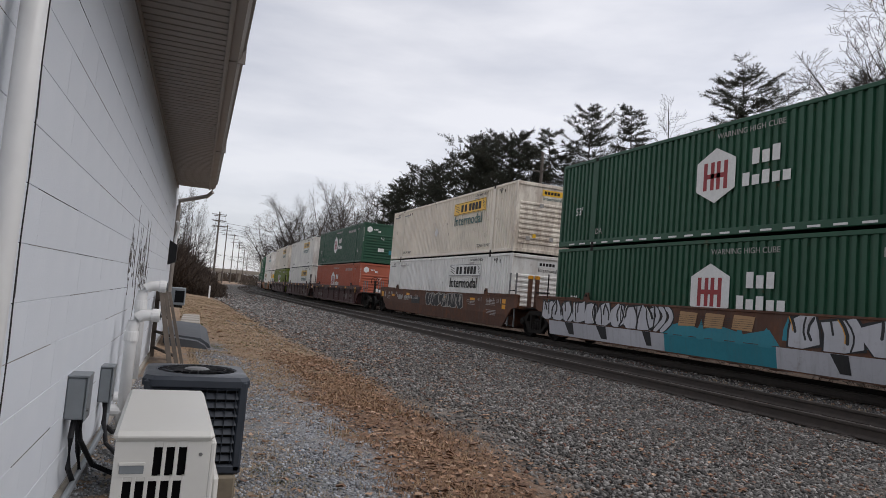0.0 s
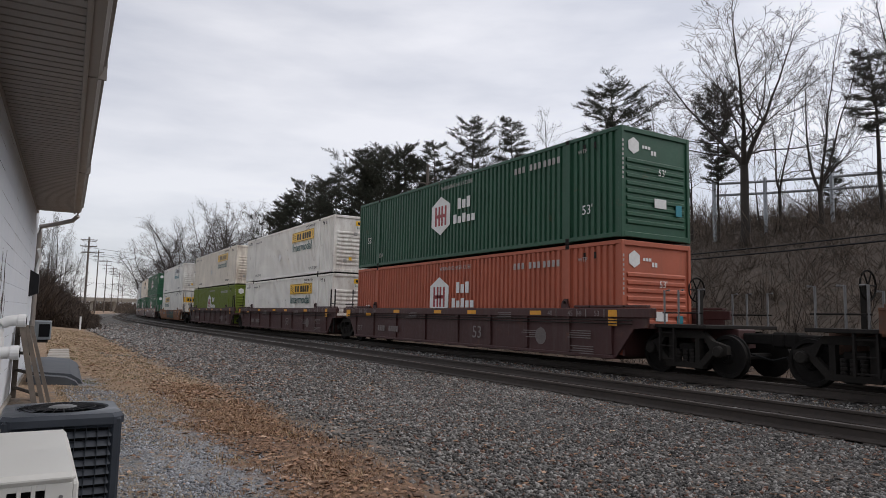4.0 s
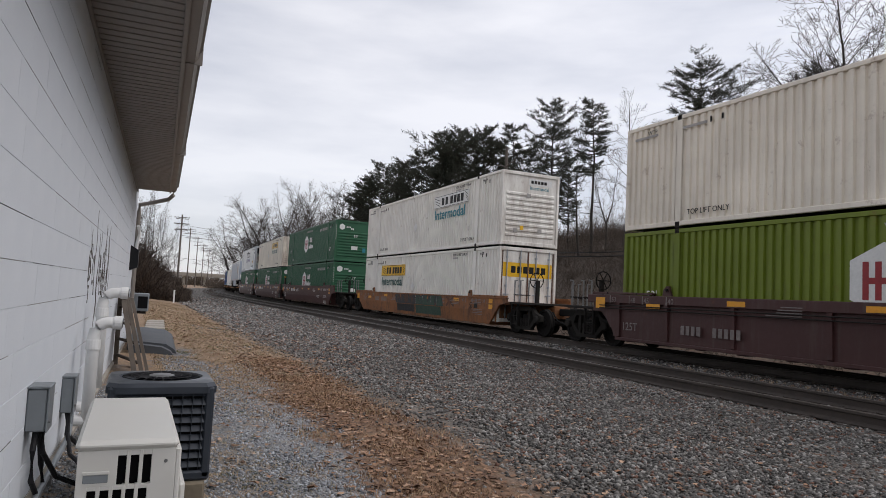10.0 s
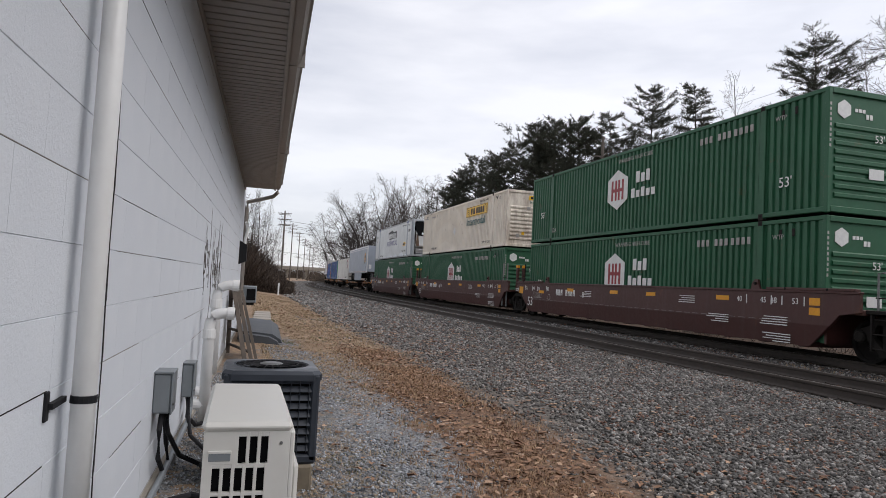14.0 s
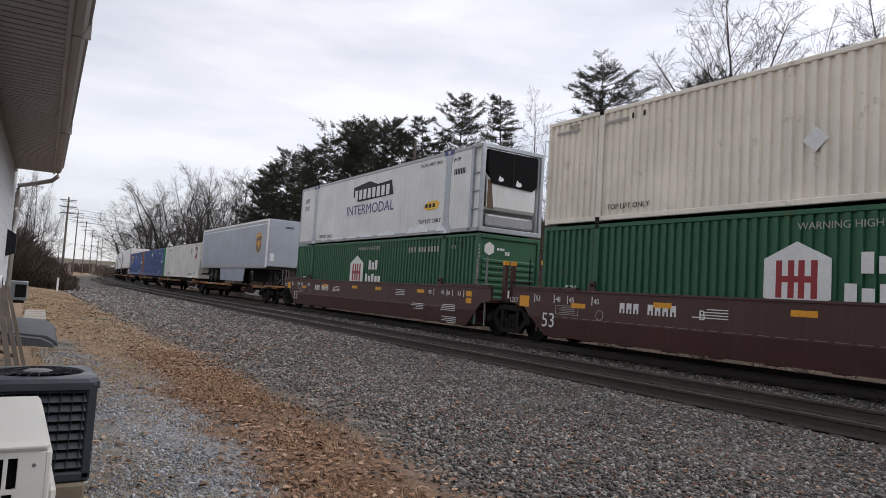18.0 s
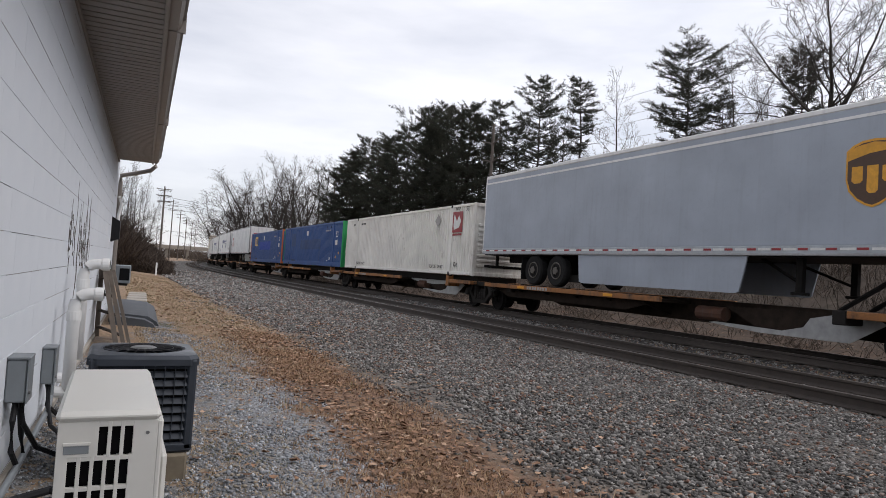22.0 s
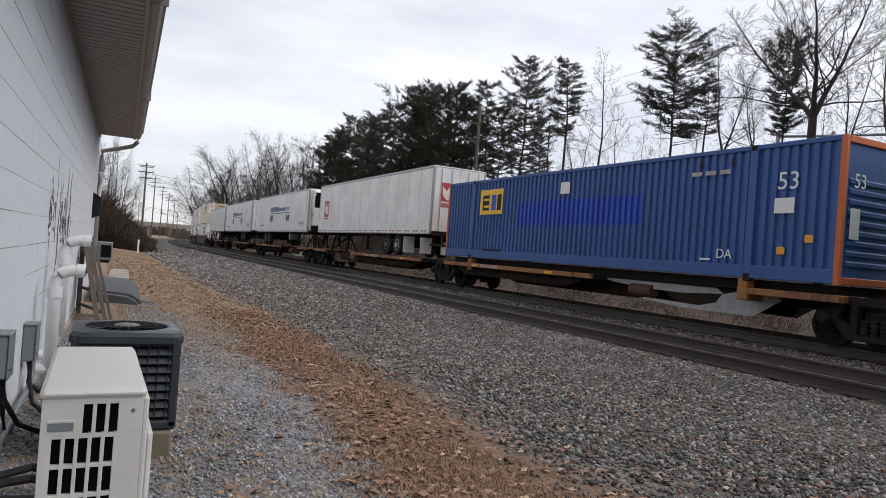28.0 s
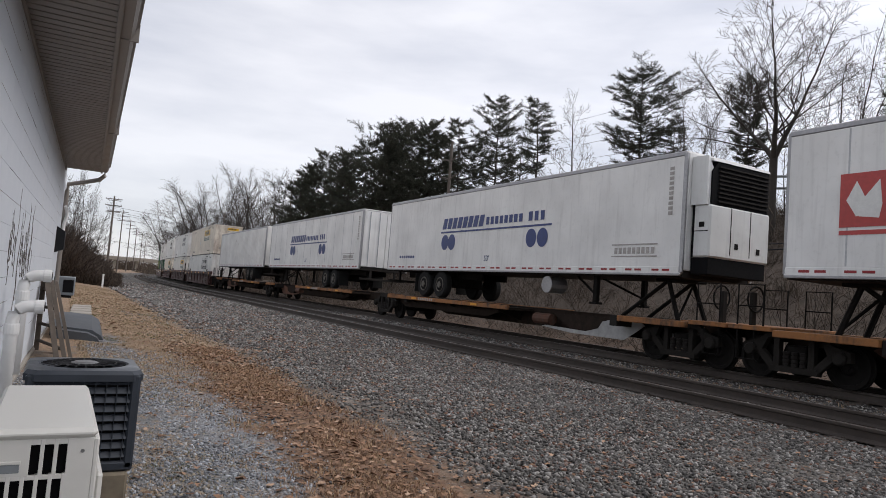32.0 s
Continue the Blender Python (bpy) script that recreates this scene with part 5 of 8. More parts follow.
    for e, kind in ((-1, ends[0]), (1, ends[1])):
        if kind == "free":
            truck(c, e * 7.9, .42)
            part("end_frame", Geo().box((-1.25, e * 8.3, .95), (1.25, e * 9.3, 1.05), .012), deck, c, "worn orange end frame")
            k = part("coupler", Geo().box((-.14, e * 8.4, .74), (.14, e * 9.4, .98), .03), IRON, c)
            part("knuckle", Geo().box((-.2, e * 9.3, .68), (.22, e * 9.65, 1.02), .05), IRON, k)
            part("air_hose", Geo().tube([(-.35, e * 8.9, .85), (-.4, e * 9.1, .55), (-.3, e * 9.4, .42), (-.1, e * 9.6, .5)], .025, 6), TYRE, c)
            b = part("brake_wheel", Geo().tube([(-.9 + .27 * math.cos(a), e * 8.9, 1.6 + .27 * math.sin(a)) for a in np.linspace(0, 6.2832, 17)], .02, 5), IRON, c)
            part("brake_post", Geo().box((-.97, e * 8.92, 1.0), (-.83, e * 9.0, 1.75), .01), STEEL, b)
            for x in (-1.2, 1.2):
                rail_loop(c, [(x, e * 8.5, 1.05), (x, e * 8.5, 1.9), (x, e * 9.1, 1.9), (x, e * 9.1, 1.05)], .02, IRON)
                rail_loop(c, [(x, e * 8.5, 1.45), (x, e * 9.1, 1.45)], .016, IRON)
                rail_loop(c, [(x, e * 8.7, .95), (x, e * 8.7, .35), (x, e * 9.1, .35), (x, e * 9.1, .95)], .018, IRON, "stirrup")
        elif e > 0:
            truck(c, 8.45, .42)
    part("air_tank", Geo().tube([(-.75, flip * (5.2 - CL), .68), (-.75, flip * (6.0 - CL), .68)], .17, 12), RUST, c, "rusty air tank")
    return c


# ---- ground and tracks ----
NEAR = 9.353  # middle of the empty track


def bend(y):
    return .5 * K * np.maximum(np.asarray(y, float) - Y0, 0) ** 2


GX = [-3000, -60, -1, .3, 1.0, 2.4, 4.0, 6.0, 7.2, 7.7, 9.35, 11.2, 13.78, 15.9, 18, 21, 24.5, 31, 40, 50, 70, 150, 3000]
GZ = [-.1, 0, 0, 0, -.05, -.11, -.2, -.27, -.25, -.205, -.2, -.215, -.2, -.21, -.5, -.55, .2, 3.4, 6.8, 9.4, 12, 13, 13]


def ground_z(x, y):
    x, y = np.asarray(x, float), np.asarray(y, float)
    xs = x - bend(np.minimum(y, 400)) * np.clip((x - 3) / 5, 0, 1)
    z = np.interp(xs, GX, GZ)
    hill = np.clip(1 - (y - 75) / 90, .12, 1) * np.clip((y + 120) / 90, .2, 1)
    z = np.where(xs > 21, -.55 + (z + .55) * hill, z)
    z += np.clip((y - 9) / 12, 0, 1) * np.clip((2.6 - x) / 2, 0, 1) * .1
    return z


def ground_material():
    n = Nodes("yard_ground")
    x, y = n.axis(0), n.axis(1)
    e = n.math("MAXIMUM", n.math("SUBTRACT", y, Y0), 0)
    xs = n.math("SUBTRACT", x, n.math("MULTIPLY", n.math("MULTIPLY", e, e), .5 * K))
    wob = n.math("ADD", n.math("MULTIPLY", n.math("SUBTRACT", n.noise(.7, 5), .5), 1.3), n.math("MULTIPLY", n.math("SUBTRACT", n.noise(3.5, 4), .5), .7))
    u = n.math("ADD", xs, wob)
    fine = n.noise(38, 5, .7)
    mid = n.noise(5, 5, .65)
    big = n.noise(.35, 4)
    cell = n.t.nodes.new("ShaderNodeSeparateColor")
    n.link(n.voro(34, "Color"), cell.inputs[0])
    gap = n.voro(34)
    stone = n.mix(n.ramp(cell.outputs[0], .15, .9), (.075, .071, .068), (.265, .256, .245))
    stone = n.mix(n.ramp(cell.outputs[1], .8, 1), stone, (.16, .09, .06))
    stone = n.mix(n.ramp(gap, .32, .6), stone, (.03, .027, .024))
    stone = n.mix(n.ramp(n.noise(1.7, 6, .7), .5, .66, 0, .45), stone, (.095, .078, .064))
    stone = n.mix(n.ramp(big, .5, .68, 0, .35), stone, (.18, .148, .122))
    cell2 = n.t.nodes.new("ShaderNodeSeparateColor")
    n.link(n.voro(85, "Color"), cell2.inputs[0])
    path = n.mix(cell2.outputs[0], (.2, .206, .215), (.46, .47, .485))
    path = n.mix(n.ramp(n.voro(85), .35, .7), path, (.09, .085, .08))
    path = n.mix(n.ramp(n.noise(2.2, 5, .6), .55, .64, 0, .8), path, (.2, .145, .095))
    straw = n.mix(n.ramp(fine, .3, .7), (.2, .132, .082), (.38, .265, .172))
    straw = n.mix(n.ramp(big, .45, .65, 0, .6), straw, (.3, .2, .13))
    straw = n.mix(n.ramp(mid, .6, .72, 0, .6), straw, (.19, .17, .08))
    straw = n.mix(n.ramp(n.noise(.9, 5, .7), .5, .62, 0, .75), straw, n.mix(n.ramp(fine, .3, .7), (.15, .088, .052), (.32, .19, .112)))
    litter = n.mix(n.ramp(fine, .3, .7), (.065, .04, .027), (.24, .14, .085))
    litter = n.mix(n.ramp(mid, .54, .7, 0, .7), litter, (.2, .14, .085))
    soil = n.mix(n.ramp(fine, .3, .7), (.145, .12, .098), (.28, .238, .2))
    bare = n.noise(1.5, 6, .65)
    straw = n.mix(n.ramp(n.noise((16, 9, 12), 6, .75), .44, .62, 0, .8), straw, n.mix(n.ramp(fine, .3, .7), (.1, .072, .046), (.2, .15, .1)))
    litter = n.mix(n.ramp(n.noise((13, 19, 14), 6, .75), .46, .62, 0, .7), litter, (.28, .17, .105))
    straw = n.mix(n.ramp(bare, .58, .68, 0, .6), straw, soil)
    litter = n.mix(n.ramp(bare, .57, .66, 0, .6), litter, stone)
    dirt = n.mix(n.ramp(fine, .3, .7), (.07, .06, .052), (.16, .138, .118))
    far = n.math("ADD", y, n.math("MULTIPLY", n.math("SUBTRACT", n.noise(.8, 3), .5), 5))
    beyond = n.ramp(far, 8.2, 10.5)
    lane = n.math("MULTIPLY", n.ramp(u, .45, .6), n.ramp(n.math("ABSOLUTE", n.math("SUBTRACT", far, 11)), 2.6, 1.6))
    straw = n.mix(n.math("MULTIPLY", lane, n.ramp(u, 1.15, .95)), straw, n.mix(n.ramp(mid, .35, .62), stone, path))
    yard = n.mix(n.ramp(mid, .5, .64), n.mix(cell2.outputs[0], (.09, .088, .085), (.22, .218, .215)), (.25, .19, .13))
    left = n.mix(beyond, n.mix(n.ramp(u, 1.48, 1.72), n.mix(n.ramp(u, .75, 1.1), yard, path), litter), straw)
    left = n.mix(n.math("MULTIPLY", n.ramp(mid, .52, .62), n.ramp(u, .9, .2)), left, straw)
    band = n.mix(n.ramp(mid, .42, .58), n.mix(n.ramp(bare, .42, .56), soil, dirt), stone)
    col = n.mix(n.ramp(u, 2.5, 3.0), left, band)
    col = n.mix(n.ramp(u, 3.3, 4.3), col, stone)
    hill = n.mix(n.ramp(n.noise(2.2, 6, .7), .35, .7), (.045, .035, .028), (.125, .098, .077))
    hill = n.mix(n.ramp(n.noise(.25, 4), .4, .65), hill, (.085, .066, .052))
    # shade under the train, painted near black into the ground along its track
    train_shade = n.ramp(n.math("ABSOLUTE", n.math("SUBTRACT", xs, D)), 1.75, 1.25)
    col = n.mix(train_shade, col, (.02, .018, .016))
    bank = n.mix(n.ramp(n.noise(14, 6, .75), .35, .65), (.045, .03, .022), (.17, .105, .068))
    bank = n.mix(n.ramp(n.noise(1.9, 6, .75), .42, .6, 0, .75), bank, (.05, .037, .029))
    col = n.mix(n.ramp(u, 15.6, 17.2), col, bank)
    col = n.mix(n.ramp(u, 20.5, 23.5), col, hill)
    col = n.mix(n.ramp(x, -1.5, -4), col, straw)
    n.bump(n.math("ADD", n.math("MULTIPLY", gap, -.6), n.math("MULTIPLY", fine, .6)), .55, .02)
    return n.out(col, .9, 0, .3)


def build_ground():
    xs = np.unique(np.concatenate([[-3000, -800, -200, -60, -20, -8, -4, -2], np.arange(-1.4, 3.2, .11), np.arange(3.2, 17, .25), np.arange(17, 55, 1.2), [60, 70, 90, 120, 180, 400, 1200, 3000]]))
    ys = np.unique(np.concatenate([[-1500, -300, -100, -40, -20, -10, -5, -2], np.arange(0, 12, .13), np.arange(12, 32, .4), np.arange(32, 120, 2.5), np.arange(120, 420, 12), [500, 700, 1000, 1600, 3000]]))
    X, Y = np.meshgrid(xs, ys)
    Z = ground_z(X, Y)
    rng = np.random.default_rng(4)
    ph = rng.uniform(0, 6.28, 8)
    for k in range(8):
        f = 1.2 * 1.6 ** k
        Z += .003 / (1 + .3 * k) * np.sin(X * f * math.cos(k * 1.3) + Y * f * math.sin(k * 1.3) + ph[k]) * ((X < 8) & (Y < 60) & (X > -1.2))
    n, m = X.shape
    i = np.arange(n * m).reshape(n, m)
    f = np.stack([i[:-1, :-1], i[:-1, 1:], i[1:, 1:], i[1:, :-1]], -1).reshape(-1, 4)
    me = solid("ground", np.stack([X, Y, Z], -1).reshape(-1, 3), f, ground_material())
    me.polygons.foreach_set("use_smooth", [True] * len(me.polygons))
    return tagged(new("ground", me), "gravel yard with dead grass, leaf litter and ballast", "ground", kind="structure")


RAILSTEEL = plain("brown_rail_steel", (.065, .052, .044), .75, .1, .3, 10)
RAILTOP = plain("worn_rail_head", (.2, .17, .15), .45, .6, .3, 12)
TIEWOOD = plain("weathered_tie_wood", (.08, .062, .048), .9, 0, .35, 9)


def curve_point(off, y):
    e = max(y - Y0, 0)
    a = math.atan(K * e)
    return D + .5 * K * e * e + off * math.cos(a), y - off * math.sin(a), a


def build_rail(off):
    prof = [(-.075, -.18), (-.075, -.168), (-.02, -.15), (-.009, -.135), (-.009, -.05), (-.036, -.038), (-.036, -.006), (-.028, 0), (.028, 0), (.036, -.006), (.036, -.038), (.009, -.05), (.009, -.135), (.02, -.15), (.075, -.168), (.075, -.18)]
    ys = list(np.arange(-60, 44, 8.0)) + list(np.arange(44, 420, 6.0))
    vs, fs, m = [], [], len(prof)
    for y in ys:
        for p, z in prof:
            a, b, _ = curve_point(off + p, y)
            vs.append((a, b, z))
    for i in range(len(ys) - 1):
        for k in range(m - 1):
            fs.append((i * m + k, i * m + k + 1, (i + 1) * m + k + 1, (i + 1) * m + k))
    return vs, fs


def build_track(mid, label, spikes):
    t = thing("track", label, "railway track", "", pose(0, 0, 0), "structure")
    for s in (-.7175, .7175):
        vs, fs = build_rail(mid - D + s)
        r = part("rail", Geo().add(vs, fs), RAILSTEEL, t, "brown steel rail with a worn bright head")
        head = []
        ys = list(np.arange(-60, 44, 8.0)) + list(np.arange(44, 420, 6.0))
        for y in ys:
            for p in (-.022, .018):
                a, b, _ = curve_point(mid - D + s + p, y)
                head.append((a, b, .0012))
        g = Geo().add(head, [(2 * i, 2 * i + 1, 2 * i + 3, 2 * i + 2) for i in range(len(ys) - 1)])
        part("rail_head", g, RAILTOP, r)
    tie = Geo().box((-1.3, -.11, -.35), (1.3, .11, -.19), .012).mesh("tie", TIEWOOD)
    plate = Geo().box((-.17, -.09, -.192), (.17, .09, -.176), .004).mesh("tie_plate", RAILSTEEL)
    heads = Geo()
    for s in (-.7175, .7175):
        for q in (-.1, .1):
            heads.box((s + q - .014, math.copysign(.05, q) - .014, -.18), (s + q + .014, math.copysign(.05, q) + .014, -.155), .003)
    spikes4 = heads.mesh("spikes", RAILSTEEL)
    rng = random.Random(3)
    for k in range(-4, 110):
        y = k * .53
        a, b, ang = curve_point(mid - D + rng.uniform(-.04, .04), y)
        o = part("tie", tie, TIEWOOD, t, m=pose(a, b, rng.uniform(-.008, .004), 0, 0, -math.degrees(ang) + rng.uniform(-1, 1)))
        if spikes and k < 44:
            for s in (-.7175, .7175):
                part("tie_plate", plate, RAILSTEEL, o, m=pose(s, 0, 0))
            part("spikes", spikes4, RAILSTEEL, o)
    far = Geo()
    for k in range(110, 420):
        a, b, ang = curve_point(mid - D, k * .53)
        far.box((a - 1.3, b - .11, -.33), (a + 1.3, b + .11, -.19))
    tagged(part("far_ties", far, TIEWOOD, t), kind="stuff")
    return t


def scatter(name, label, count, xr, yr, size, material, seed, sink=.35, flat=.7, where=None, track=False):
    """Loose stones, joined: sharp eight-sided lumps lying on the ground."""
    rng = np.random.default_rng(seed)
    x, y = rng.uniform(*xr, count), yr[0] + (yr[1] - yr[0]) * rng.uniform(0, 1, count) ** (1.6 if yr[1] > 13 else 1)
    if where is not None:
        keep = where(x, y, rng)
        x, y = x[keep], y[keep]
    n = len(x)
    s = size[0] + (size[1] - size[0]) * rng.uniform(0, 1, n) ** 2
    s = s * np.clip(y / 13, 1, 1.8)
    base = np.array([(.62, 0, 0), (-.62, 0, 0), (0, .62, 0), (0, -.62, 0), (0, 0, .62), (0, 0, -.62)])
    v = base[None] * (1 + rng.uniform(-.35, .25, (n, 6, 1))) + rng.uniform(-.2, .2, (n, 6, 3))
    v[:, :, 0] *= rng.uniform(.8, 1.5, (n, 1))
    v[:, :, 2] *= flat
    ax = rng.normal(size=(n, 3))
    ax /= np.linalg.norm(ax, axis=1, keepdims=True)
    q = rng.uniform(0, 1.0, n)
    yaw = rng.uniform(0, 6.28, n)
    c, d = np.cos(yaw)[:, None], np.sin(yaw)[:, None]
    v = np.stack([v[..., 0] * c - v[..., 1] * d, v[..., 0] * d + v[..., 1] * c, v[..., 2]], -1)
    cq, sq = np.cos(q)[:, None, None], np.sin(q)[:, None, None]
    A = np.repeat(ax[:, None], 6, 1)
    v = v * cq + np.cross(A, v) * sq + A * (A * v).sum(-1, keepdims=True) * (1 - cq)
    v *= s[:, None, None]
    xx = x + (bend(y) if track else 0)
    z = ground_z(xx, y)
    v += np.stack([xx, y, z + s * flat * (.5 - sink)], -1)[:, None]
    f0 = np.array([(0, 2, 4), (2, 1, 4), (1, 3, 4), (3, 0, 4), (2, 0, 5), (1, 2, 5), (3, 1, 5), (0, 3, 5)])
    f = (f0[None] + 6 * np.arange(n)[:, None, None]).reshape(-1, 3)
    return tagged(new(name, solid(name, v.reshape(-1, 3), f, material)), label, "stones", kind="stuff")


def stone_material(name, a, b, c, odd):
    n = Nodes(name)
    r = n.island()
    col = n.mix(n.ramp(r, 0, .6), a, b)
    col = n.mix(n.ramp(r, .62, .95), col, c)
    col = n.mix(n.ramp(r, .9, .92), col, odd)
    f = n.noise(70, 4)
    col = n.mix(n.ramp(f, .4, .7, 0, .5), col, dark(a, .7))
    n.bump(f, .3, .004)
    return n.out(col, .8, 0, .4)


def litter_leaves(name, label, count, xr, yr, seed, where=None):
    """Curled fallen leaves, joined: ragged five-lobed outlines folded on their mid rib."""
    rng = np.random.default_rng(seed)
    x, y = rng.uniform(*xr, count), yr[0] + (yr[1] - yr[0]) * rng.uniform(0, 1, count) ** 1.4
    if where is not None:
        k = where(x, y, rng)
        x, y = x[k], y[k]
    n = len(x)
    ang = np.linspace(0, 2 * np.pi, 11)[:-1]
    rad = np.where(np.arange(10) % 2 == 0, 1.0, .68)
    out = np.stack([np.cos(ang) * rad, np.sin(ang) * rad * .62, 0 * ang], -1)
    out = np.concatenate([[[0, 0, 0]], out])
    v = np.repeat(out[None], n, 0) * (1 + rng.uniform(-.2, .2, (n, 11, 1)))
    v[..., 2] = np.abs(v[..., 1]) * rng.uniform(-.3, .7, (n, 1)) + rng.uniform(-.12, .22, (n, 11))
    yaw = rng.uniform(0, 6.28, n)
    c, d = np.cos(yaw)[:, None], np.sin(yaw)[:, None]
    v = np.stack([v[..., 0] * c - v[..., 1] * d, v[..., 0] * d + v[..., 1] * c, v[..., 2]], -1)
    s = rng.uniform(.016, .044, n) * np.clip(y / 10, 1, 1.5)
    v = v * s[:, None, None] + np.stack([x, y, ground_z(x, y) + .012 + s * .25], -1)[:, None]
    f0 = np.array([(0, i, i % 10 + 1) for i in range(1, 11)])
    f = (f0[None] + 11 * np.arange(n)[:, None, None]).reshape(-1, 3)
    return tagged(new(name, solid(name, v.reshape(-1, 3), f, LEAF)), label, "leaves", kind="stuff")


def blades(name, label, count, xr, yr, tall, material, seed, where=None, lean=.6):
    """Dead grass, joined: thin bent blades in tufts."""
    rng = np.random.default_rng(seed)
    x, y = rng.uniform(*xr, count), yr[0] + (yr[1] - yr[0]) * rng.uniform(0, 1, count) ** 1.5
    if where is not None:
        k = where(x, y, rng)
        x, y = x[k], y[k]
    m = 5
    x, y = np.repeat(x, m) + rng.normal(0, .025, len(x) * m), np.repeat(y, m) + rng.normal(0, .025, len(y) * m)
    n = len(x)
    h = rng.uniform(*tall, n)
    yaw = rng.uniform(0, 6.28, n)
    l = rng.uniform(.1, lean, n) * h
    w = .0028 * np.clip(y / 5, 1, 4)
    dx, dy = np.cos(yaw), np.sin(yaw)
    z = ground_z(x, y) - .01
    p0 = np.stack([x - dy * w, y + dx * w, z], -1)
    p1 = np.stack([x + dy * w, y - dx * w, z], -1)
    p2 = np.stack([x + dx * l * .4 + dy * w * .7, y + dy * l * .4 - dx * w * .7, z + h * .65], -1)
    p3 = np.stack([x + dx * l * .4 - dy * w * .7, y + dy * l * .4 + dx * w * .7, z + h * .65], -1)
    p4 = np.stack([x + dx * l, y + dy * l, z + h * .9], -1)
    v = np.stack([p0, p1, p2, p3, p4], 1).reshape(-1, 3)
    i = 5 * np.arange(n)[:, None]
    f = np.concatenate([i + np.array([[0, 1, 2]]), i + np.array([[0, 2, 3]]), i + np.array([[3, 2, 4]])])
    return tagged(new(name, solid(name, v, f, material)), label, "grass", kind="stuff")


build_ground()
build_track(NEAR, "empty railway track with brown rails on wooden ties", True)
build_track(D, "railway track under the train in deep shade", False)
BALLAST = stone_material("ballast_stone", (.038, .0355, .033), (.178, .168, .157), (.46, .44, .41), (.19, .1, .07))
CHIPS = stone_material("grey_path_chippings", (.125, .131, .143), (.29, .304, .325), (.54, .563, .595), (.33, .28, .21))
_n = Nodes("fallen_leaf")
_r = _n.island()
LEAF = _n.out(_n.mix(_n.ramp(_r, .82, 1), _n.mix(_n.ramp(_r, 0, .82), (.11, .06, .036), (.34, .19, .11)), (.5, .35, .24)), .75)
_n = Nodes("dead_grass")
_r = _n.island()
STRAW = _n.out(_n.mix(_n.ramp(_r, .75, 1), _n.mix(_n.ramp(_r, 0, .75), (.25, .172, .106), (.44, .32, .21)), (.2, .18, .085)), .8)
_n = Nodes("brown_weeds")
_r = _n.island()
WEED = _n.out(_n.mix(_n.ramp(_r, .7, 1), _n.mix(_n.ramp(_r, 0, .7), (.12, .062, .034), (.32, .18, .098)), (.45, .33, .2)), .8)

_n = Nodes("green_moss")
MOSS = _n.out(_n.mix(_n.island(), (.05, .06, .015), (.17, .17, .055)), .85)


def patchy(x, y):
    """Thick and thin spots of the dead plants, 0 to 1."""
    return np.clip(.6 + .2 * np.sin(x * 2.9 + y * 1.3) + .18 * np.sin(x * 5.1 - y * 2.2 + 1) + .16 * np.sin(x * 1.1 + y * 3.7 + 2) + .14 * np.sin(y * 7 + x * 6), 0, 1)


def off_rails(x, y, r):
    return (np.abs(x - 8.635) > .08) & (np.abs(x - 10.07) > .08)


def in_reach(x, y, r):
    """Ballast: sparse at the weeds, full towards the rails; nothing right at the building."""
    return (r.uniform(size=len(x)) < np.clip((x - 2.8 - .35 * np.sin(y * 1.1)) / 1.1, .12, 1) * np.clip(.3 + 1.3 * patchy(x * .45 + 2, y * .4), .35, 1)) & (np.hypot(x, y) > 3.1)


scatter("ballast_stones", "coarse grey crushed stone beside the track", 82000, (2.7, 8.52), (-.6, 10), (.014, .05), BALLAST, 1, .3, .75, in_reach)
scatter("ballast_stones", "coarse grey crushed stone further along the track", 46000, (2.7, 8.52), (10, 34), (.024, .056), BALLAST, 2, .3, .75, in_reach)
scatter("ballast_stones", "crushed stone between the rails and tracks", 26000, (8.72, 12.9), (-2, 34), (.026, .06), BALLAST, 3, .3, .75, off_rails)
scatter("ballast_stones", "crushed stone far along the tracks", 12000, (2.9, 8.5), (34, 75), (.045, .09), BALLAST, 16, .3, .75, track=True)
scatter("path_chippings", "small pale grey chippings on the path", 20000, (.45, 1.9), (2.0, 11.5), (.012, .034), CHIPS, 4, where=lambda x, y, r: r.uniform(size=len(x)) < np.where(np.abs(x - 1.45 + .06 * y) < .34, 1, .35))
scatter("path_chippings", "small dark grey chippings round the machines", 20000, (-.42, 1.15), (1.6, 8.5), (.008, .023), CHIPS, 5, where=lambda x, y, r: r.uniform(size=len(x)) < .8)
scatter("loose_stones", "stray stones in the leaf litter", 5000, (1.6, 3.4), (2, 22), (.01, .036), BALLAST, 6)
litter_leaves("fallen_leaves", "brown fallen leaves in the weeds", 9000, (1.2, 3.2), (2.2, 13), 7, lambda x, y, r: r.uniform(size=len(x)) < np.exp(-((x - 2.05 - .05 * y + .25 - .1 * np.sin(y * 1.4)) / .5) ** 2) * (.3 + .7 * patchy(x, y)))
litter_leaves("fallen_leaves", "brown fallen leaves strewn over the stones", 12000, (.5, 8.3), (1.5, 30), 8, lambda x, y, r: r.uniform(size=len(x)) < (.12 + .6 * patchy(x * .6, y * .6) ** 2) * np.clip(1.3 - x / 9, .3, 1) * np.where((x < 3) & (y > 9), .25, 1))
litter_leaves("fallen_leaves", "brown fallen leaves behind the tracks", 4000, (15.9, 22.5), (-2, 45), 17)
litter_leaves("fallen_leaves", "brown fallen leaves on the grass bank", 350, (.6, 2.6), (9, 34), 9)
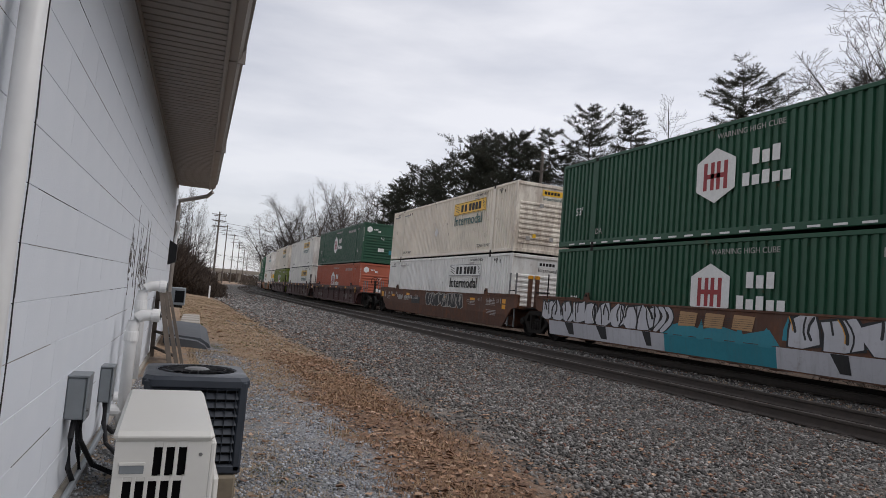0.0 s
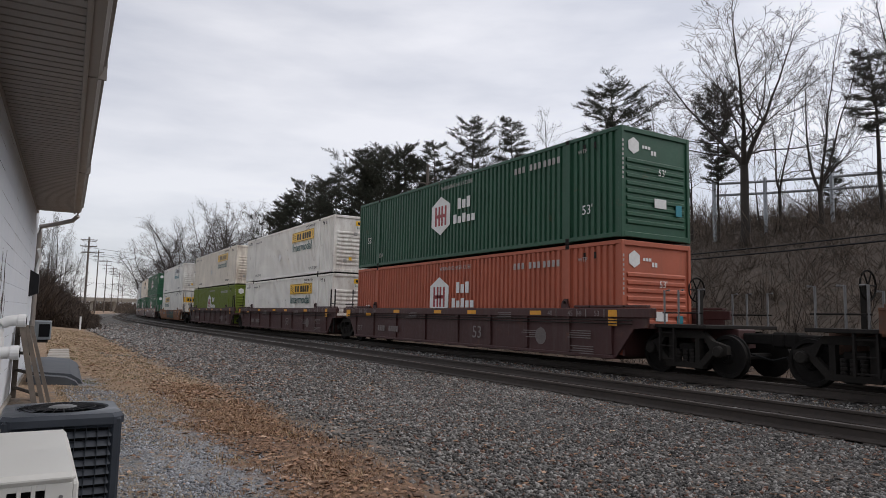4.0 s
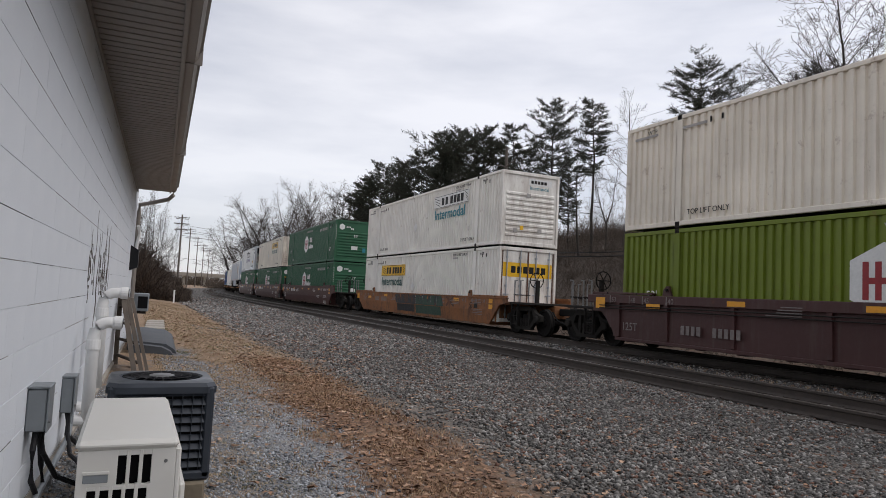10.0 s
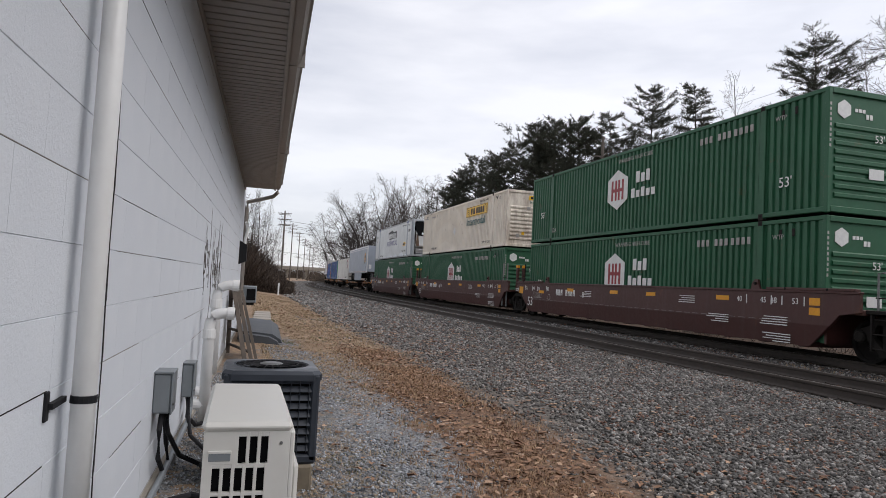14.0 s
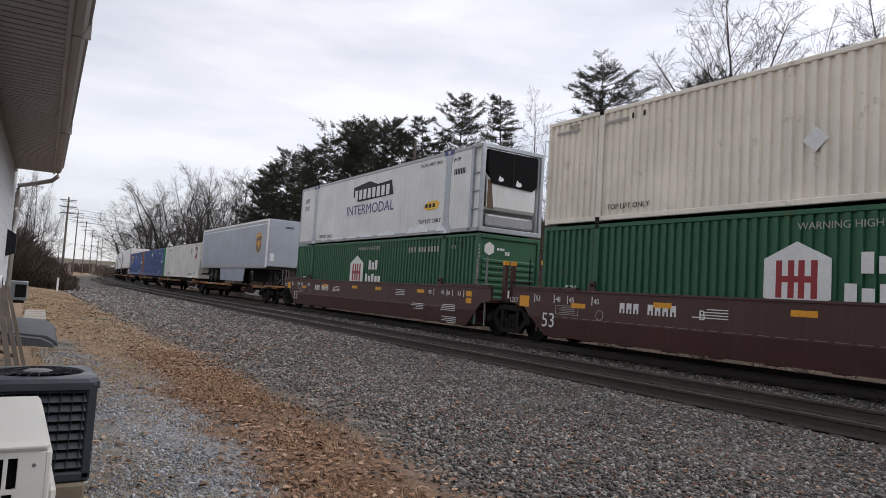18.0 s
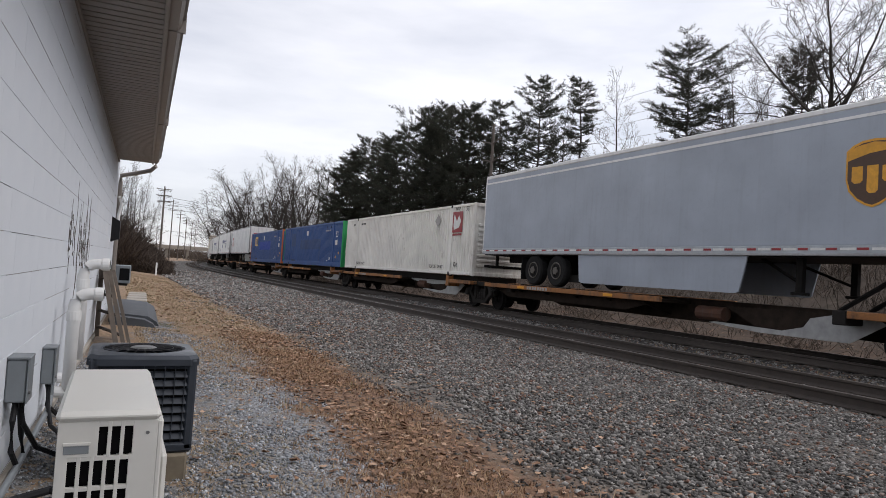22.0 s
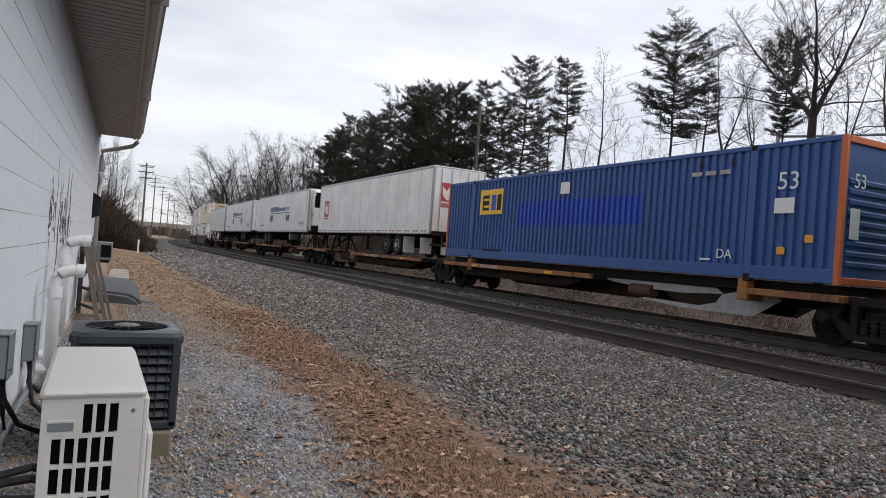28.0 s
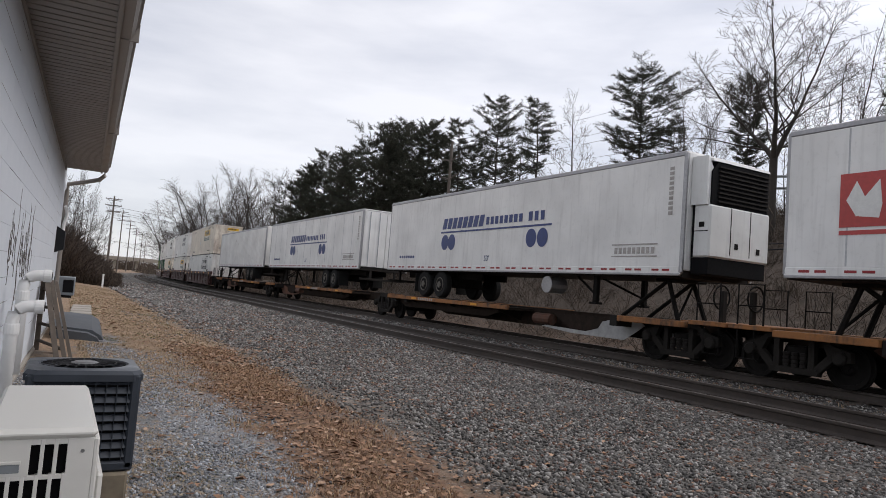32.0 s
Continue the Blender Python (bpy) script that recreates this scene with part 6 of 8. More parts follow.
blades("brown_weeds", "flattened brown weeds along the path", 30000, (1.1, 3.1), (2.2, 12.5), (.012, .065), WEED, 10, lean=2.2, where=lambda x, y, r: r.uniform(size=len(x)) < np.exp(-((x - 2.05 - .05 * y + .25 - .1 * np.sin(y * 1.4)) / .5) ** 2) * np.clip(1.9 * patchy(x * .8, y * .8) - .62, .04, 1))
blades("dead_grass", "short tan dead grass", 32000, (.35, 3.1), (7.6, 44), (.014, .045), STRAW, 11, lean=1.9, where=lambda x, y, r: (r.uniform(size=len(x)) < (.08 + .85 * patchy(x * .7, y * .5)) * np.clip((3.2 - x) / .9, .1, 1) * np.clip((y - 7) / 3, .1, 1)) & ~((x < .95) & (y > 12) & (y < 19)))
blades("dead_grass", "thin dead grass by the machines", 9000, (.4, 1.5), (2.2, 9.5), (.01, .035), STRAW, 12, lean=2.4, where=lambda x, y, r: r.uniform(size=len(x)) < np.clip(patchy(x * 1.3, y * .9) - .35, 0, 1))
blades("green_moss", "small patches of green moss and grass in the weeds", 15000, (.6, 2.6), (2.4, 26), (.008, .028), MOSS, 14, lean=1.2, where=lambda x, y, r: np.sin(x * 4.1 + 1.2) * np.sin(y * 2.3 + .6) + .25 * np.sin(y * 9 + x * 7) > .62)
blades("track_weeds", "low green weeds between the tracks", 500, (10.6, 12.2), (0, 14), (.03, .09), STRAW, 13)


# ---- the white block building and what stands at its wall ----
WA = 1.945
HOUSE = Matrix.Translation((-.577 * math.cos(radians(WA)), .577 * math.sin(radians(WA)), 0)) @ pose(0, 0, 0, 0, 0, -WA)


def block_paint():
    n = Nodes("white_painted_block")
    f = n.noise(60, 4, .7)
    g = n.noise(1.3, 4)
    col = n.mix(n.ramp(g, .35, .7), (.615, .648, .69), (.675, .702, .738))
    col = n.mix(n.ramp(n.noise((5, 5, .6), 5), .58, .8, 0, .5), col, (.55, .52, .47))
    col = n.mix(n.ramp(n.noise(22, 5, .8), .66, .76, 0, .7), col, (.42, .38, .33))
    n.bump(f, .45, .006)
    return n.out(col, .7)


BLOCK = block_paint()
JOINT = plain("dirty_joint", (.3, .28, .26), .9, 0, .4, 20)
VINE = plain("dry_vine_stem", (.11, .095, .085), .8, 0, .3, 20)
CRACK = plain("black_joint_sealant", (.03, .028, .027), .8)
SOFFIT = plain("taupe_vinyl_soffit", (.23, .205, .184), .5, 0, .08, 4)
GUTTER = plain("taupe_gutter_metal", (.25, .22, .194), .45, .1, .12, 3)
PVC = plain("white_plastic_pipe", (.74, .74, .73), .4, 0, .08, 5)
GREYBOX = plain("grey_enamel_box", (.2, .22, .235), .45, .1, .12, 10)
CABLE = plain("black_rubber_cable", (.02, .02, .022), .55)
CREAMSHELL = plain("cream_white_enamel", (.6, .59, .555), .4, 0, .08, 5)
DARKSHELL = plain("dark_grey_blue_enamel", (.03, .037, .049), .4, .1, .15, 6)
# near black that puts the shade inside slots and openings into the colour
HOLE = plain("black_void_shade", (.008, .008, .009), .9)
CONCRETE = plain("pale_concrete", (.32, .29, .25), .9, 0, .2, 12)
OLDWOOD = plain("grey_weathered_wood", (.1, .08, .064), .85, 0, .35, 7)
PADSTONE = plain("stained_tan_block", (.17, .14, .1), .9, 0, .35, 9)
TARP = plain("dusty_grey_cover", (.06, .066, .075), .7, 0, .3, 3)


def build_house():
    w = thing("wall_trackside", "white painted concrete block wall", "wall", "", HOUSE, "structure")
    part("core", Geo().box((-.2, -4, -.3), (-.0035, 15.2, 3.3)), BLOCK, w)
    rng = random.Random(2)
    shapes = {}
    rest = Geo()
    for k in range(-1, 16):
        for i in range(-10, 38):
            y0 = i * .4064 + (.2032 if k % 2 else 0)
            y1 = min(y0 + .4064, 15.2)
            if y1 <= y0 + .02:
                continue
            z0 = .052 + k * .2032
            j = .0003 * rng.uniform(-1, 1)
            if 1.2 < y0 < 8.6:
                key = round(y1 - y0, 3)
                if key not in shapes:
                    shapes[key] = Geo().add([(-.004, .0, .0), (0, .0, .0022), (0, .0, .201), (-.004, .0, .2032), (-.004, key, .0), (0, key, .0022), (0, key, .201), (-.004, key, .2032)],
                                            [(1, 5, 6, 2), (0, 4, 5, 1), (2, 6, 7, 3), (0, 1, 2, 3), (4, 7, 6, 5)]).mesh("block", BLOCK)
                part("block", shapes[key], BLOCK, w, m=pose(j, y0, z0))
            else:
                rest.add([(-.004, y0, z0), (j, y0, z0 + .0022), (j, y0, z0 + .201), (-.004, y0, z0 + .2032), (-.004, y1, z0), (j, y1, z0 + .0022), (j, y1, z0 + .201), (-.004, y1, z0 + .2032)], [(1, 5, 6, 2), (0, 4, 5, 1), (2, 6, 7, 3), (0, 1, 2, 3), (4, 7, 6, 5)])
    tagged(part("far_blocks", rest, BLOCK, w), kind="stuff")
    # dark cracked stretches of the joints
    for k in range(0, 15):
        z = .052 + k * .2032
        y = 1.3
        while y < 14.5:
            l = rng.uniform(.2, 1.3)
            if rng.random() < .62:
                part("joint_crack", Geo().box((-.004, y, z - .001), (.0009, y + l, z + .001)), CRACK if rng.random() < .22 else JOINT, w)
            y += l + rng.uniform(.05, .7)
    for k in range(15):
        z = .1 + k * .2032
        a, b = (2.6 + (1.2 - q) * .03 + .01 + .008 * math.sin(q * 9) for q in (z - .03, z + .18))
        part("control_joint", Geo().plate([(a - .006, z - .03), (a + .006 + .003 * (k % 3), z - .03), (b + .005, z + .18), (b - .005, z + .18)], 0, -.004, .0026), CRACK, w, "black cracked control joint")
    part("footing", Geo().box((-.1, -4, -.3), (.035, 15.2, .045), .01), CONCRETE, w)
    for nm, a, b in (("wall_end", (-7.0, 15.0, -.3), (-.2, 15.2, 3.3)), ("wall_back", (-7.2, -4, -.3), (-7.0, 15.2, 3.3)), ("wall_side", (-7.0, -4.2, -.3), (-.2, -4.0, 3.3))):
        o = thing(nm, "plain white block wall", "wall", "", HOUSE, "structure")
        part("wall_face", Geo().box(a, b), BLOCK, o)
    o = thing("roof", "low roof with a taupe soffit and gutter", "roof", "", HOUSE, "structure")
    g = Geo()
    n = 150
    for i in range(n):
        y = -4.2 + i * 18.4 / n
        p = 18.4 / n
        g.add([(-.02, y, 2.985), (.62, y, 2.985), (-.02, y + p * .8, 2.985), (.62, y + p * .8, 2.985), (-.02, y + p * .86, 2.999), (.62, y + p * .86, 2.999), (-.02, y + p * .97, 2.999), (.62, y + p * .97, 2.999), (-.02, y + p, 2.985), (.62, y + p, 2.985)], [(0, 1, 3, 2), (2, 3, 5, 4), (4, 5, 7, 6), (6, 7, 9, 8)])
    part("soffit", g, SOFFIT, o, "ribbed taupe soffit")
    part("soffit_backing", Geo().box((-.2, -4.2, 3.0), (.62, 14.2, 3.02)), SOFFIT, o)
    part("wall_trim", Geo().box((.0, -4.2, 2.955), (.025, 14.4, 2.984), .004), GUTTER, o)
    part("fascia", Geo().box((.585, -4.2, 2.96), (.62, 14.2, 3.16), .004), GUTTER, o)
    part("gutter", Geo().plate([(.62, 2.99), (.69, 2.99), (.715, 3.03), (.72, 3.08), (.745, 3.1), (.745, 3.12), (.62, 3.12)], 1, -4.2, 14.2), GUTTER, o, "taupe metal gutter")
    for y in (1.5, 5.7, 9.9):
        part("gutter_joint", Geo().box((.6, y, 2.982), (.75, y + .02, 3.125)), SOFFIT, o)
    part("roof_slope", Geo().plate([(.74, 3.13), (.74, 3.16), (-3.6, 4.1), (-7.6, 3.2), (-7.6, 3.1), (-3.6, 4.0)], 1, -4.3, 14.25), GUTTER, o)
    part("gable_fill", Geo().plate([(-.2, 3.0), (-7.2, 3.0), (-3.6, 3.98)], 1, 15.0, 15.2), BLOCK, o)
    d = thing("downspout", "taupe downspout bending back to the wall corner", "drain pipe", "", HOUSE)
    part("elbow", Geo().tube([(.66, 14.1, 3.0), (.66, 14.12, 2.92), (.58, 14.2, 2.84), (.3, 14.5, 2.78), (.06, 14.75, 2.74), (.05, 14.78, 2.6)], .04, 10), GUTTER, d)
    part("pipe", Geo().tube([(.05, 14.78, 2.62), (.05, 14.78, .05)], .04, 10), GUTTER, d)
    # white plastic drain pipe with a black strap
    p = thing("drain_pipe", "round white plastic downpipe strapped to the wall", "drain pipe", "", HOUSE)
    part("pipe", Geo().tube([(.065, 2.13, 3.0), (.065, 2.13, 1.5), (.065, 2.13, -.05)], .034, 18), PVC, p, smooth=True)
    s = part("strap", Geo().lathe([(.0365, 0), (.0365, .02), (.034, .022)], 18, pose(.065, 2.13, .815)), CABLE, p, "black strap")
    part("strap_plate", Geo().box((.0, 1.985, .785), (.008, 2.015, .865), .002), CABLE, s)
    part("strap_arm", Geo().box((.006, 2.0, .817), (.02, 2.13, .833)), CABLE, s)
    for z in (2.2,):
        part("pipe_collar", Geo().lathe([(.036, 0), (.038, .01), (.038, .09), (.036, .1)], 18, pose(.065, 2.13, z)), PVC, p)
    # vent pipes with elbows
    for y, z, l in ((5.75, .84, -.02), (6.35, 1.06, .3)):
        v = thing("vent_pipe", "white plastic vent pipe with an elbow", "pipe", "vent pipes on the wall", HOUSE)
        pts = [(.13, y, l), (.13, y, z - .06)] + [(.13 + .1 * (1 - math.cos(a)), y, z - .06 + .1 * math.sin(a)) for a in (.4, .8, 1.2, 1.57)] + [(.29, y, z + .04)]
        part("pipe", Geo().tube(pts, .044, 16), PVC, v, smooth=True)
        part("pipe_collar", Geo().lathe([(.05, 0), (.052, .01), (.052, .07), (.05, .08)], 16, pose(.13, y, z - .17)), PVC, v)
        part("pipe_collar", Geo().lathe([(.05, 0), (.052, .01), (.052, .05), (.05, .06)], 16, pose(.26, y, z + .04, 0, 90, 0)), PVC, v)
        # flat black disc: the shade inside the pipe is painted on its closed end
        part("pipe_mouth", Geo().lathe([(.036, 0), (.036, .003)], 14, pose(.322, y, z + .04, 0, 90, 0)), HOLE, v)
        part("wall_stub", Geo().tube([(.0, y + .02, .14), (.13, y, .14)], .044, 12), PVC, v)
    # grey boxes with cables
    for y0, y1, d, z0, z1 in ((3.9, 4.06, .092, .43, .645), (5.24, 5.4, .078, .285, .525)):
        b = thing("electrical_box", "grey enamel electrical box with black cables", "electrical box", "electrical boxes on the wall", HOUSE)
        part("box", Geo().box((0, y0, z0), (d, y1, z1), .008), GREYBOX, b)
        part("lid", Geo().box((d, y0 - .005, z0 - .005), (d + .008, y1 + .005, z1 + .008), .003), GREYBOX, b)
        part("hood", Geo().box((-.0, y0 - .006, z1), (d + .01, y1 + .006, z1 + .012), .003), GREYBOX, b)
        part("latch", Geo().lathe([(.008, 0), (.008, .012)], 8, pose(d + .006, y0 + .02, z0 + .05, 0, 90, 0)), PIPEGREY, b)
        if y0 < 4.5:
            part("cable", Geo().tube([(.045, 3.96, .43), (.045, 3.91, .34), (.045, 3.94, .18), (.055, 4.12, .05), (.06, 4.28, .06), (.05, 4.2, .2), (.05, 4.07, .38), (.05, 4.03, .43)], .014, 8), CABLE, b)
            part("cable", Geo().tube([(.07, 4.0, .43), (.075, 4.03, .3), (.12, 4.25, .12), (.24, 4.3, .05), (.38, 3.7, .04), (.46, 2.5, .05)], .014, 8), CABLE, b)
        else:
            part("cable", Geo().tube([(.04, 5.31, .285), (.045, 5.36, .12), (.09, 5.55, .02), (.22, 5.8, .01)], .016, 8), CABLE, b)
            part("cable", Geo().tube([(.05, 5.29, .285), (.06, 5.25, .15), (.1, 5.1, .04), (.25, 4.7, .02)], .014, 8), CABLE, b)
    for pts in ([(.03, 3.1, .12), (.07, 3.34, .07), (.12, 3.6, .05), (.25, 3.71, .05), (.4, 3.6, .05)], [(.03, 3.2, .1), (.07, 3.37, .06), (.16, 3.49, .055), (.27, 3.53, .055), (.42, 3.4, .05)], [(.03, 3.1, .05), (.09, 3.28, .045), (.19, 3.29, .05), (.3, 3.27, .05), (.46, 3.1, .05)]):
        o = thing("power_cable", "thick black cable lying from the wall to the machine", "cable", "cables on the ground", HOUSE)
        part("sheath", Geo().tube(pts, .02, 8), CABLE, o)
    o = thing("conduit", "grey conduit along the foot of the wall", "conduit", "", HOUSE)
    part("pipe", Geo().tube([(.06, 2.6, .06), (.06, 4.0, .065), (.055, 5.3, .1), (.05, 5.48, .16), (.05, 5.5, .3)], .018, 8), GREYBOX, o)
    for y in (3.0, 4.4):
        part("clip", Geo().box((.03, y, .03), (.085, y + .02, .09), .004), PIPEGREY, o)
    # thin wires and stems on the wall
    rng = random.Random(6)
    o = thing("wall_wires", "tangle of thin dead vine stems on the wall", "vine", "", HOUSE)
    for k in range(16):
        y, z = rng.uniform(6.0, 8.9), rng.uniform(.5, 1.2)
        top = z + rng.uniform(.4, .9)
        pts = [(.008, y + .05 * math.sin(q * 1.9 + k) + .02 * rng.uniform(-1, 1), lerp(z, top, q / 6)) for q in range(7)]
        part("stem", Geo().tube(pts, .0028, 5, .0012), VINE, o)
    for k in range(10):
        y, z = rng.uniform(6.2, 7.8), rng.uniform(1.0, 1.4)
        pts = [(.01, y + .07 * math.cos(q), z + .13 * math.sin(q)) for q in np.linspace(0, 5.5, 9)]
        part("loop", Geo().tube(pts, .0026, 5), VINE, o)
    # black lamp box and window cooler near the far corner
    o = thing("wall_lamp", "flat black lamp housing on the wall", "lamp", "", HOUSE)
    part("housing", Geo().plate([(0, 1.4), (.14, 1.46), (.14, 1.78), (0, 1.86)], 1, 13.6, 13.95), CABLE, o)
    o = thing("window_cooler", "grey window air conditioner on a bracket", "air conditioner", "", HOUSE)
    part("shell", Geo().box((.0, 14.85, .6), (.36, 15.3, .96), .015), GREYBOX, o)
    part("side_grille", Geo().box((.16, 14.842, .66), (.34, 14.852, .9)), HOLE, o)
    part("bracket", Geo().box((.0, 14.9, .55), (.32, 14.95, .6)), STEEL, o)
    o = thing("meter_pipe", "white service pipe at the wall corner", "pipe", "", HOUSE)
    part("pipe", Geo().tube([(.06, 14.6, 2.3), (.1, 14.7, 2.15), (.06, 14.72, 1.95), (.06, 14.72, 1.8)], .03, 8), PVC, o)
    # leaning wooden ladder
    o = thing("wooden_ladder", "grey weathered wooden ladder leaning on the wall", "ladder", "", HOUSE)
    def board(name, a, b, w, d):
        a, b = Vector(a), Vector(b)
        q = [Vector(v) for v in ((-w, -d, 0), (w, -d, 0), (w, d, 0), (-w, d, 0))]
        part(name, Geo().add([a + v for v in q] + [b + v for v in q], [(0, 1, 2, 3), (4, 5, 6, 7), (0, 1, 5, 4), (1, 2, 6, 5), (2, 3, 7, 6), (3, 0, 4, 7)]), OLDWOOD, o)
    board("rail", (.05, 10.7, .0), (.04, 10.8, .95), .03, .05)
    board("rail", (.3, 10.3, .0), (.09, 10.7, .97), .028, .05)
    board("rail", (.44, 9.4, -.01), (.14, 10.6, .97), .025, .045)
    board("loose_board", (.36, 9.2, -.01), (.1, 10.5, .93), .03, .02)
    board("loose_board", (.5, 9.6, -.01), (.2, 10.6, .96), .02, .05)
    for k in range(4):
        t = .15 + k * .24
        part("rung", Geo().tube([Vector((.05, 10.7, 0)).lerp(Vector((.04, 10.8, .95)), t), Vector((.44, 9.4, 0)).lerp(Vector((.14, 10.6, .97)), t)], .022, 6), OLDWOOD, o)
    # low covered hatch with stepping blocks
    o = thing("ground_hatch", "low hatch under a dusty grey cover", "hatch", "", HOUSE)
    part("cover", Geo().plate([(.12, .05), (.9, .0), (.86, .07), (.72, .16), (.3, .2), (.12, .2)], 1, 12.4, 16.2), TARP, o)
    part("cover_end", Geo().plate([(.15, .04), (.84, .0), (.8, .06), (.66, .13), (.3, .17), (.15, .17)], 1, 12.1, 12.42), TARP, o)
    for k in range(4):
        o = thing("stepping_block", "pale concrete stepping block", "block", "stepping blocks by the wall", HOUSE)
        part("block", Geo().box((.28, 16.6 + k * .95, .05), (.72, 17.3 + k * .95, .16), .015), CONCRETE, o)


def build_machines():
    # slim cream heat pump, its narrow side to the path
    h = thing("heat_pump", "cream enamel outdoor heat pump with black side slots", "air conditioner")
    x0, x1, y0, y1, zb, zt = -.088, .122, 1.745, 2.36, .02, .815
    # solid black filling, painted as the shade behind the slots
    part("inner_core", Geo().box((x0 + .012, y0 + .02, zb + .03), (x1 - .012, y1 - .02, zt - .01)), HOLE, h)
    # narrow side: uprights and bars that leave rows of slots
    f = part("side_panel", Geo().box((x0 + .001, y0 + .0008, .802), (x1 - .001, y0 + .0135, zt), .001), CREAMSHELL, h, "cream side panel with rows of slots")
    left = [x0 + .024 + .027 * k for k in range(5)]
    cuts = [x0] + [v for k in left for v in (k, k + .0185)] + [x1]
    for k in range(0, len(cuts), 2):
        part("slot_upright", Geo().box((cuts[k], y0, zb + .02), (cuts[k + 1], y0 + .014, .7355), .001), CREAMSHELL, f)
    for k in range(11):
        z = .7335 - k * .0685
        part("slot_bar", Geo().box((x0 + .001, y0 + .0008, z - .0095), (x1 - .001, y0 + .0135, z), .001), CREAMSHELL, f)
    cuts = [x0] + [v for k in left[2:] for v in (k + .006, k + .0245)] + [x1]
    for k in range(0, len(cuts), 2):
        part("slot_upright", Geo().box((cuts[k], y0, .733), (cuts[k + 1], y0 + .014, zt), .001), CREAMSHELL, f)
    g = part("grip_recess", Geo().box((x0 + .014, y0 - .002, .742), (x0 + .066, y0 + .004, .763), .001), GREYBOX, h, "recessed grip")
    part("grip_lip", Geo().box((x0 + .012, y0 - .004, .761), (x0 + .068, y0 + .002, .768), .001), CREAMSHELL, g)
    part("screw", Geo().lathe([(.005, 0), (.004, .003)], 8, pose(.1, y0 + .001, .785, 90, 0, 0)), PIPEGREY, h)
    part("top_cover", Geo().box((x0 - .006, y0 - .008, zt), (x1 + .006, y1 + .008, zt + .024), .01), CREAMSHELL, h, "cream top cover")
    part("front_panel", Geo().box((x1 - .002, y0, zb + .02), (x1 + .012, y1, zt), .004), CREAMSHELL, h)
    fr = part("fan_guard", Geo().box((x1 + .01, y0 + .05, .08), (x1 + .03, y1 - .04, .72), .012), CREAMSHELL, h, "raised cream fan guard")
    part("back_panel", Geo().box((x0, y0 + .016, zb + .02), (x0 + .01, y1, zt), .002), CREAMSHELL, h)
    part("end_panel", Geo().box((x0, y1 - .016, zb + .02), (x1, y1, zt), .002), CREAMSHELL, h)
    part("base_pan", Geo().box((x0, y0, zb), (x1, y1, zb + .03), .004), CREAMSHELL, h)
    for y in (y0 + .06, y1 - .1):
        part("foot", Geo().box((x0 - .02, y, -.03), (x1 + .02, y + .04, zb), .004), STEEL, h)
    # dark condenser on a pad
    c = thing("condenser_unit", "dark blue-grey square condenser with a round top fan", "air conditioner")
    x0, x1, y0, y1, zb, zt = -.085, .452, 3.94, 4.5, .145, .665
    # black block in place of the shaded inside behind the louvres
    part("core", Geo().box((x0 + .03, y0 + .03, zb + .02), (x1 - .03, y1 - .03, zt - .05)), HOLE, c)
    for a, b in ((x0, y0), (x1 - .05, y0), (x0, y1 - .05), (x1 - .05, y1 - .05)):
        part("corner_post", Geo().box((a, b, zb), (a + .05, b + .05, zt - .02), .012), DARKSHELL, c)
    part("base_pan", Geo().box((x0, y0, zb - .01), (x1, y1, zb + .045), .012), DARKSHELL, c)
    for s in range(4):
        for k in range(9):
            z = zb + .065 + k * .048
            if s == 0:
                g = Geo().plate([(y0 + .002, z), (y0 + .022, z + .03), (y0 + .03, z + .03), (y0 + .012, z)], 0, x0 + .045, x1 - .045)
            elif s == 1:
                g = Geo().plate([(x1 - .002, z), (x1 - .022, z + .03), (x1 - .03, z + .03), (x1 - .012, z)], 1, y0 + .045, y1 - .045)
            elif s == 2:
                g = Geo().plate([(x0 + .002, z), (x0 + .022, z + .03), (x0 + .03, z + .03), (x0 + .012, z)], 1, y0 + .045, y1 - .045)
            else:
                g = Geo().plate([(y1 - .002, z), (y1 - .022, z + .03), (y1 - .03, z + .03), (y1 - .012, z)], 0, x0 + .045, x1 - .045)
            part("louvre", g, DARKSHELL, c)
    for k in range(9):
        part("louvre_divider", Geo().box((x0 + .06 + k * .052, y0 + .0, zb + .05), (x0 + .0625 + k * .052, y0 + .02, zt - .05)), DARKSHELL, c)
    cx, cy = (x0 + x1) / 2, (y0 + y1) / 2
    ring = Geo()
    n = 32
    vs, fs = [], []
    for k in range(n):
        a = 6.2832 * (k + .5) / n
        ca, sa = math.cos(a), math.sin(a)
        m = max(abs(ca), abs(sa))
        hx, hy = (x1 - x0) / 2 + .012, (y1 - y0) / 2 + .012
        q = .88 + .12 * (1 - (m - .7071) / .2929) * 0 + .12
        ox, oy = ca / m * hx * q, sa / m * hy * q
        vs += [(cx + ox, cy + oy, zt - .055), (cx + ox, cy + oy, zt - .02), (cx + ox * .95, cy + oy * .95, zt), (cx + ca * .225, cy + sa * .225, zt + .006), (cx + ca * .205, cy + sa * .205, zt - .03)]
    for k in range(n):
        j = (k + 1) % n
        for q in range(4):
            fs.append((k * 5 + q, j * 5 + q, j * 5 + q + 1, k * 5 + q + 1))
    part("top_cover", Geo().add(vs, fs), DARKSHELL, c, "rounded dark top with a fan opening")
    # black disc paints the shade down in the fan opening
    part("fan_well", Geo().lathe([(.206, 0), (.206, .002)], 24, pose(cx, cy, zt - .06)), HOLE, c)
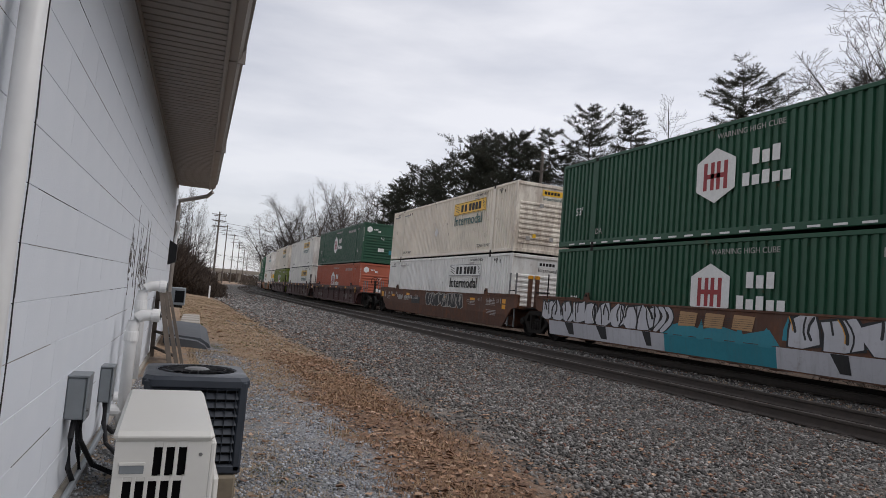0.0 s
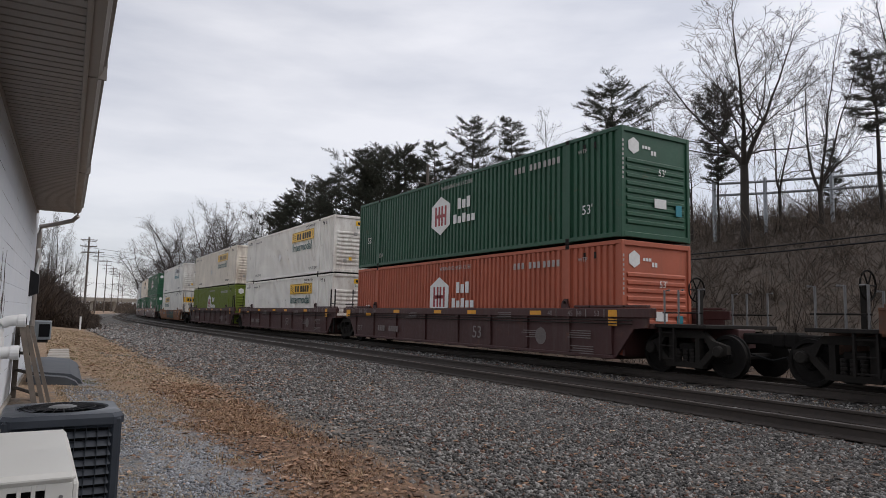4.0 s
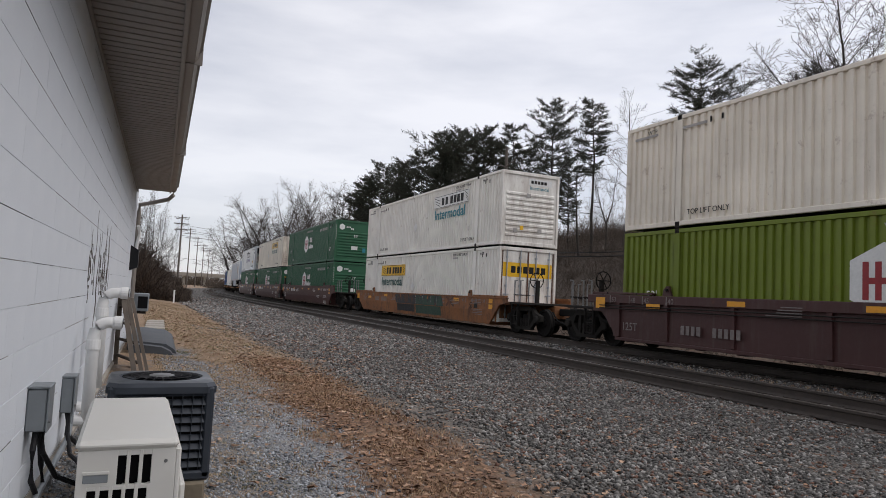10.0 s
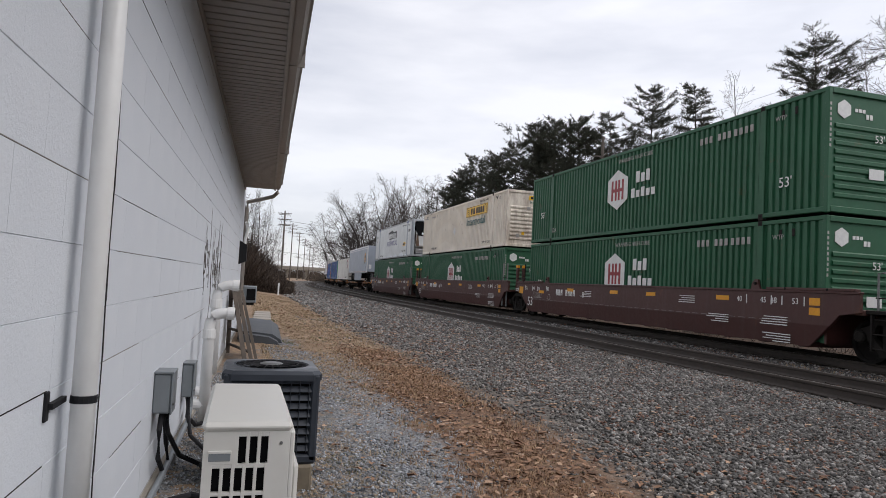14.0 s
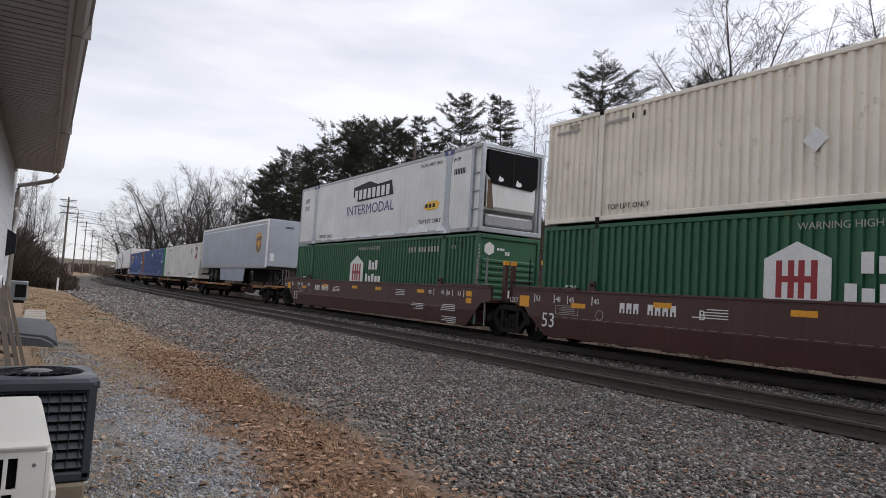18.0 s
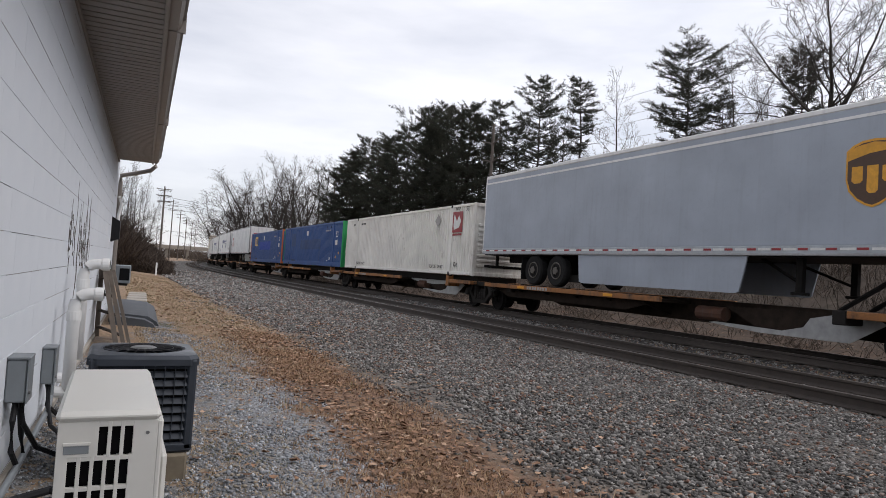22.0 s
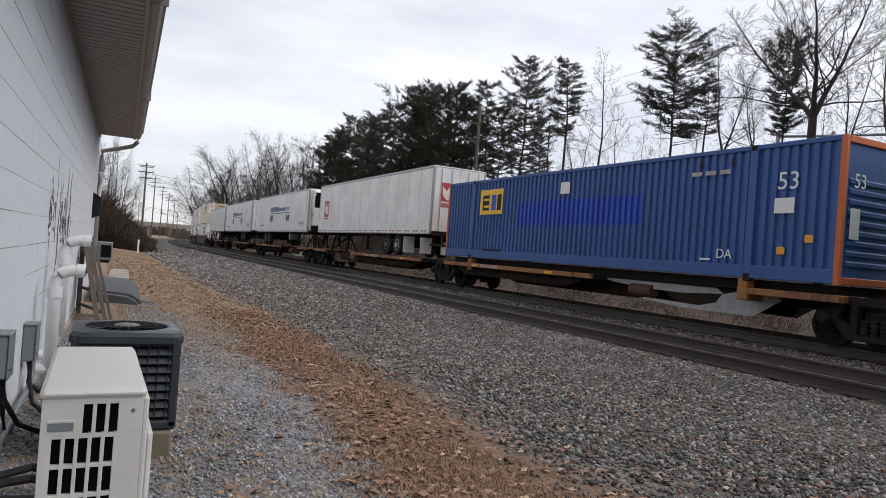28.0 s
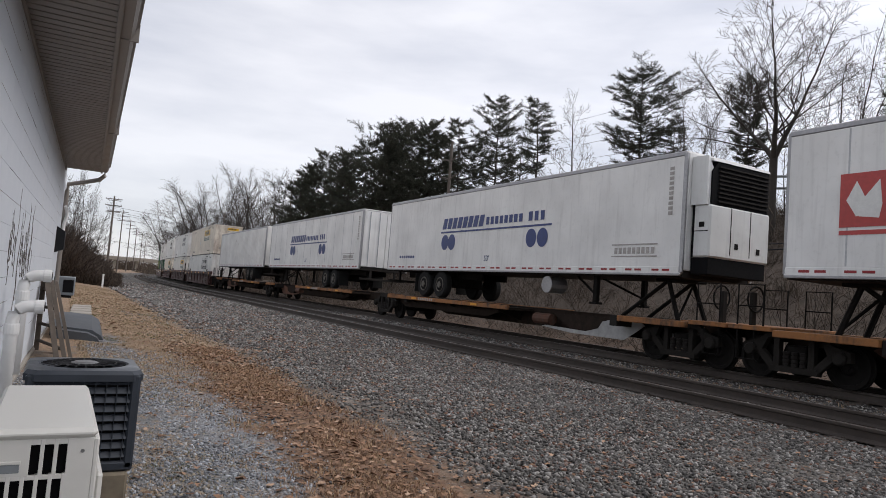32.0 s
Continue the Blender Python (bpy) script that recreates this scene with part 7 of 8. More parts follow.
    gd = part("fan_guard", Geo().lathe([(.07, 0), (.072, .012), (.05, .02)], 16, pose(cx, cy, zt - .004)), PIPEGREY, c, "wire fan guard")
    for k in range(24):
        a = 6.2832 * k / 24
        part("guard_wire", Geo().tube([(cx + .06 * math.cos(a), cy + .06 * math.sin(a), zt + .006), (cx + .14 * math.cos(a), cy + .14 * math.sin(a), zt + .012), (cx + .21 * math.cos(a), cy + .21 * math.sin(a), zt + .002)], .003, 4), CABLE, gd)
    for r in (.11, .16):
        part("guard_ring", Geo().tube([(cx + r * math.cos(a), cy + r * math.sin(a), zt + .009) for a in np.linspace(0, 6.2832, 25)], .003, 4), CABLE, gd)
    p = thing("concrete_pad", "stained tan block pad under the condenser", "pad")
    part("slab", Geo().box((x0 - .02, y0 - .02, -.03), (x1 - .02, y1 + .02, zb - .012), .012), PADSTONE, p)


build_house()
build_machines()


# ---- trees, brush, poles and the far distance ----
BARK = plain("dark_grey_bark", (.05, .042, .036), .9, 0, .3, 6)
TWIG = plain("brown_grey_twigs", (.052, .042, .037), .9, 0, .25, 4)
_n = Nodes("pine_needles")
_r = _n.island()
NEEDLE = _n.out(_n.mix(_n.ramp(_r, .6, 1), _n.mix(_n.ramp(_r, 0, .6), (.026, .033, .024), (.058, .065, .047)), (.1, .095, .07)), .7, 0, .3)
_n = Nodes("dry_brush")
_r = _n.island()
BRUSH = _n.out(_n.mix(_n.ramp(_r, .7, 1), _n.mix(_n.ramp(_r, 0, .7), (.038, .03, .025), (.1, .078, .062)), (.165, .13, .102)), .9, 0, .2)
_n = Nodes("dark_thicket")
_r = _n.island()
THICKET = _n.out(_n.mix(_n.ramp(_r, 0, 1), (.03, .023, .019), (.1, .074, .058)), .9, 0, .2)
POLEWOOD = plain("grey_brown_pole", (.13, .11, .095), .85, 0, .25, 5)
WIRE = plain("dark_wire", (.03, .03, .032), .6)


def sticks(p, q, r0, r1, sides=4):
    """Tapered sticks from p to q as arrays of vertices and faces."""
    p, q = np.asarray(p, float), np.asarray(q, float)
    n = len(p)
    d = q - p
    d /= np.linalg.norm(d, axis=1, keepdims=True) + 1e-9
    ref = np.where(np.abs(d[:, 2:3]) > .8, np.array([[1., 0, 0]]), np.array([[0., 0, 1]]))
    a = np.cross(d, ref)
    a /= np.linalg.norm(a, axis=1, keepdims=True) + 1e-9
    b = np.cross(d, a)
    ang = np.arange(sides) * 2 * np.pi / sides
    ring = a[:, None] * np.cos(ang)[None, :, None] + b[:, None] * np.sin(ang)[None, :, None]
    v = np.concatenate([p[:, None] + ring * np.asarray(r0)[:, None, None], q[:, None] + ring * np.asarray(r1)[:, None, None]], 1)
    k = np.arange(sides)
    f0 = np.stack([k, (k + 1) % sides, (k + 1) % sides + sides, k + sides], -1)
    f = (f0[None] + 2 * sides * np.arange(n)[:, None, None]).reshape(-1, 4)
    return v.reshape(-1, 3), f


def grow(seed, spread, trunk_r, bole=.3, leaders=1, fine=4):
    """Segments of a leafless tree about ten metres high: start, end, radii, level."""
    rng = np.random.default_rng(seed)
    out = []

    def aside(d, ang):
        s = rng.normal(0, 1, 3)
        s -= d * (s @ d)
        s /= np.linalg.norm(s)
        nd = d * math.cos(ang) + s * math.sin(ang)
        return nd / np.linalg.norm(nd)

    def branch(p, d, length, r, lev):
        k = (7, 6, 5, 4, 3)[min(lev, 4)]
        for i in range(k):
            d = d + rng.normal(0, .11 + .02 * lev, 3) + np.array([0, 0, .09 - .02 * lev])
            d /= np.linalg.norm(d)
            q = p + d * length / k
            r2 = r * (.84 if i < k - 1 else .7)
            out.append((p, q, max(r, .0065), max(r2, .0045), lev))
            if lev < fine and i >= 1:
                for _ in range(1 if rng.random() < .55 else 2):
                    l = length * rng.uniform(.32, .6) * (1.08 - .55 * i / k)
                    if l > .22:
                        branch(q, aside(d, rng.uniform(.5, 1.0)), l, r2 * rng.uniform(.42, .62), lev + 1)
            p, r = q, r2

    stems = [(np.zeros(3), np.array([rng.normal(0, .04), rng.normal(0, .04), 1.0]), 10.0, 0.0)]
    if leaders > 1:
        p, d, r = np.zeros(3), np.array([0, 0, 1.0]), trunk_r
        for i in range(4):
            q = p + (d + rng.normal(0, .04, 3)) * 10 * bole / 4
            out.append((p, q, r, r * .95, 0))
            p, r = q, r * .95
        turn = rng.uniform(0, 6.28)
        stems = []
        for i in range(leaders):
            lean = rng.uniform(.3, .62) * spread
            stems.append((p, np.array([math.cos(turn + i * 6.28 / leaders) * lean, math.sin(turn + i * 6.28 / leaders) * lean, 1.0]), 10 - p[2], bole))
    for p, d, length, start in stems:
        n = 12
        r = trunk_r * (1 if leaders == 1 else .68)
        for i in range(n):
            d = d / np.linalg.norm(d) + rng.normal(0, .06, 3) + np.array([0, 0, .07 if leaders > 1 else .12])
            d /= np.linalg.norm(d)
            q = p + d * length / n
            r2 = r * .85
            out.append((p, q, r, r2, 0))
            u = i / (n - 1)
            if leaders > 1 or u > bole:
                v = u if leaders > 1 else (u - bole) / (1 - bole)
                for _ in range(2 if rng.random() < .6 else 1):
                    reach = 4.4 * spread * (1.0 - .62 * v) * rng.uniform(.55, 1.1) * (.75 if leaders > 1 else 1)
                    branch(q, aside(d, rng.uniform(.75, 1.15) - .35 * v), reach, r2 * rng.uniform(.3, .5), 1)
            p, r = q, r2
        branch(p, d, 1.2, r, 2)
    return out


def bare_tree(seed, label, spread=1.0, trunk_r=.22, bole=.3, leaders=1, fine=4):
    """A leafless tree ten metres high: trunk with limbs, and a crown of twigs."""
    seg = grow(seed, spread, trunk_r, bole, leaders, fine)
    top = np.percentile([s[1][2] for s in seg], 99.7)
    t = thing("bare_tree", label, "tree", "bare trees on the slope")
    for nm, pick, sides, mat in (("trunk", lambda l: l <= 1, 6, BARK), ("crown", lambda l: l > 1, 3, TWIG)):
        q = [s for s in seg if pick(s[4])]
        k = 10 / top
        v, f = sticks([s[0] * k for s in q], [s[1] * k for s in q], [s[2] for s in q], [s[3] for s in q], sides)
        part(nm, solid(nm, v, f, mat), mat, t)
    return t


def pine_tree(seed, label, width, low, sparse=0.0, round_top=.5):
    """A pine ten metres high: straight bare trunk below, uneven tiers of limbs above, their tips in plumes of needles."""
    rng = np.random.default_rng(seed)
    t = thing("pine_tree", label, "tree", "pines on the slope")
    ps, qs, ra, rb = [], [], [], []
    p = np.zeros(3)
    for i in range(8):
        q = p + np.array([rng.normal(0, .07), rng.normal(0, .07), 10 / 8])
        ps.append(p), qs.append(q), ra.append(.12 * (1 - i / 9)), rb.append(.12 * (1 - (i + 1) / 9))
        p = q
    trunk = np.array([s for s in ps] + [qs[-1]])
    tufts, aims = [], []

    def foot(z):
        return np.array([np.interp(z, trunk[:, 2], trunk[:, 0]), np.interp(z, trunk[:, 2], trunk[:, 1]), z])

    # dead snags on the bare trunk
    for _ in range(16):
        c = foot(rng.uniform(1.0, 10 * low + .8))
        a = rng.uniform(0, 6.283)
        ps.append(c), qs.append(c + np.array([math.cos(a), math.sin(a), rng.uniform(-.1, .3)]) * rng.uniform(.3, 1.0) * width), ra.append(.02), rb.append(.006)
    lobes = [(rng.uniform(0, 6.283), rng.uniform(.4, 1.3)) for _ in range(3)]
    z = 10 * low
    while z < 9.75:
        u = (z / 10 - low) / (1 - low)
        tier = rng.uniform(.62, 1.12)
        shape = min(1, .55 + u * 1.6) * (1 - u ** (1.6 + 1.4 * round_top)) ** .62 + .1
        for _ in range(rng.integers(3, 6)):
            if rng.random() < sparse:
                continue
            c = foot(min(z + rng.uniform(-.08, .08), 9.9))
            a = rng.uniform(0, 6.283)
            lobe = 1 + .26 * sum(math.sin(a * (k + 1) + f + w * z) for k, (f, w) in enumerate(lobes))
            l = width * shape * tier * max(lobe, .35) * rng.uniform(.5, 1.1)
            d = np.array([math.cos(a), math.sin(a), rng.uniform(-.06, .2) + .5 * u ** 2])
            m = c + d * l * .55
            end = m + (d + np.array([0, 0, rng.uniform(.1, .4)])) * l * .45
            ps += [c, m]
            qs += [m, end]
            r = .034 * (1.15 - u)
            ra += [r, r * .6]
            rb += [r * .6, .006]
            for k in range(int(3 + 9 * l)):
                s = rng.uniform(.3, 1.0)
                b = c + (m - c) * s / .55 if s < .55 else m + (end - m) * (s - .55) / .45
                h = a + rng.choice((-1, 1)) * rng.uniform(.35, 1.15)
                tl = (.24 + .14 * l) * rng.uniform(.5, 1.2)
                td = np.array([math.cos(h), math.sin(h), rng.uniform(.05, .5)])
                ps.append(b), qs.append(b + td * tl), ra.append(.008), rb.append(.004)
                for q in (.35, .65, .9, 1.1):
                    tufts.append((b + td * tl * q + rng.normal(0, .02, 3), rng.uniform(.09, .19)))
                    aims.append(td)
            for q in (.7, .85, 1.0):
                tufts.append((m + (end - m) * q, rng.uniform(.12, .22)))
                aims.append(d + np.array([0, 0, .4]))
        z += rng.uniform(.12, .25) * (1.0 + 1.1 * sparse)
    for k in range(16):
        tufts.append((foot(9.75) + rng.normal(0, .1, 3) * np.array([.8, .8, 1.4]), .17))
        aims.append(np.array([0, 0, 1.0]))
    v, f = sticks(ps, qs, ra, rb, 4)
    part("trunk", solid("trunk", v, f, BARK), BARK, t)
    m = 9
    n = len(tufts) * m
    c = np.repeat(np.array([b for b, _ in tufts]), m, 0)
    s = np.repeat(np.array([b for _, b in tufts]), m)
    d = rng.normal(0, .75, (n, 3)) + np.repeat(np.array(aims), m, 0) * .55 + np.array([0, 0, .35])
    d /= np.linalg.norm(d, axis=1, keepdims=True)
    w = np.cross(d, rng.normal(size=(n, 3)))
    w /= np.linalg.norm(w, axis=1, keepdims=True)
    s = s * rng.uniform(.7, 1.25, n)
    tri = np.stack([c - w * (s * .055)[:, None], c + w * (s * .055)[:, None], c + d * s[:, None]], 1)
    part("crown", solid("crown", tri.reshape(-1, 3), np.arange(3 * n).reshape(-1, 3), NEEDLE), NEEDLE, t)
    return t


def plant(proto, az, el, far, sway=1.0, turn=0.0, sink=.1):
    """A copy of a tree with its top seen at that bearing and height angle."""
    x, y = far * math.sin(radians(az)), far * math.cos(radians(az))
    z = float(ground_z(x, y)) - sink
    top = 1.21 + far * math.tan(radians(el))
    k = (top - z) / 10
    return copy_thing(proto, Matrix.Translation((x, y, z)) @ pose(0, 0, 0, 0, 0, turn) @ Matrix.Diagonal((k * sway, k * sway, k, 1)))


def clear(proto):
    for o in (*proto.children_recursive, proto):
        bpy.data.objects.remove(o)


def build_trees():
    wide = pine_tree(1, "dark green pine with a broad ragged crown", 2.05, .38, .0, 1.7)
    full = pine_tree(2, "dense dark green pine in the wood", 1.85, .24, .0, 1.5)
    tall = pine_tree(3, "tall pine with loose tiers of limbs", 1.6, .28, .1, 1.5)
    thin = pine_tree(4, "thin pine with few limbs near its top", 1.35, .52, .22, 1.8)
    for p, az, el, far, sw, tn in (
            (full, 16.6, 8.4, 84, 1.0, 20), (full, 17.4, 9.2, 82, 1.0, 80), (full, 18.3, 9.9, 80, .9, 200), (full, 19.1, 11.0, 79, .8, 130), (tall, 20.3, 11.1, 77, .9, 40),
            (full, 21.2, 11.3, 74, .9, 250), (full, 22.3, 12.4, 71, .9, 310), (full, 23.8, 14.0, 68, .85, 15), (wide, 24.8, 13.3, 69, .8, 95), (full, 25.8, 14.1, 67, .85, 170),
            (wide, 26.8, 13.9, 66, .75, 220), (full, 27.6, 14.4, 66, .8, 280), (full, 28.6, 13.6, 67, .8, 60), (thin, 30.5, 15.0, 64, 1.0, 10), (wide, 31.6, 12.6, 66, .8, 190), (tall, 33.4, 16.9, 62, .9, 120),
            (tall, 35.0, 12.4, 68, .9, 300), (thin, 37.0, 16.8, 60, 1.0, 75), (wide, 45.4, 19.2, 56, 1.0, 5), (thin, 47.9, 15.6, 57, 1.0, 140), (wide, 53.6, 18.2, 50, .75, 230), (thin, 64.6, 19.6, 48, 1.3, 30), (full, 61.4, 13.0, 52, .8, 330), (wide, 70.5, 17.0, 46, .8, 100),
            (full, 20.6, 9.6, 84, 1.0, 35), (full, 24.6, 11.8, 74, .9, 145), (full, 29.6, 12.0, 70, .8, 265)):
        plant(p, az, el, far, sw, tn)
    a = bare_tree(11, "leafless spreading tree with many fine twigs", 1.0, .15, .22, 3)
    b = bare_tree(12, "leafless tree with a forked dark trunk", .85, .13, .3, 2)
    c = bare_tree(13, "slender leafless tree with thin twigs", .75, .12, .34, 1)
    d = bare_tree(14, "large leafless oak with long limbs", 1.1, .16, .36, 3)
    for p, az, el, far, sw, tn in (
            (c, 39.5, 17.8, 58, 1.1, 0), (b, 38.2, 13.0, 60, .9, 200), (c, 41.3, 13.4, 60, 1.0, 90), (c, 36.0, 15.4, 62, .9, 140), (b, 49.4, 18.6, 52, .9, 30), (d, 55.3, 23.6, 46, 1.3, 60), (b, 51.6, 17.0, 53, .9, 250), (b, 58.0, 18.5, 48, .9, 110),
            (a, 60.8, 21.5, 45, .9, 170), (d, 67.0, 22.5, 42, 1.1, 20), (a, 73.0, 22.8, 40, .9, 220), (b, 78.0, 21.0, 42, 1.0, 80), (c, 47.2, 13.2, 62, 1.0, 300), (c, 43.4, 11.6, 66, 1.1, 190), (c, 44.6, 12.2, 64, 1.0, 20), (c, 56.6, 15.0, 55, 1.0, 130),
            (a, 8.3, 5.4, 155, 1.9, 0), (a, 9.0, 6.4, 148, 1.7, 200), (a, 10.4, 6.9, 146, 1.7, 300), (a, 11.7, 7.2, 138, 1.6, 120), (a, 12.9, 8.2, 132, 1.4, 10), (a, 14.0, 8.6, 126, 1.3, 160), (a, 7.2, 4.4, 170, 2.0, 60), (a, 9.7, 7.2, 142, 1.8, 70), (a, 11.0, 6.6, 140, 1.6, 140), (a, 12.2, 7.6, 136, 1.5, 210), (a, 13.4, 9.3, 128, 1.1, 280), (a, 14.6, 8.6, 124, 1.3, 30), (b, 15.6, 7.9, 120, 1.5, 100), (c, 10.4, 6.2, 134, 1.2, 330), (c, 16.4, 8.8, 112, 1.0, 40),
            (a, -1.8, 8.4, 62, .75, 15), (b, -.6, 7.6, 64, .8, 95), (b, .3, 7.4, 62, .8, 260), (a, 1.2, 6.6, 68, .6, 330), (b, 2.0, 5.4, 76, .65, 45), (c, 2.9, 4.0, 88, .8, 180), (b, -3.0, 8.2, 60, .9, 120), (c, .8, 7.0, 60, .9, 20), (c, -.2, 6.8, 58, 1.0, 70), (c, 1.6, 5.6, 64, 1.0, 210), (b, -1.2, 6.0, 58, .7, 190)):
        plant(p, az, el, far, sw, tn)
    for p in (wide, full, tall, thin, a, b, c, d):
        clear(p)


def thicket(name, label, count, place, tall, material, seed, thick=.012, spread=.45):
    """Leafless undergrowth, joined: bundles of thin forked stems."""
    rng = np.random.default_rng(seed)
    x, y = place(rng, count)
    z = ground_z(x, y) - .05
    m = 7
    n = count * m
    p = np.repeat(np.stack([x, y, z], -1), m, 0) + rng.normal(0, .18, (n, 3)) * np.array([1, 1, 0])
    h = np.repeat(tall(x, y, rng) if callable(tall) else rng.uniform(*tall, count), m) * rng.uniform(.5, 1.1, n)
    d = rng.normal(0, spread, (n, 3))
    d[:, 2] = 1
    d /= np.linalg.norm(d, axis=1, keepdims=True)
    mid = p + d * (h * .55)[:, None]
    d2 = d + rng.normal(0, .4, (n, 3))
    d2 /= np.linalg.norm(d2, axis=1, keepdims=True)
    end = mid + d2 * (h * .45)[:, None]
    d3 = d + rng.normal(0, .6, (n, 3))
    d3 /= np.linalg.norm(d3, axis=1, keepdims=True)
    end2 = mid + d3 * (h * .4)[:, None]
    one = np.ones(n)
    v, f = sticks(np.concatenate([p, mid, mid]), np.concatenate([mid, end, end2]), np.concatenate([one * thick, one * thick * .8, one * thick * .7]), np.concatenate([one * thick * .8, one * thick * .4, one * thick * .4]), 3)
    return tagged(new(name, solid(name, v, f, material)), label, "bushes", kind="stuff")


def utility_pole(m, tall, arms, label, r=.16):
    p = thing("utility_pole", label, "utility pole", "power line poles", m)
    part("shaft", Geo().tube([(0, 0, -.5), (0, 0, tall)], r, 10, r * .65), POLEWOOD, p)
    for z, w in arms:
        a = part("cross_arm", Geo().box((-w, -.06, z - .07), (w, .06, z + .07), .01), POLEWOOD, p)
        for q in (-.95, -.5, .5, .95):
            part("insulator", Geo().lathe([(.03, 0), (.06, .04), (.04, .09), (.06, .13), (.03, .18)], 8, pose(q * w, 0, z + .07)), GALV, a)
    return p


def build_far():
    # line behind the train
    for y in (3, 44, 85, 126):
        p = utility_pole(pose(25, y, float(ground_z(25, y)) - .1), 12.9 - float(ground_z(25, y)), (), "weathered street-side pole with upswept arms")
        h = 12.9 - float(ground_z(25, y))
        for z in (h - 1.2, h - 2.6):
            for s in (-1, 1):
                part("upswept_arm", Geo().tube([(0, 0, z - .35), (0, s * .7, z - .12), (0, s * 1.5, z)], .05, 6), POLEWOOD, p)
                part("insulator", Geo().lathe([(.03, 0), (.07, .06), (.04, .12), (.07, .18), (.03, .26)], 8, pose(0, s * 1.5, z - .25)), GALV, p)
    rng = random.Random(4)
    w = thing("power_wires", "slack wires along the line behind the train", "wires")
    for z, x, r in ((12.2, 23.6, .007), (12.2, 26.4, .007), (10.8, 23.6, .007), (10.8, 26.4, .007), (4.5, 24.9, .03), (4.75, 25.0, .025)):
        for a in (-38, 3, 44, 85):
            pts = [(x, lerp(a, a + 41, t / 10), z - 1.1 * (1 - (2 * t / 10 - 1) ** 2) * (.5 if z < 6 else 1)) for t in range(11)]
            part("wire", Geo().tube(pts, r, 4), WIRE, w)
    # tall wooden line along the bushes
    line = [(9.7, 180, 17.9), (14.6, 222, 18.5), (20.5, 268, 18.8), (27, 318, 19.2), (34.5, 372, 19.5), (42, 430, 20), (8.0, 150, 15.5)]
    for x, y, t in line:
        utility_pole(pose(x, y, 0, 0, 0, -6), t, ((t - .6, 1.5), (t - 1.9, 1.5), (t - 3.2, 1.3)), "tall wooden power pole with three cross arms", .2)
    w = thing("power_wires", "far wires crossing above the tracks", "wires")
    for z, y in ((15.8, 180), (14.6, 180), (13.3, 182), (17.5, 224), (12.2, 300)):
        part("wire", Geo().tube([(lerp(9.7, 60, t / 8), y + 4 * t / 8, z - 1.2 * (1 - (2 * t / 8 - 1) ** 2)) for t in range(9)], .035, 4), WIRE, w)
    for k in range(len(line) - 2):
        (x0, y0, t0), (x1, y1, t1) = line[k], line[k + 1]
        for dz in (.5, 1.8):
            for s in (-1.2, 1.2):
                part("wire", Geo().tube([(lerp(x0, x1, t / 8) + s, lerp(y0, y1, t / 8), lerp(t0, t1, t / 8) - dz - 1.0 * (1 - (2 * t / 8 - 1) ** 2)) for t in range(9)], .02, 4), WIRE, w)
    # road bridge over the line
    b = thing("road_bridge", "pale concrete road bridge far down the line", "bridge")
    part("deck", Geo().box((-40, 430, 5.6), (140, 441, 6.8), .1), CONCRETE, b)
    part("parapet", Geo().box((-40, 429.8, 6.8), (140, 430.1, 7.7)), CONCRETE, b)
    for x in (2, 14, 26, 38, 62, 76):
        part("pier", Geo().box((x, 433, -.5), (x + 1.6, 438, 5.6), .1), CONCRETE, b)
    s = thing("marker_post", "white marker post in the grass", "post")
    part("post", Geo().box((2.24, 45, -.05), (2.34, 45.08, .72), .01), PVC, s)
    part("cap", Geo().box((2.235, 44.995, .72), (2.345, 45.085, .74), .004), PVC, s)
    # pipe rail on the hill
    h = thing("hill_railing", "grey steel railing on the brushy slope", "railing")
    def hp(az, el, far):
        return Vector((far * math.sin(radians(az)), far * math.cos(radians(az)), 1.21 + far * math.tan(radians(el))))
    for az in (53.3, 57.0, 61.5, 66.0):
        q = hp(az, 11.2, 50)
        part("post", Geo().box((q.x - .1, q.y - .1, float(ground_z(q.x, q.y)) - .2), (q.x + .1, q.y + .1, q.z), .02), GALV, h)
    for el in (10.9, 10.0):
        part("rail", Geo().tube([hp(a, el, 50) for a in (53.3, 57, 61.5, 66)], .09, 6), GALV, h)
    # leafless undergrowth
    def slope(r, n):
        x = r.uniform(20, 54, n)
        return x, r.uniform(-25, 95, n)
    thicket("hill_brush", "dry brown brush covering the slope", 5200, slope, lambda x, y, r: (.5 + 1.6 * r.uniform(0, 1, len(x)) ** 2) * (1 + .35 * np.sin(x * .7 + y * .45)), BRUSH, 21, .0125, .85)
    thicket("hill_saplings", "thin grey saplings on the slope", 2200, lambda r, n: (r.uniform(25, 62, n), r.uniform(-5, 95, n)), lambda x, y, r: .8 + 4.2 * r.uniform(0, 1, len(x)) ** 2, BRUSH, 22, .016, .65)
    def beside(r, n):
        y = 50 + 48 * r.uniform(0, 1, n) ** 1.3
        return y * r.uniform(-.06, .062, n) + r.normal(0, .3, n), y

    def falling(x, y, r):
        return np.clip(4.6 - (x / y + .01) * 55, .7, 4.8) * (y / 58) * (.45 + .65 * r.uniform(0, 1, len(x)) * (.75 + .25 * np.sin(x * 2.3 + y * .9)))
    thicket("line_brush", "tangled brown bushes beside the line", 3600, beside, falling, THICKET, 23, .031, .5)
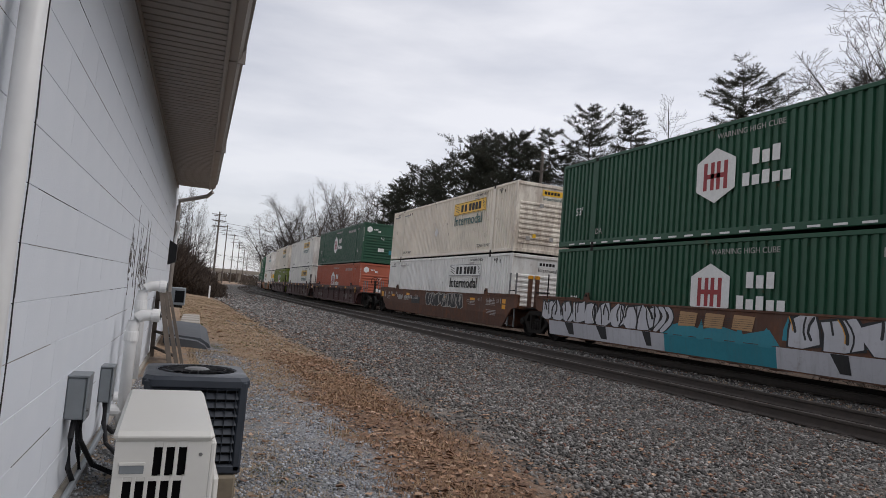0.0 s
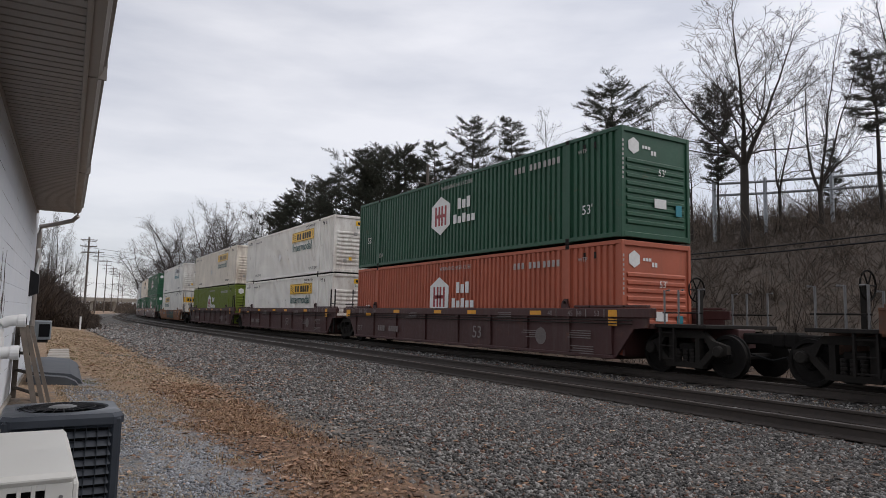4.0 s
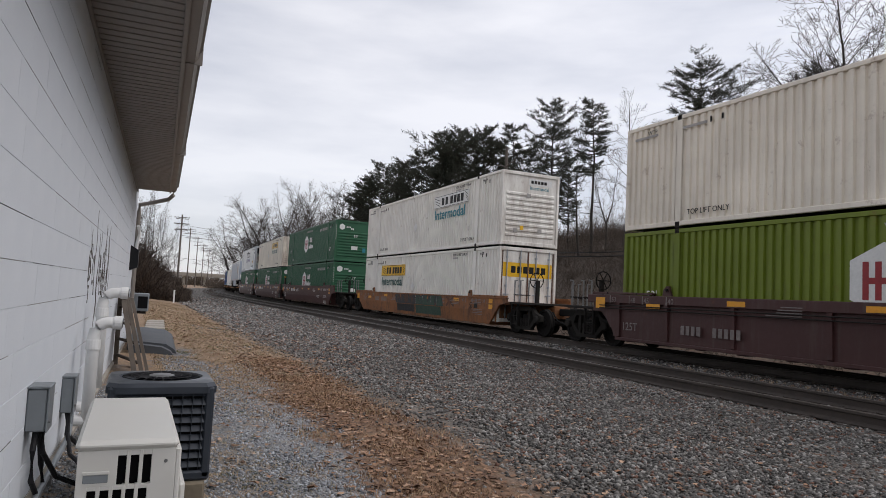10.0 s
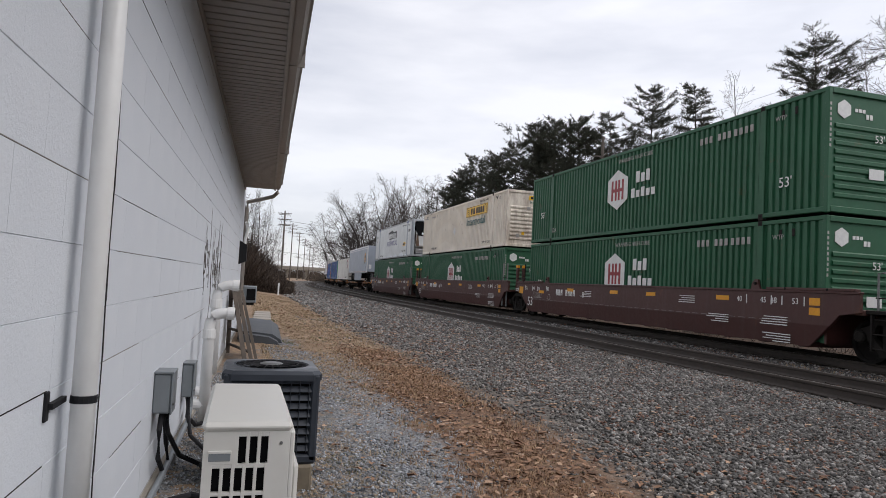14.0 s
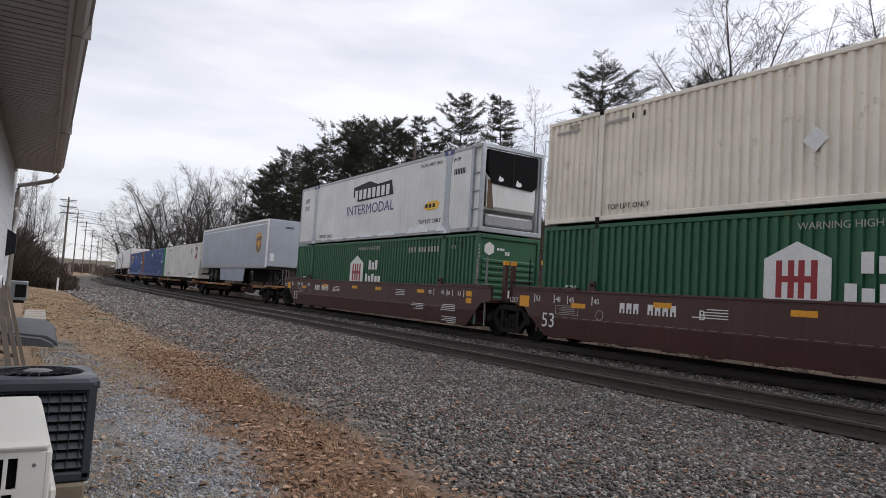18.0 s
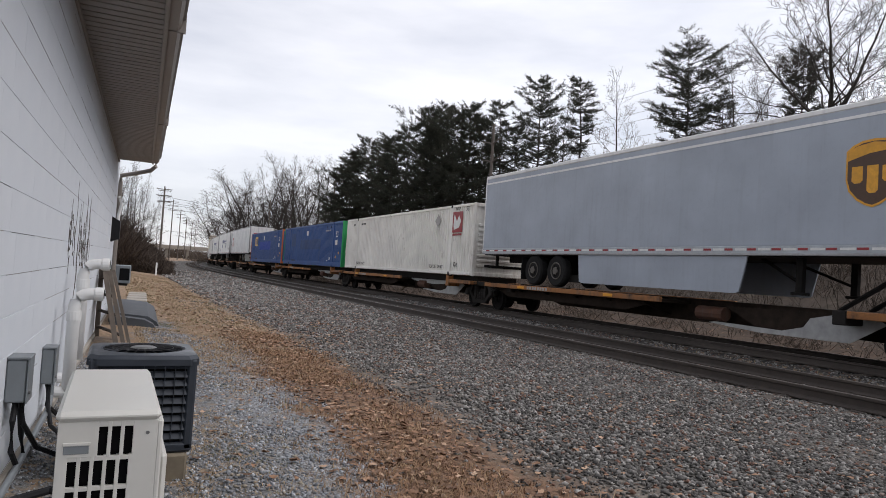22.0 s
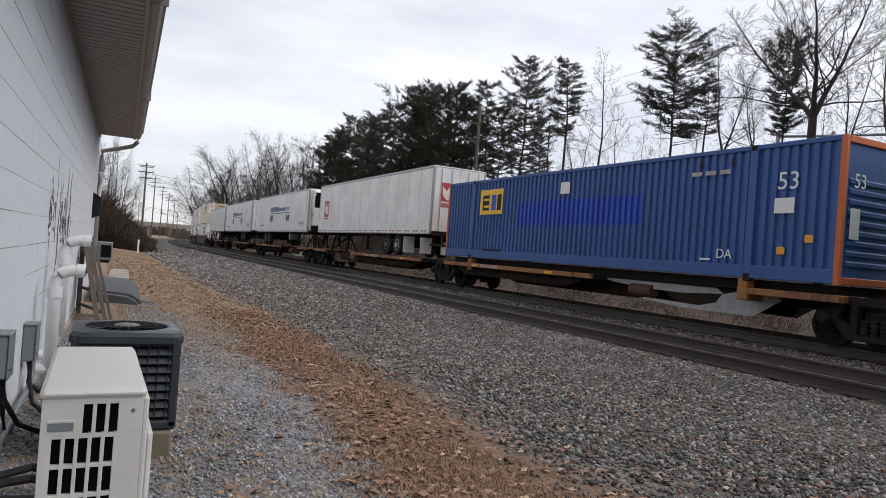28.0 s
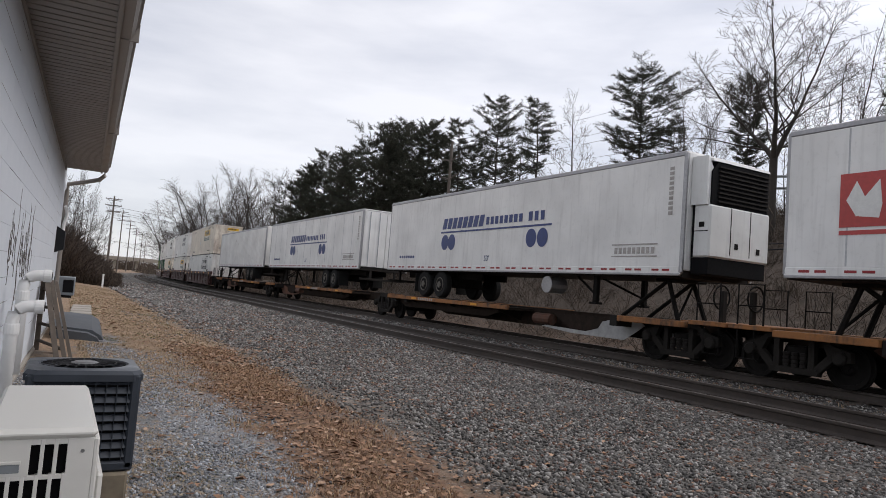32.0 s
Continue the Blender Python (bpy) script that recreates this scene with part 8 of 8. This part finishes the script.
    thicket("line_brush", "low brown bushes beside the line", 600, lambda r, n: (lambda y: (r.uniform(-1.5, 1, n) + (y - 50) * .075 + 2.2, y))(r.uniform(56, 130, n)), (.2, 1.1), BRUSH, 24, .014, .8)
    thicket("far_brush", "bushes behind the far curve", 1000, lambda r, n: (r.uniform(20, 60, n) + 4, r.uniform(95, 300, n)), (.8, 4.0), BRUSH, 25, .03, .5)
    thicket("far_wood", "hazy far wood along the horizon", 1200, lambda r, n: (r.uniform(-120, 200, n), r.uniform(460, 620, n)), (5, 11), BRUSH, 26, .12, .3)


build_trees()
build_far()


# ---- the train ----
def ride(ob, offset, z=0.0, turn=0.0):
    """Key a thing of the train: offset of its middle behind the reference car's front."""
    lift = Matrix.Translation((0, 0, z)) @ pose(0, 0, 0, 0, 0, turn)
    walk(ob, [(t, along(run(t) + offset + 8.075) @ lift) for t in range(33)])


LOADS = []  # (thing, offset, height, turn)


def load(ob, offset, z=0.0, turn=0.0):
    LOADS.append((ob, offset, z, turn))
    ob.matrix_basis = along(run(0) + offset + 8.075) @ Matrix.Translation((0, 0, z)) @ pose(0, 0, 0, 0, 0, turn)


def again(ob):
    return copy_thing(ob, pose(0, 0, 0))


LO, UP = .345, 3.3
yellow_white = container("white container with a yellow sign on its side", WHITE, None, deco_yellow)
yellow_cream = container("cream container with a yellow sign and rust stains", CREAM, None, deco_yellow)
black_white = container("white container with a pale sign and dark lettering", PALE, None, lambda c: deco_yellow(c, DECALWHITE, DECALBLACK))
door_white = container("white container with its doors and yellow band forward", WHITE, None, deco_doors, doors=True)
teal_white = container("white container with a pale sign and teal word", WHITE, None, lambda c: deco_yellow(c, DECALWHITE, GRAFTEAL))
green_dash = container("dark green container with a row of pale dashes", GREEN, None, lambda c: deco_hub(c, dashes=True), base=.2)
green_plain = container("dark green container with a white emblem", GREEN, None, deco_hub)
green_mid = container("green container with a white emblem", MIDGREEN, None, deco_hub)
lime = container("lime green container with a white emblem", LIME, None, deco_hub)
orange = container("orange container with a white emblem", ORANGE, None, deco_hub)
reefer = reefer_container()
red_white = container("white container with a small red square sign", WHITE, None, deco_red_square, group="containers on spine cars")
blue_sign = container("blue container with orange end posts and a yellow sign", BLUE, POSTORANGE, deco_blue, base=.3, group="containers on spine cars", wall=BLUE)
blue_green = container("blue container with a bright green end frame", BLUE, POSTGREEN, deco_dark_patch, base=.3, group="containers on spine cars")

graffiti = well_car("rusty well car covered in silver and turquoise graffiti", RUST, "smooth", ("joint", "joint"), deco_graffiti_big)
rusty = well_car("rusty brown well car with pale graffiti", RUST, "smooth", ("joint", "free"), deco_graffiti_dark)
maroon_a = well_car("maroon well car with upright ribs, leading unit", MAROON, "ribbed", ("free", "joint"), deco_ribbed)
maroon_b = well_car("maroon well car with upright ribs, middle unit", MAROON, "ribbed", ("joint", "joint"), deco_ribbed)
maroon_c = well_car("maroon well car with upright ribs, last unit", MAROON, "ribbed", ("joint", "free"), deco_ribbed)
orange_car = well_car("rusty orange well car with scattered graffiti", RUSTORANGE, "smooth", ("free", "free"), deco_graffiti_some, top=1.27)
brown_a = well_car("clean dark brown well car with yellow reflectors, leading unit", BROWN, "smooth", ("free", "joint"), deco_smooth)
brown_b = well_car("clean dark brown well car with yellow reflectors, middle unit", BROWN, "smooth", ("joint", "joint"), deco_smooth)
brown_c = well_car("clean dark brown well car with yellow reflectors, last unit", BROWN, "smooth", ("joint", "free"), deco_smooth)
spine_first = spine_car("spine car with a worn orange deck under a trailer", DECKORANGE, ("free", "joint"), "trailer")
spine_box = spine_car("spine car with worn orange arms under a container", DECKORANGE, ("joint", "joint"), "box")
spine_last = spine_car("spine car with a worn orange deck, last platform", DECKORANGE, ("joint", "free"), "turned")
spine_lead = spine_car("spine car with a worn orange deck, leading platform", DECKORANGE, ("free", "joint"), "trailer")
spine_turned = spine_car("spine car with a worn orange deck under a turned trailer", DECKORANGE, ("joint", "joint"), "turned")

shield_trailer = trailer("pale grey-blue trailer with a brown shield emblem", TRAILERGREY, deco_shield, skirt=True, grey=True)
red_trailer = trailer("white trailer with red square signs", TRAILERWHITE, deco_red_pair, flaps=True)
navy_reefer = trailer("white refrigerated trailer with navy discs and bars", TRAILERWHITE, deco_alliance, reefer=True)
navy_trailer = trailer("white trailer with navy discs and bars, tail forward", TRAILERWHITE, turned(deco_alliance))
ribbed_trailer = trailer("white ribbed trailer without signs", PALE, None, ribs=True)

O = dict(A=-19.6, B=0, C=23.19, D=42.5, E=61.8, F=85.0, G=108.2, H=127.5, I=146.8, J=168.2, K=185.1, L=202, M=219.1, N=236.8, O=255.45, P=274.8, Q=292.3, R=312.5, S=331.9, T=351.3, U=374.5, V=393.9)
for car, k in ((graffiti, "A"), (rusty, "B"), (maroon_a, "C"), (maroon_b, "D"), (maroon_c, "E"), (orange_car, "F"), (brown_a, "G"), (brown_b, "H"), (brown_c, "I"),
               (spine_first, "J"), (spine_box, "K"), (again(spine_box), "L"), (again(spine_box), "M"), (spine_last, "N"), (spine_lead, "O"), (spine_turned, "P"), (again(spine_last), "Q"),
               (again(maroon_a), "R"), (again(maroon_b), "S"), (again(maroon_c), "T"), (again(brown_a), "U"), (again(brown_b), "V")):
    load(car, O[k])
for low, up, k in ((green_plain, green_dash, "A"), (black_white, yellow_cream, "B"), (orange, again(green_plain), "C"), (yellow_white, again(yellow_white), "D"), (lime, again(yellow_cream), "E"),
                   (door_white, teal_white, "F"), (green_mid, again(green_mid), "G"), (again(green_mid), again(yellow_cream), "H"), (again(green_mid), reefer, "I"),
                   (again(black_white), again(yellow_cream), "R"), (again(yellow_white), again(black_white), "S"), (again(yellow_cream), again(black_white), "T"), (again(green_plain), again(black_white), "U"), (again(lime), again(green_mid), "V")):
    back = {"E": -.2, "F": -.12}.get(k, 0)
    load(low, O[k] + back, LO)
    load(up, O[k] + back, UP)
for ob, k in ((red_white, "K"), (blue_green, "L"), (blue_sign, "M")):
    load(ob, O[k], 1.19)
for ob, k, turn in ((shield_trailer, "J", 0), (red_trailer, "N", 180), (navy_reefer, "O", 0), (navy_trailer, "P", 180), (ribbed_trailer, "Q", 180)):
    load(ob, O[k], 0, turn)


def motions():
    for ob, offset, z, turn in LOADS:
        ride(ob, offset, z, turn)


motions()
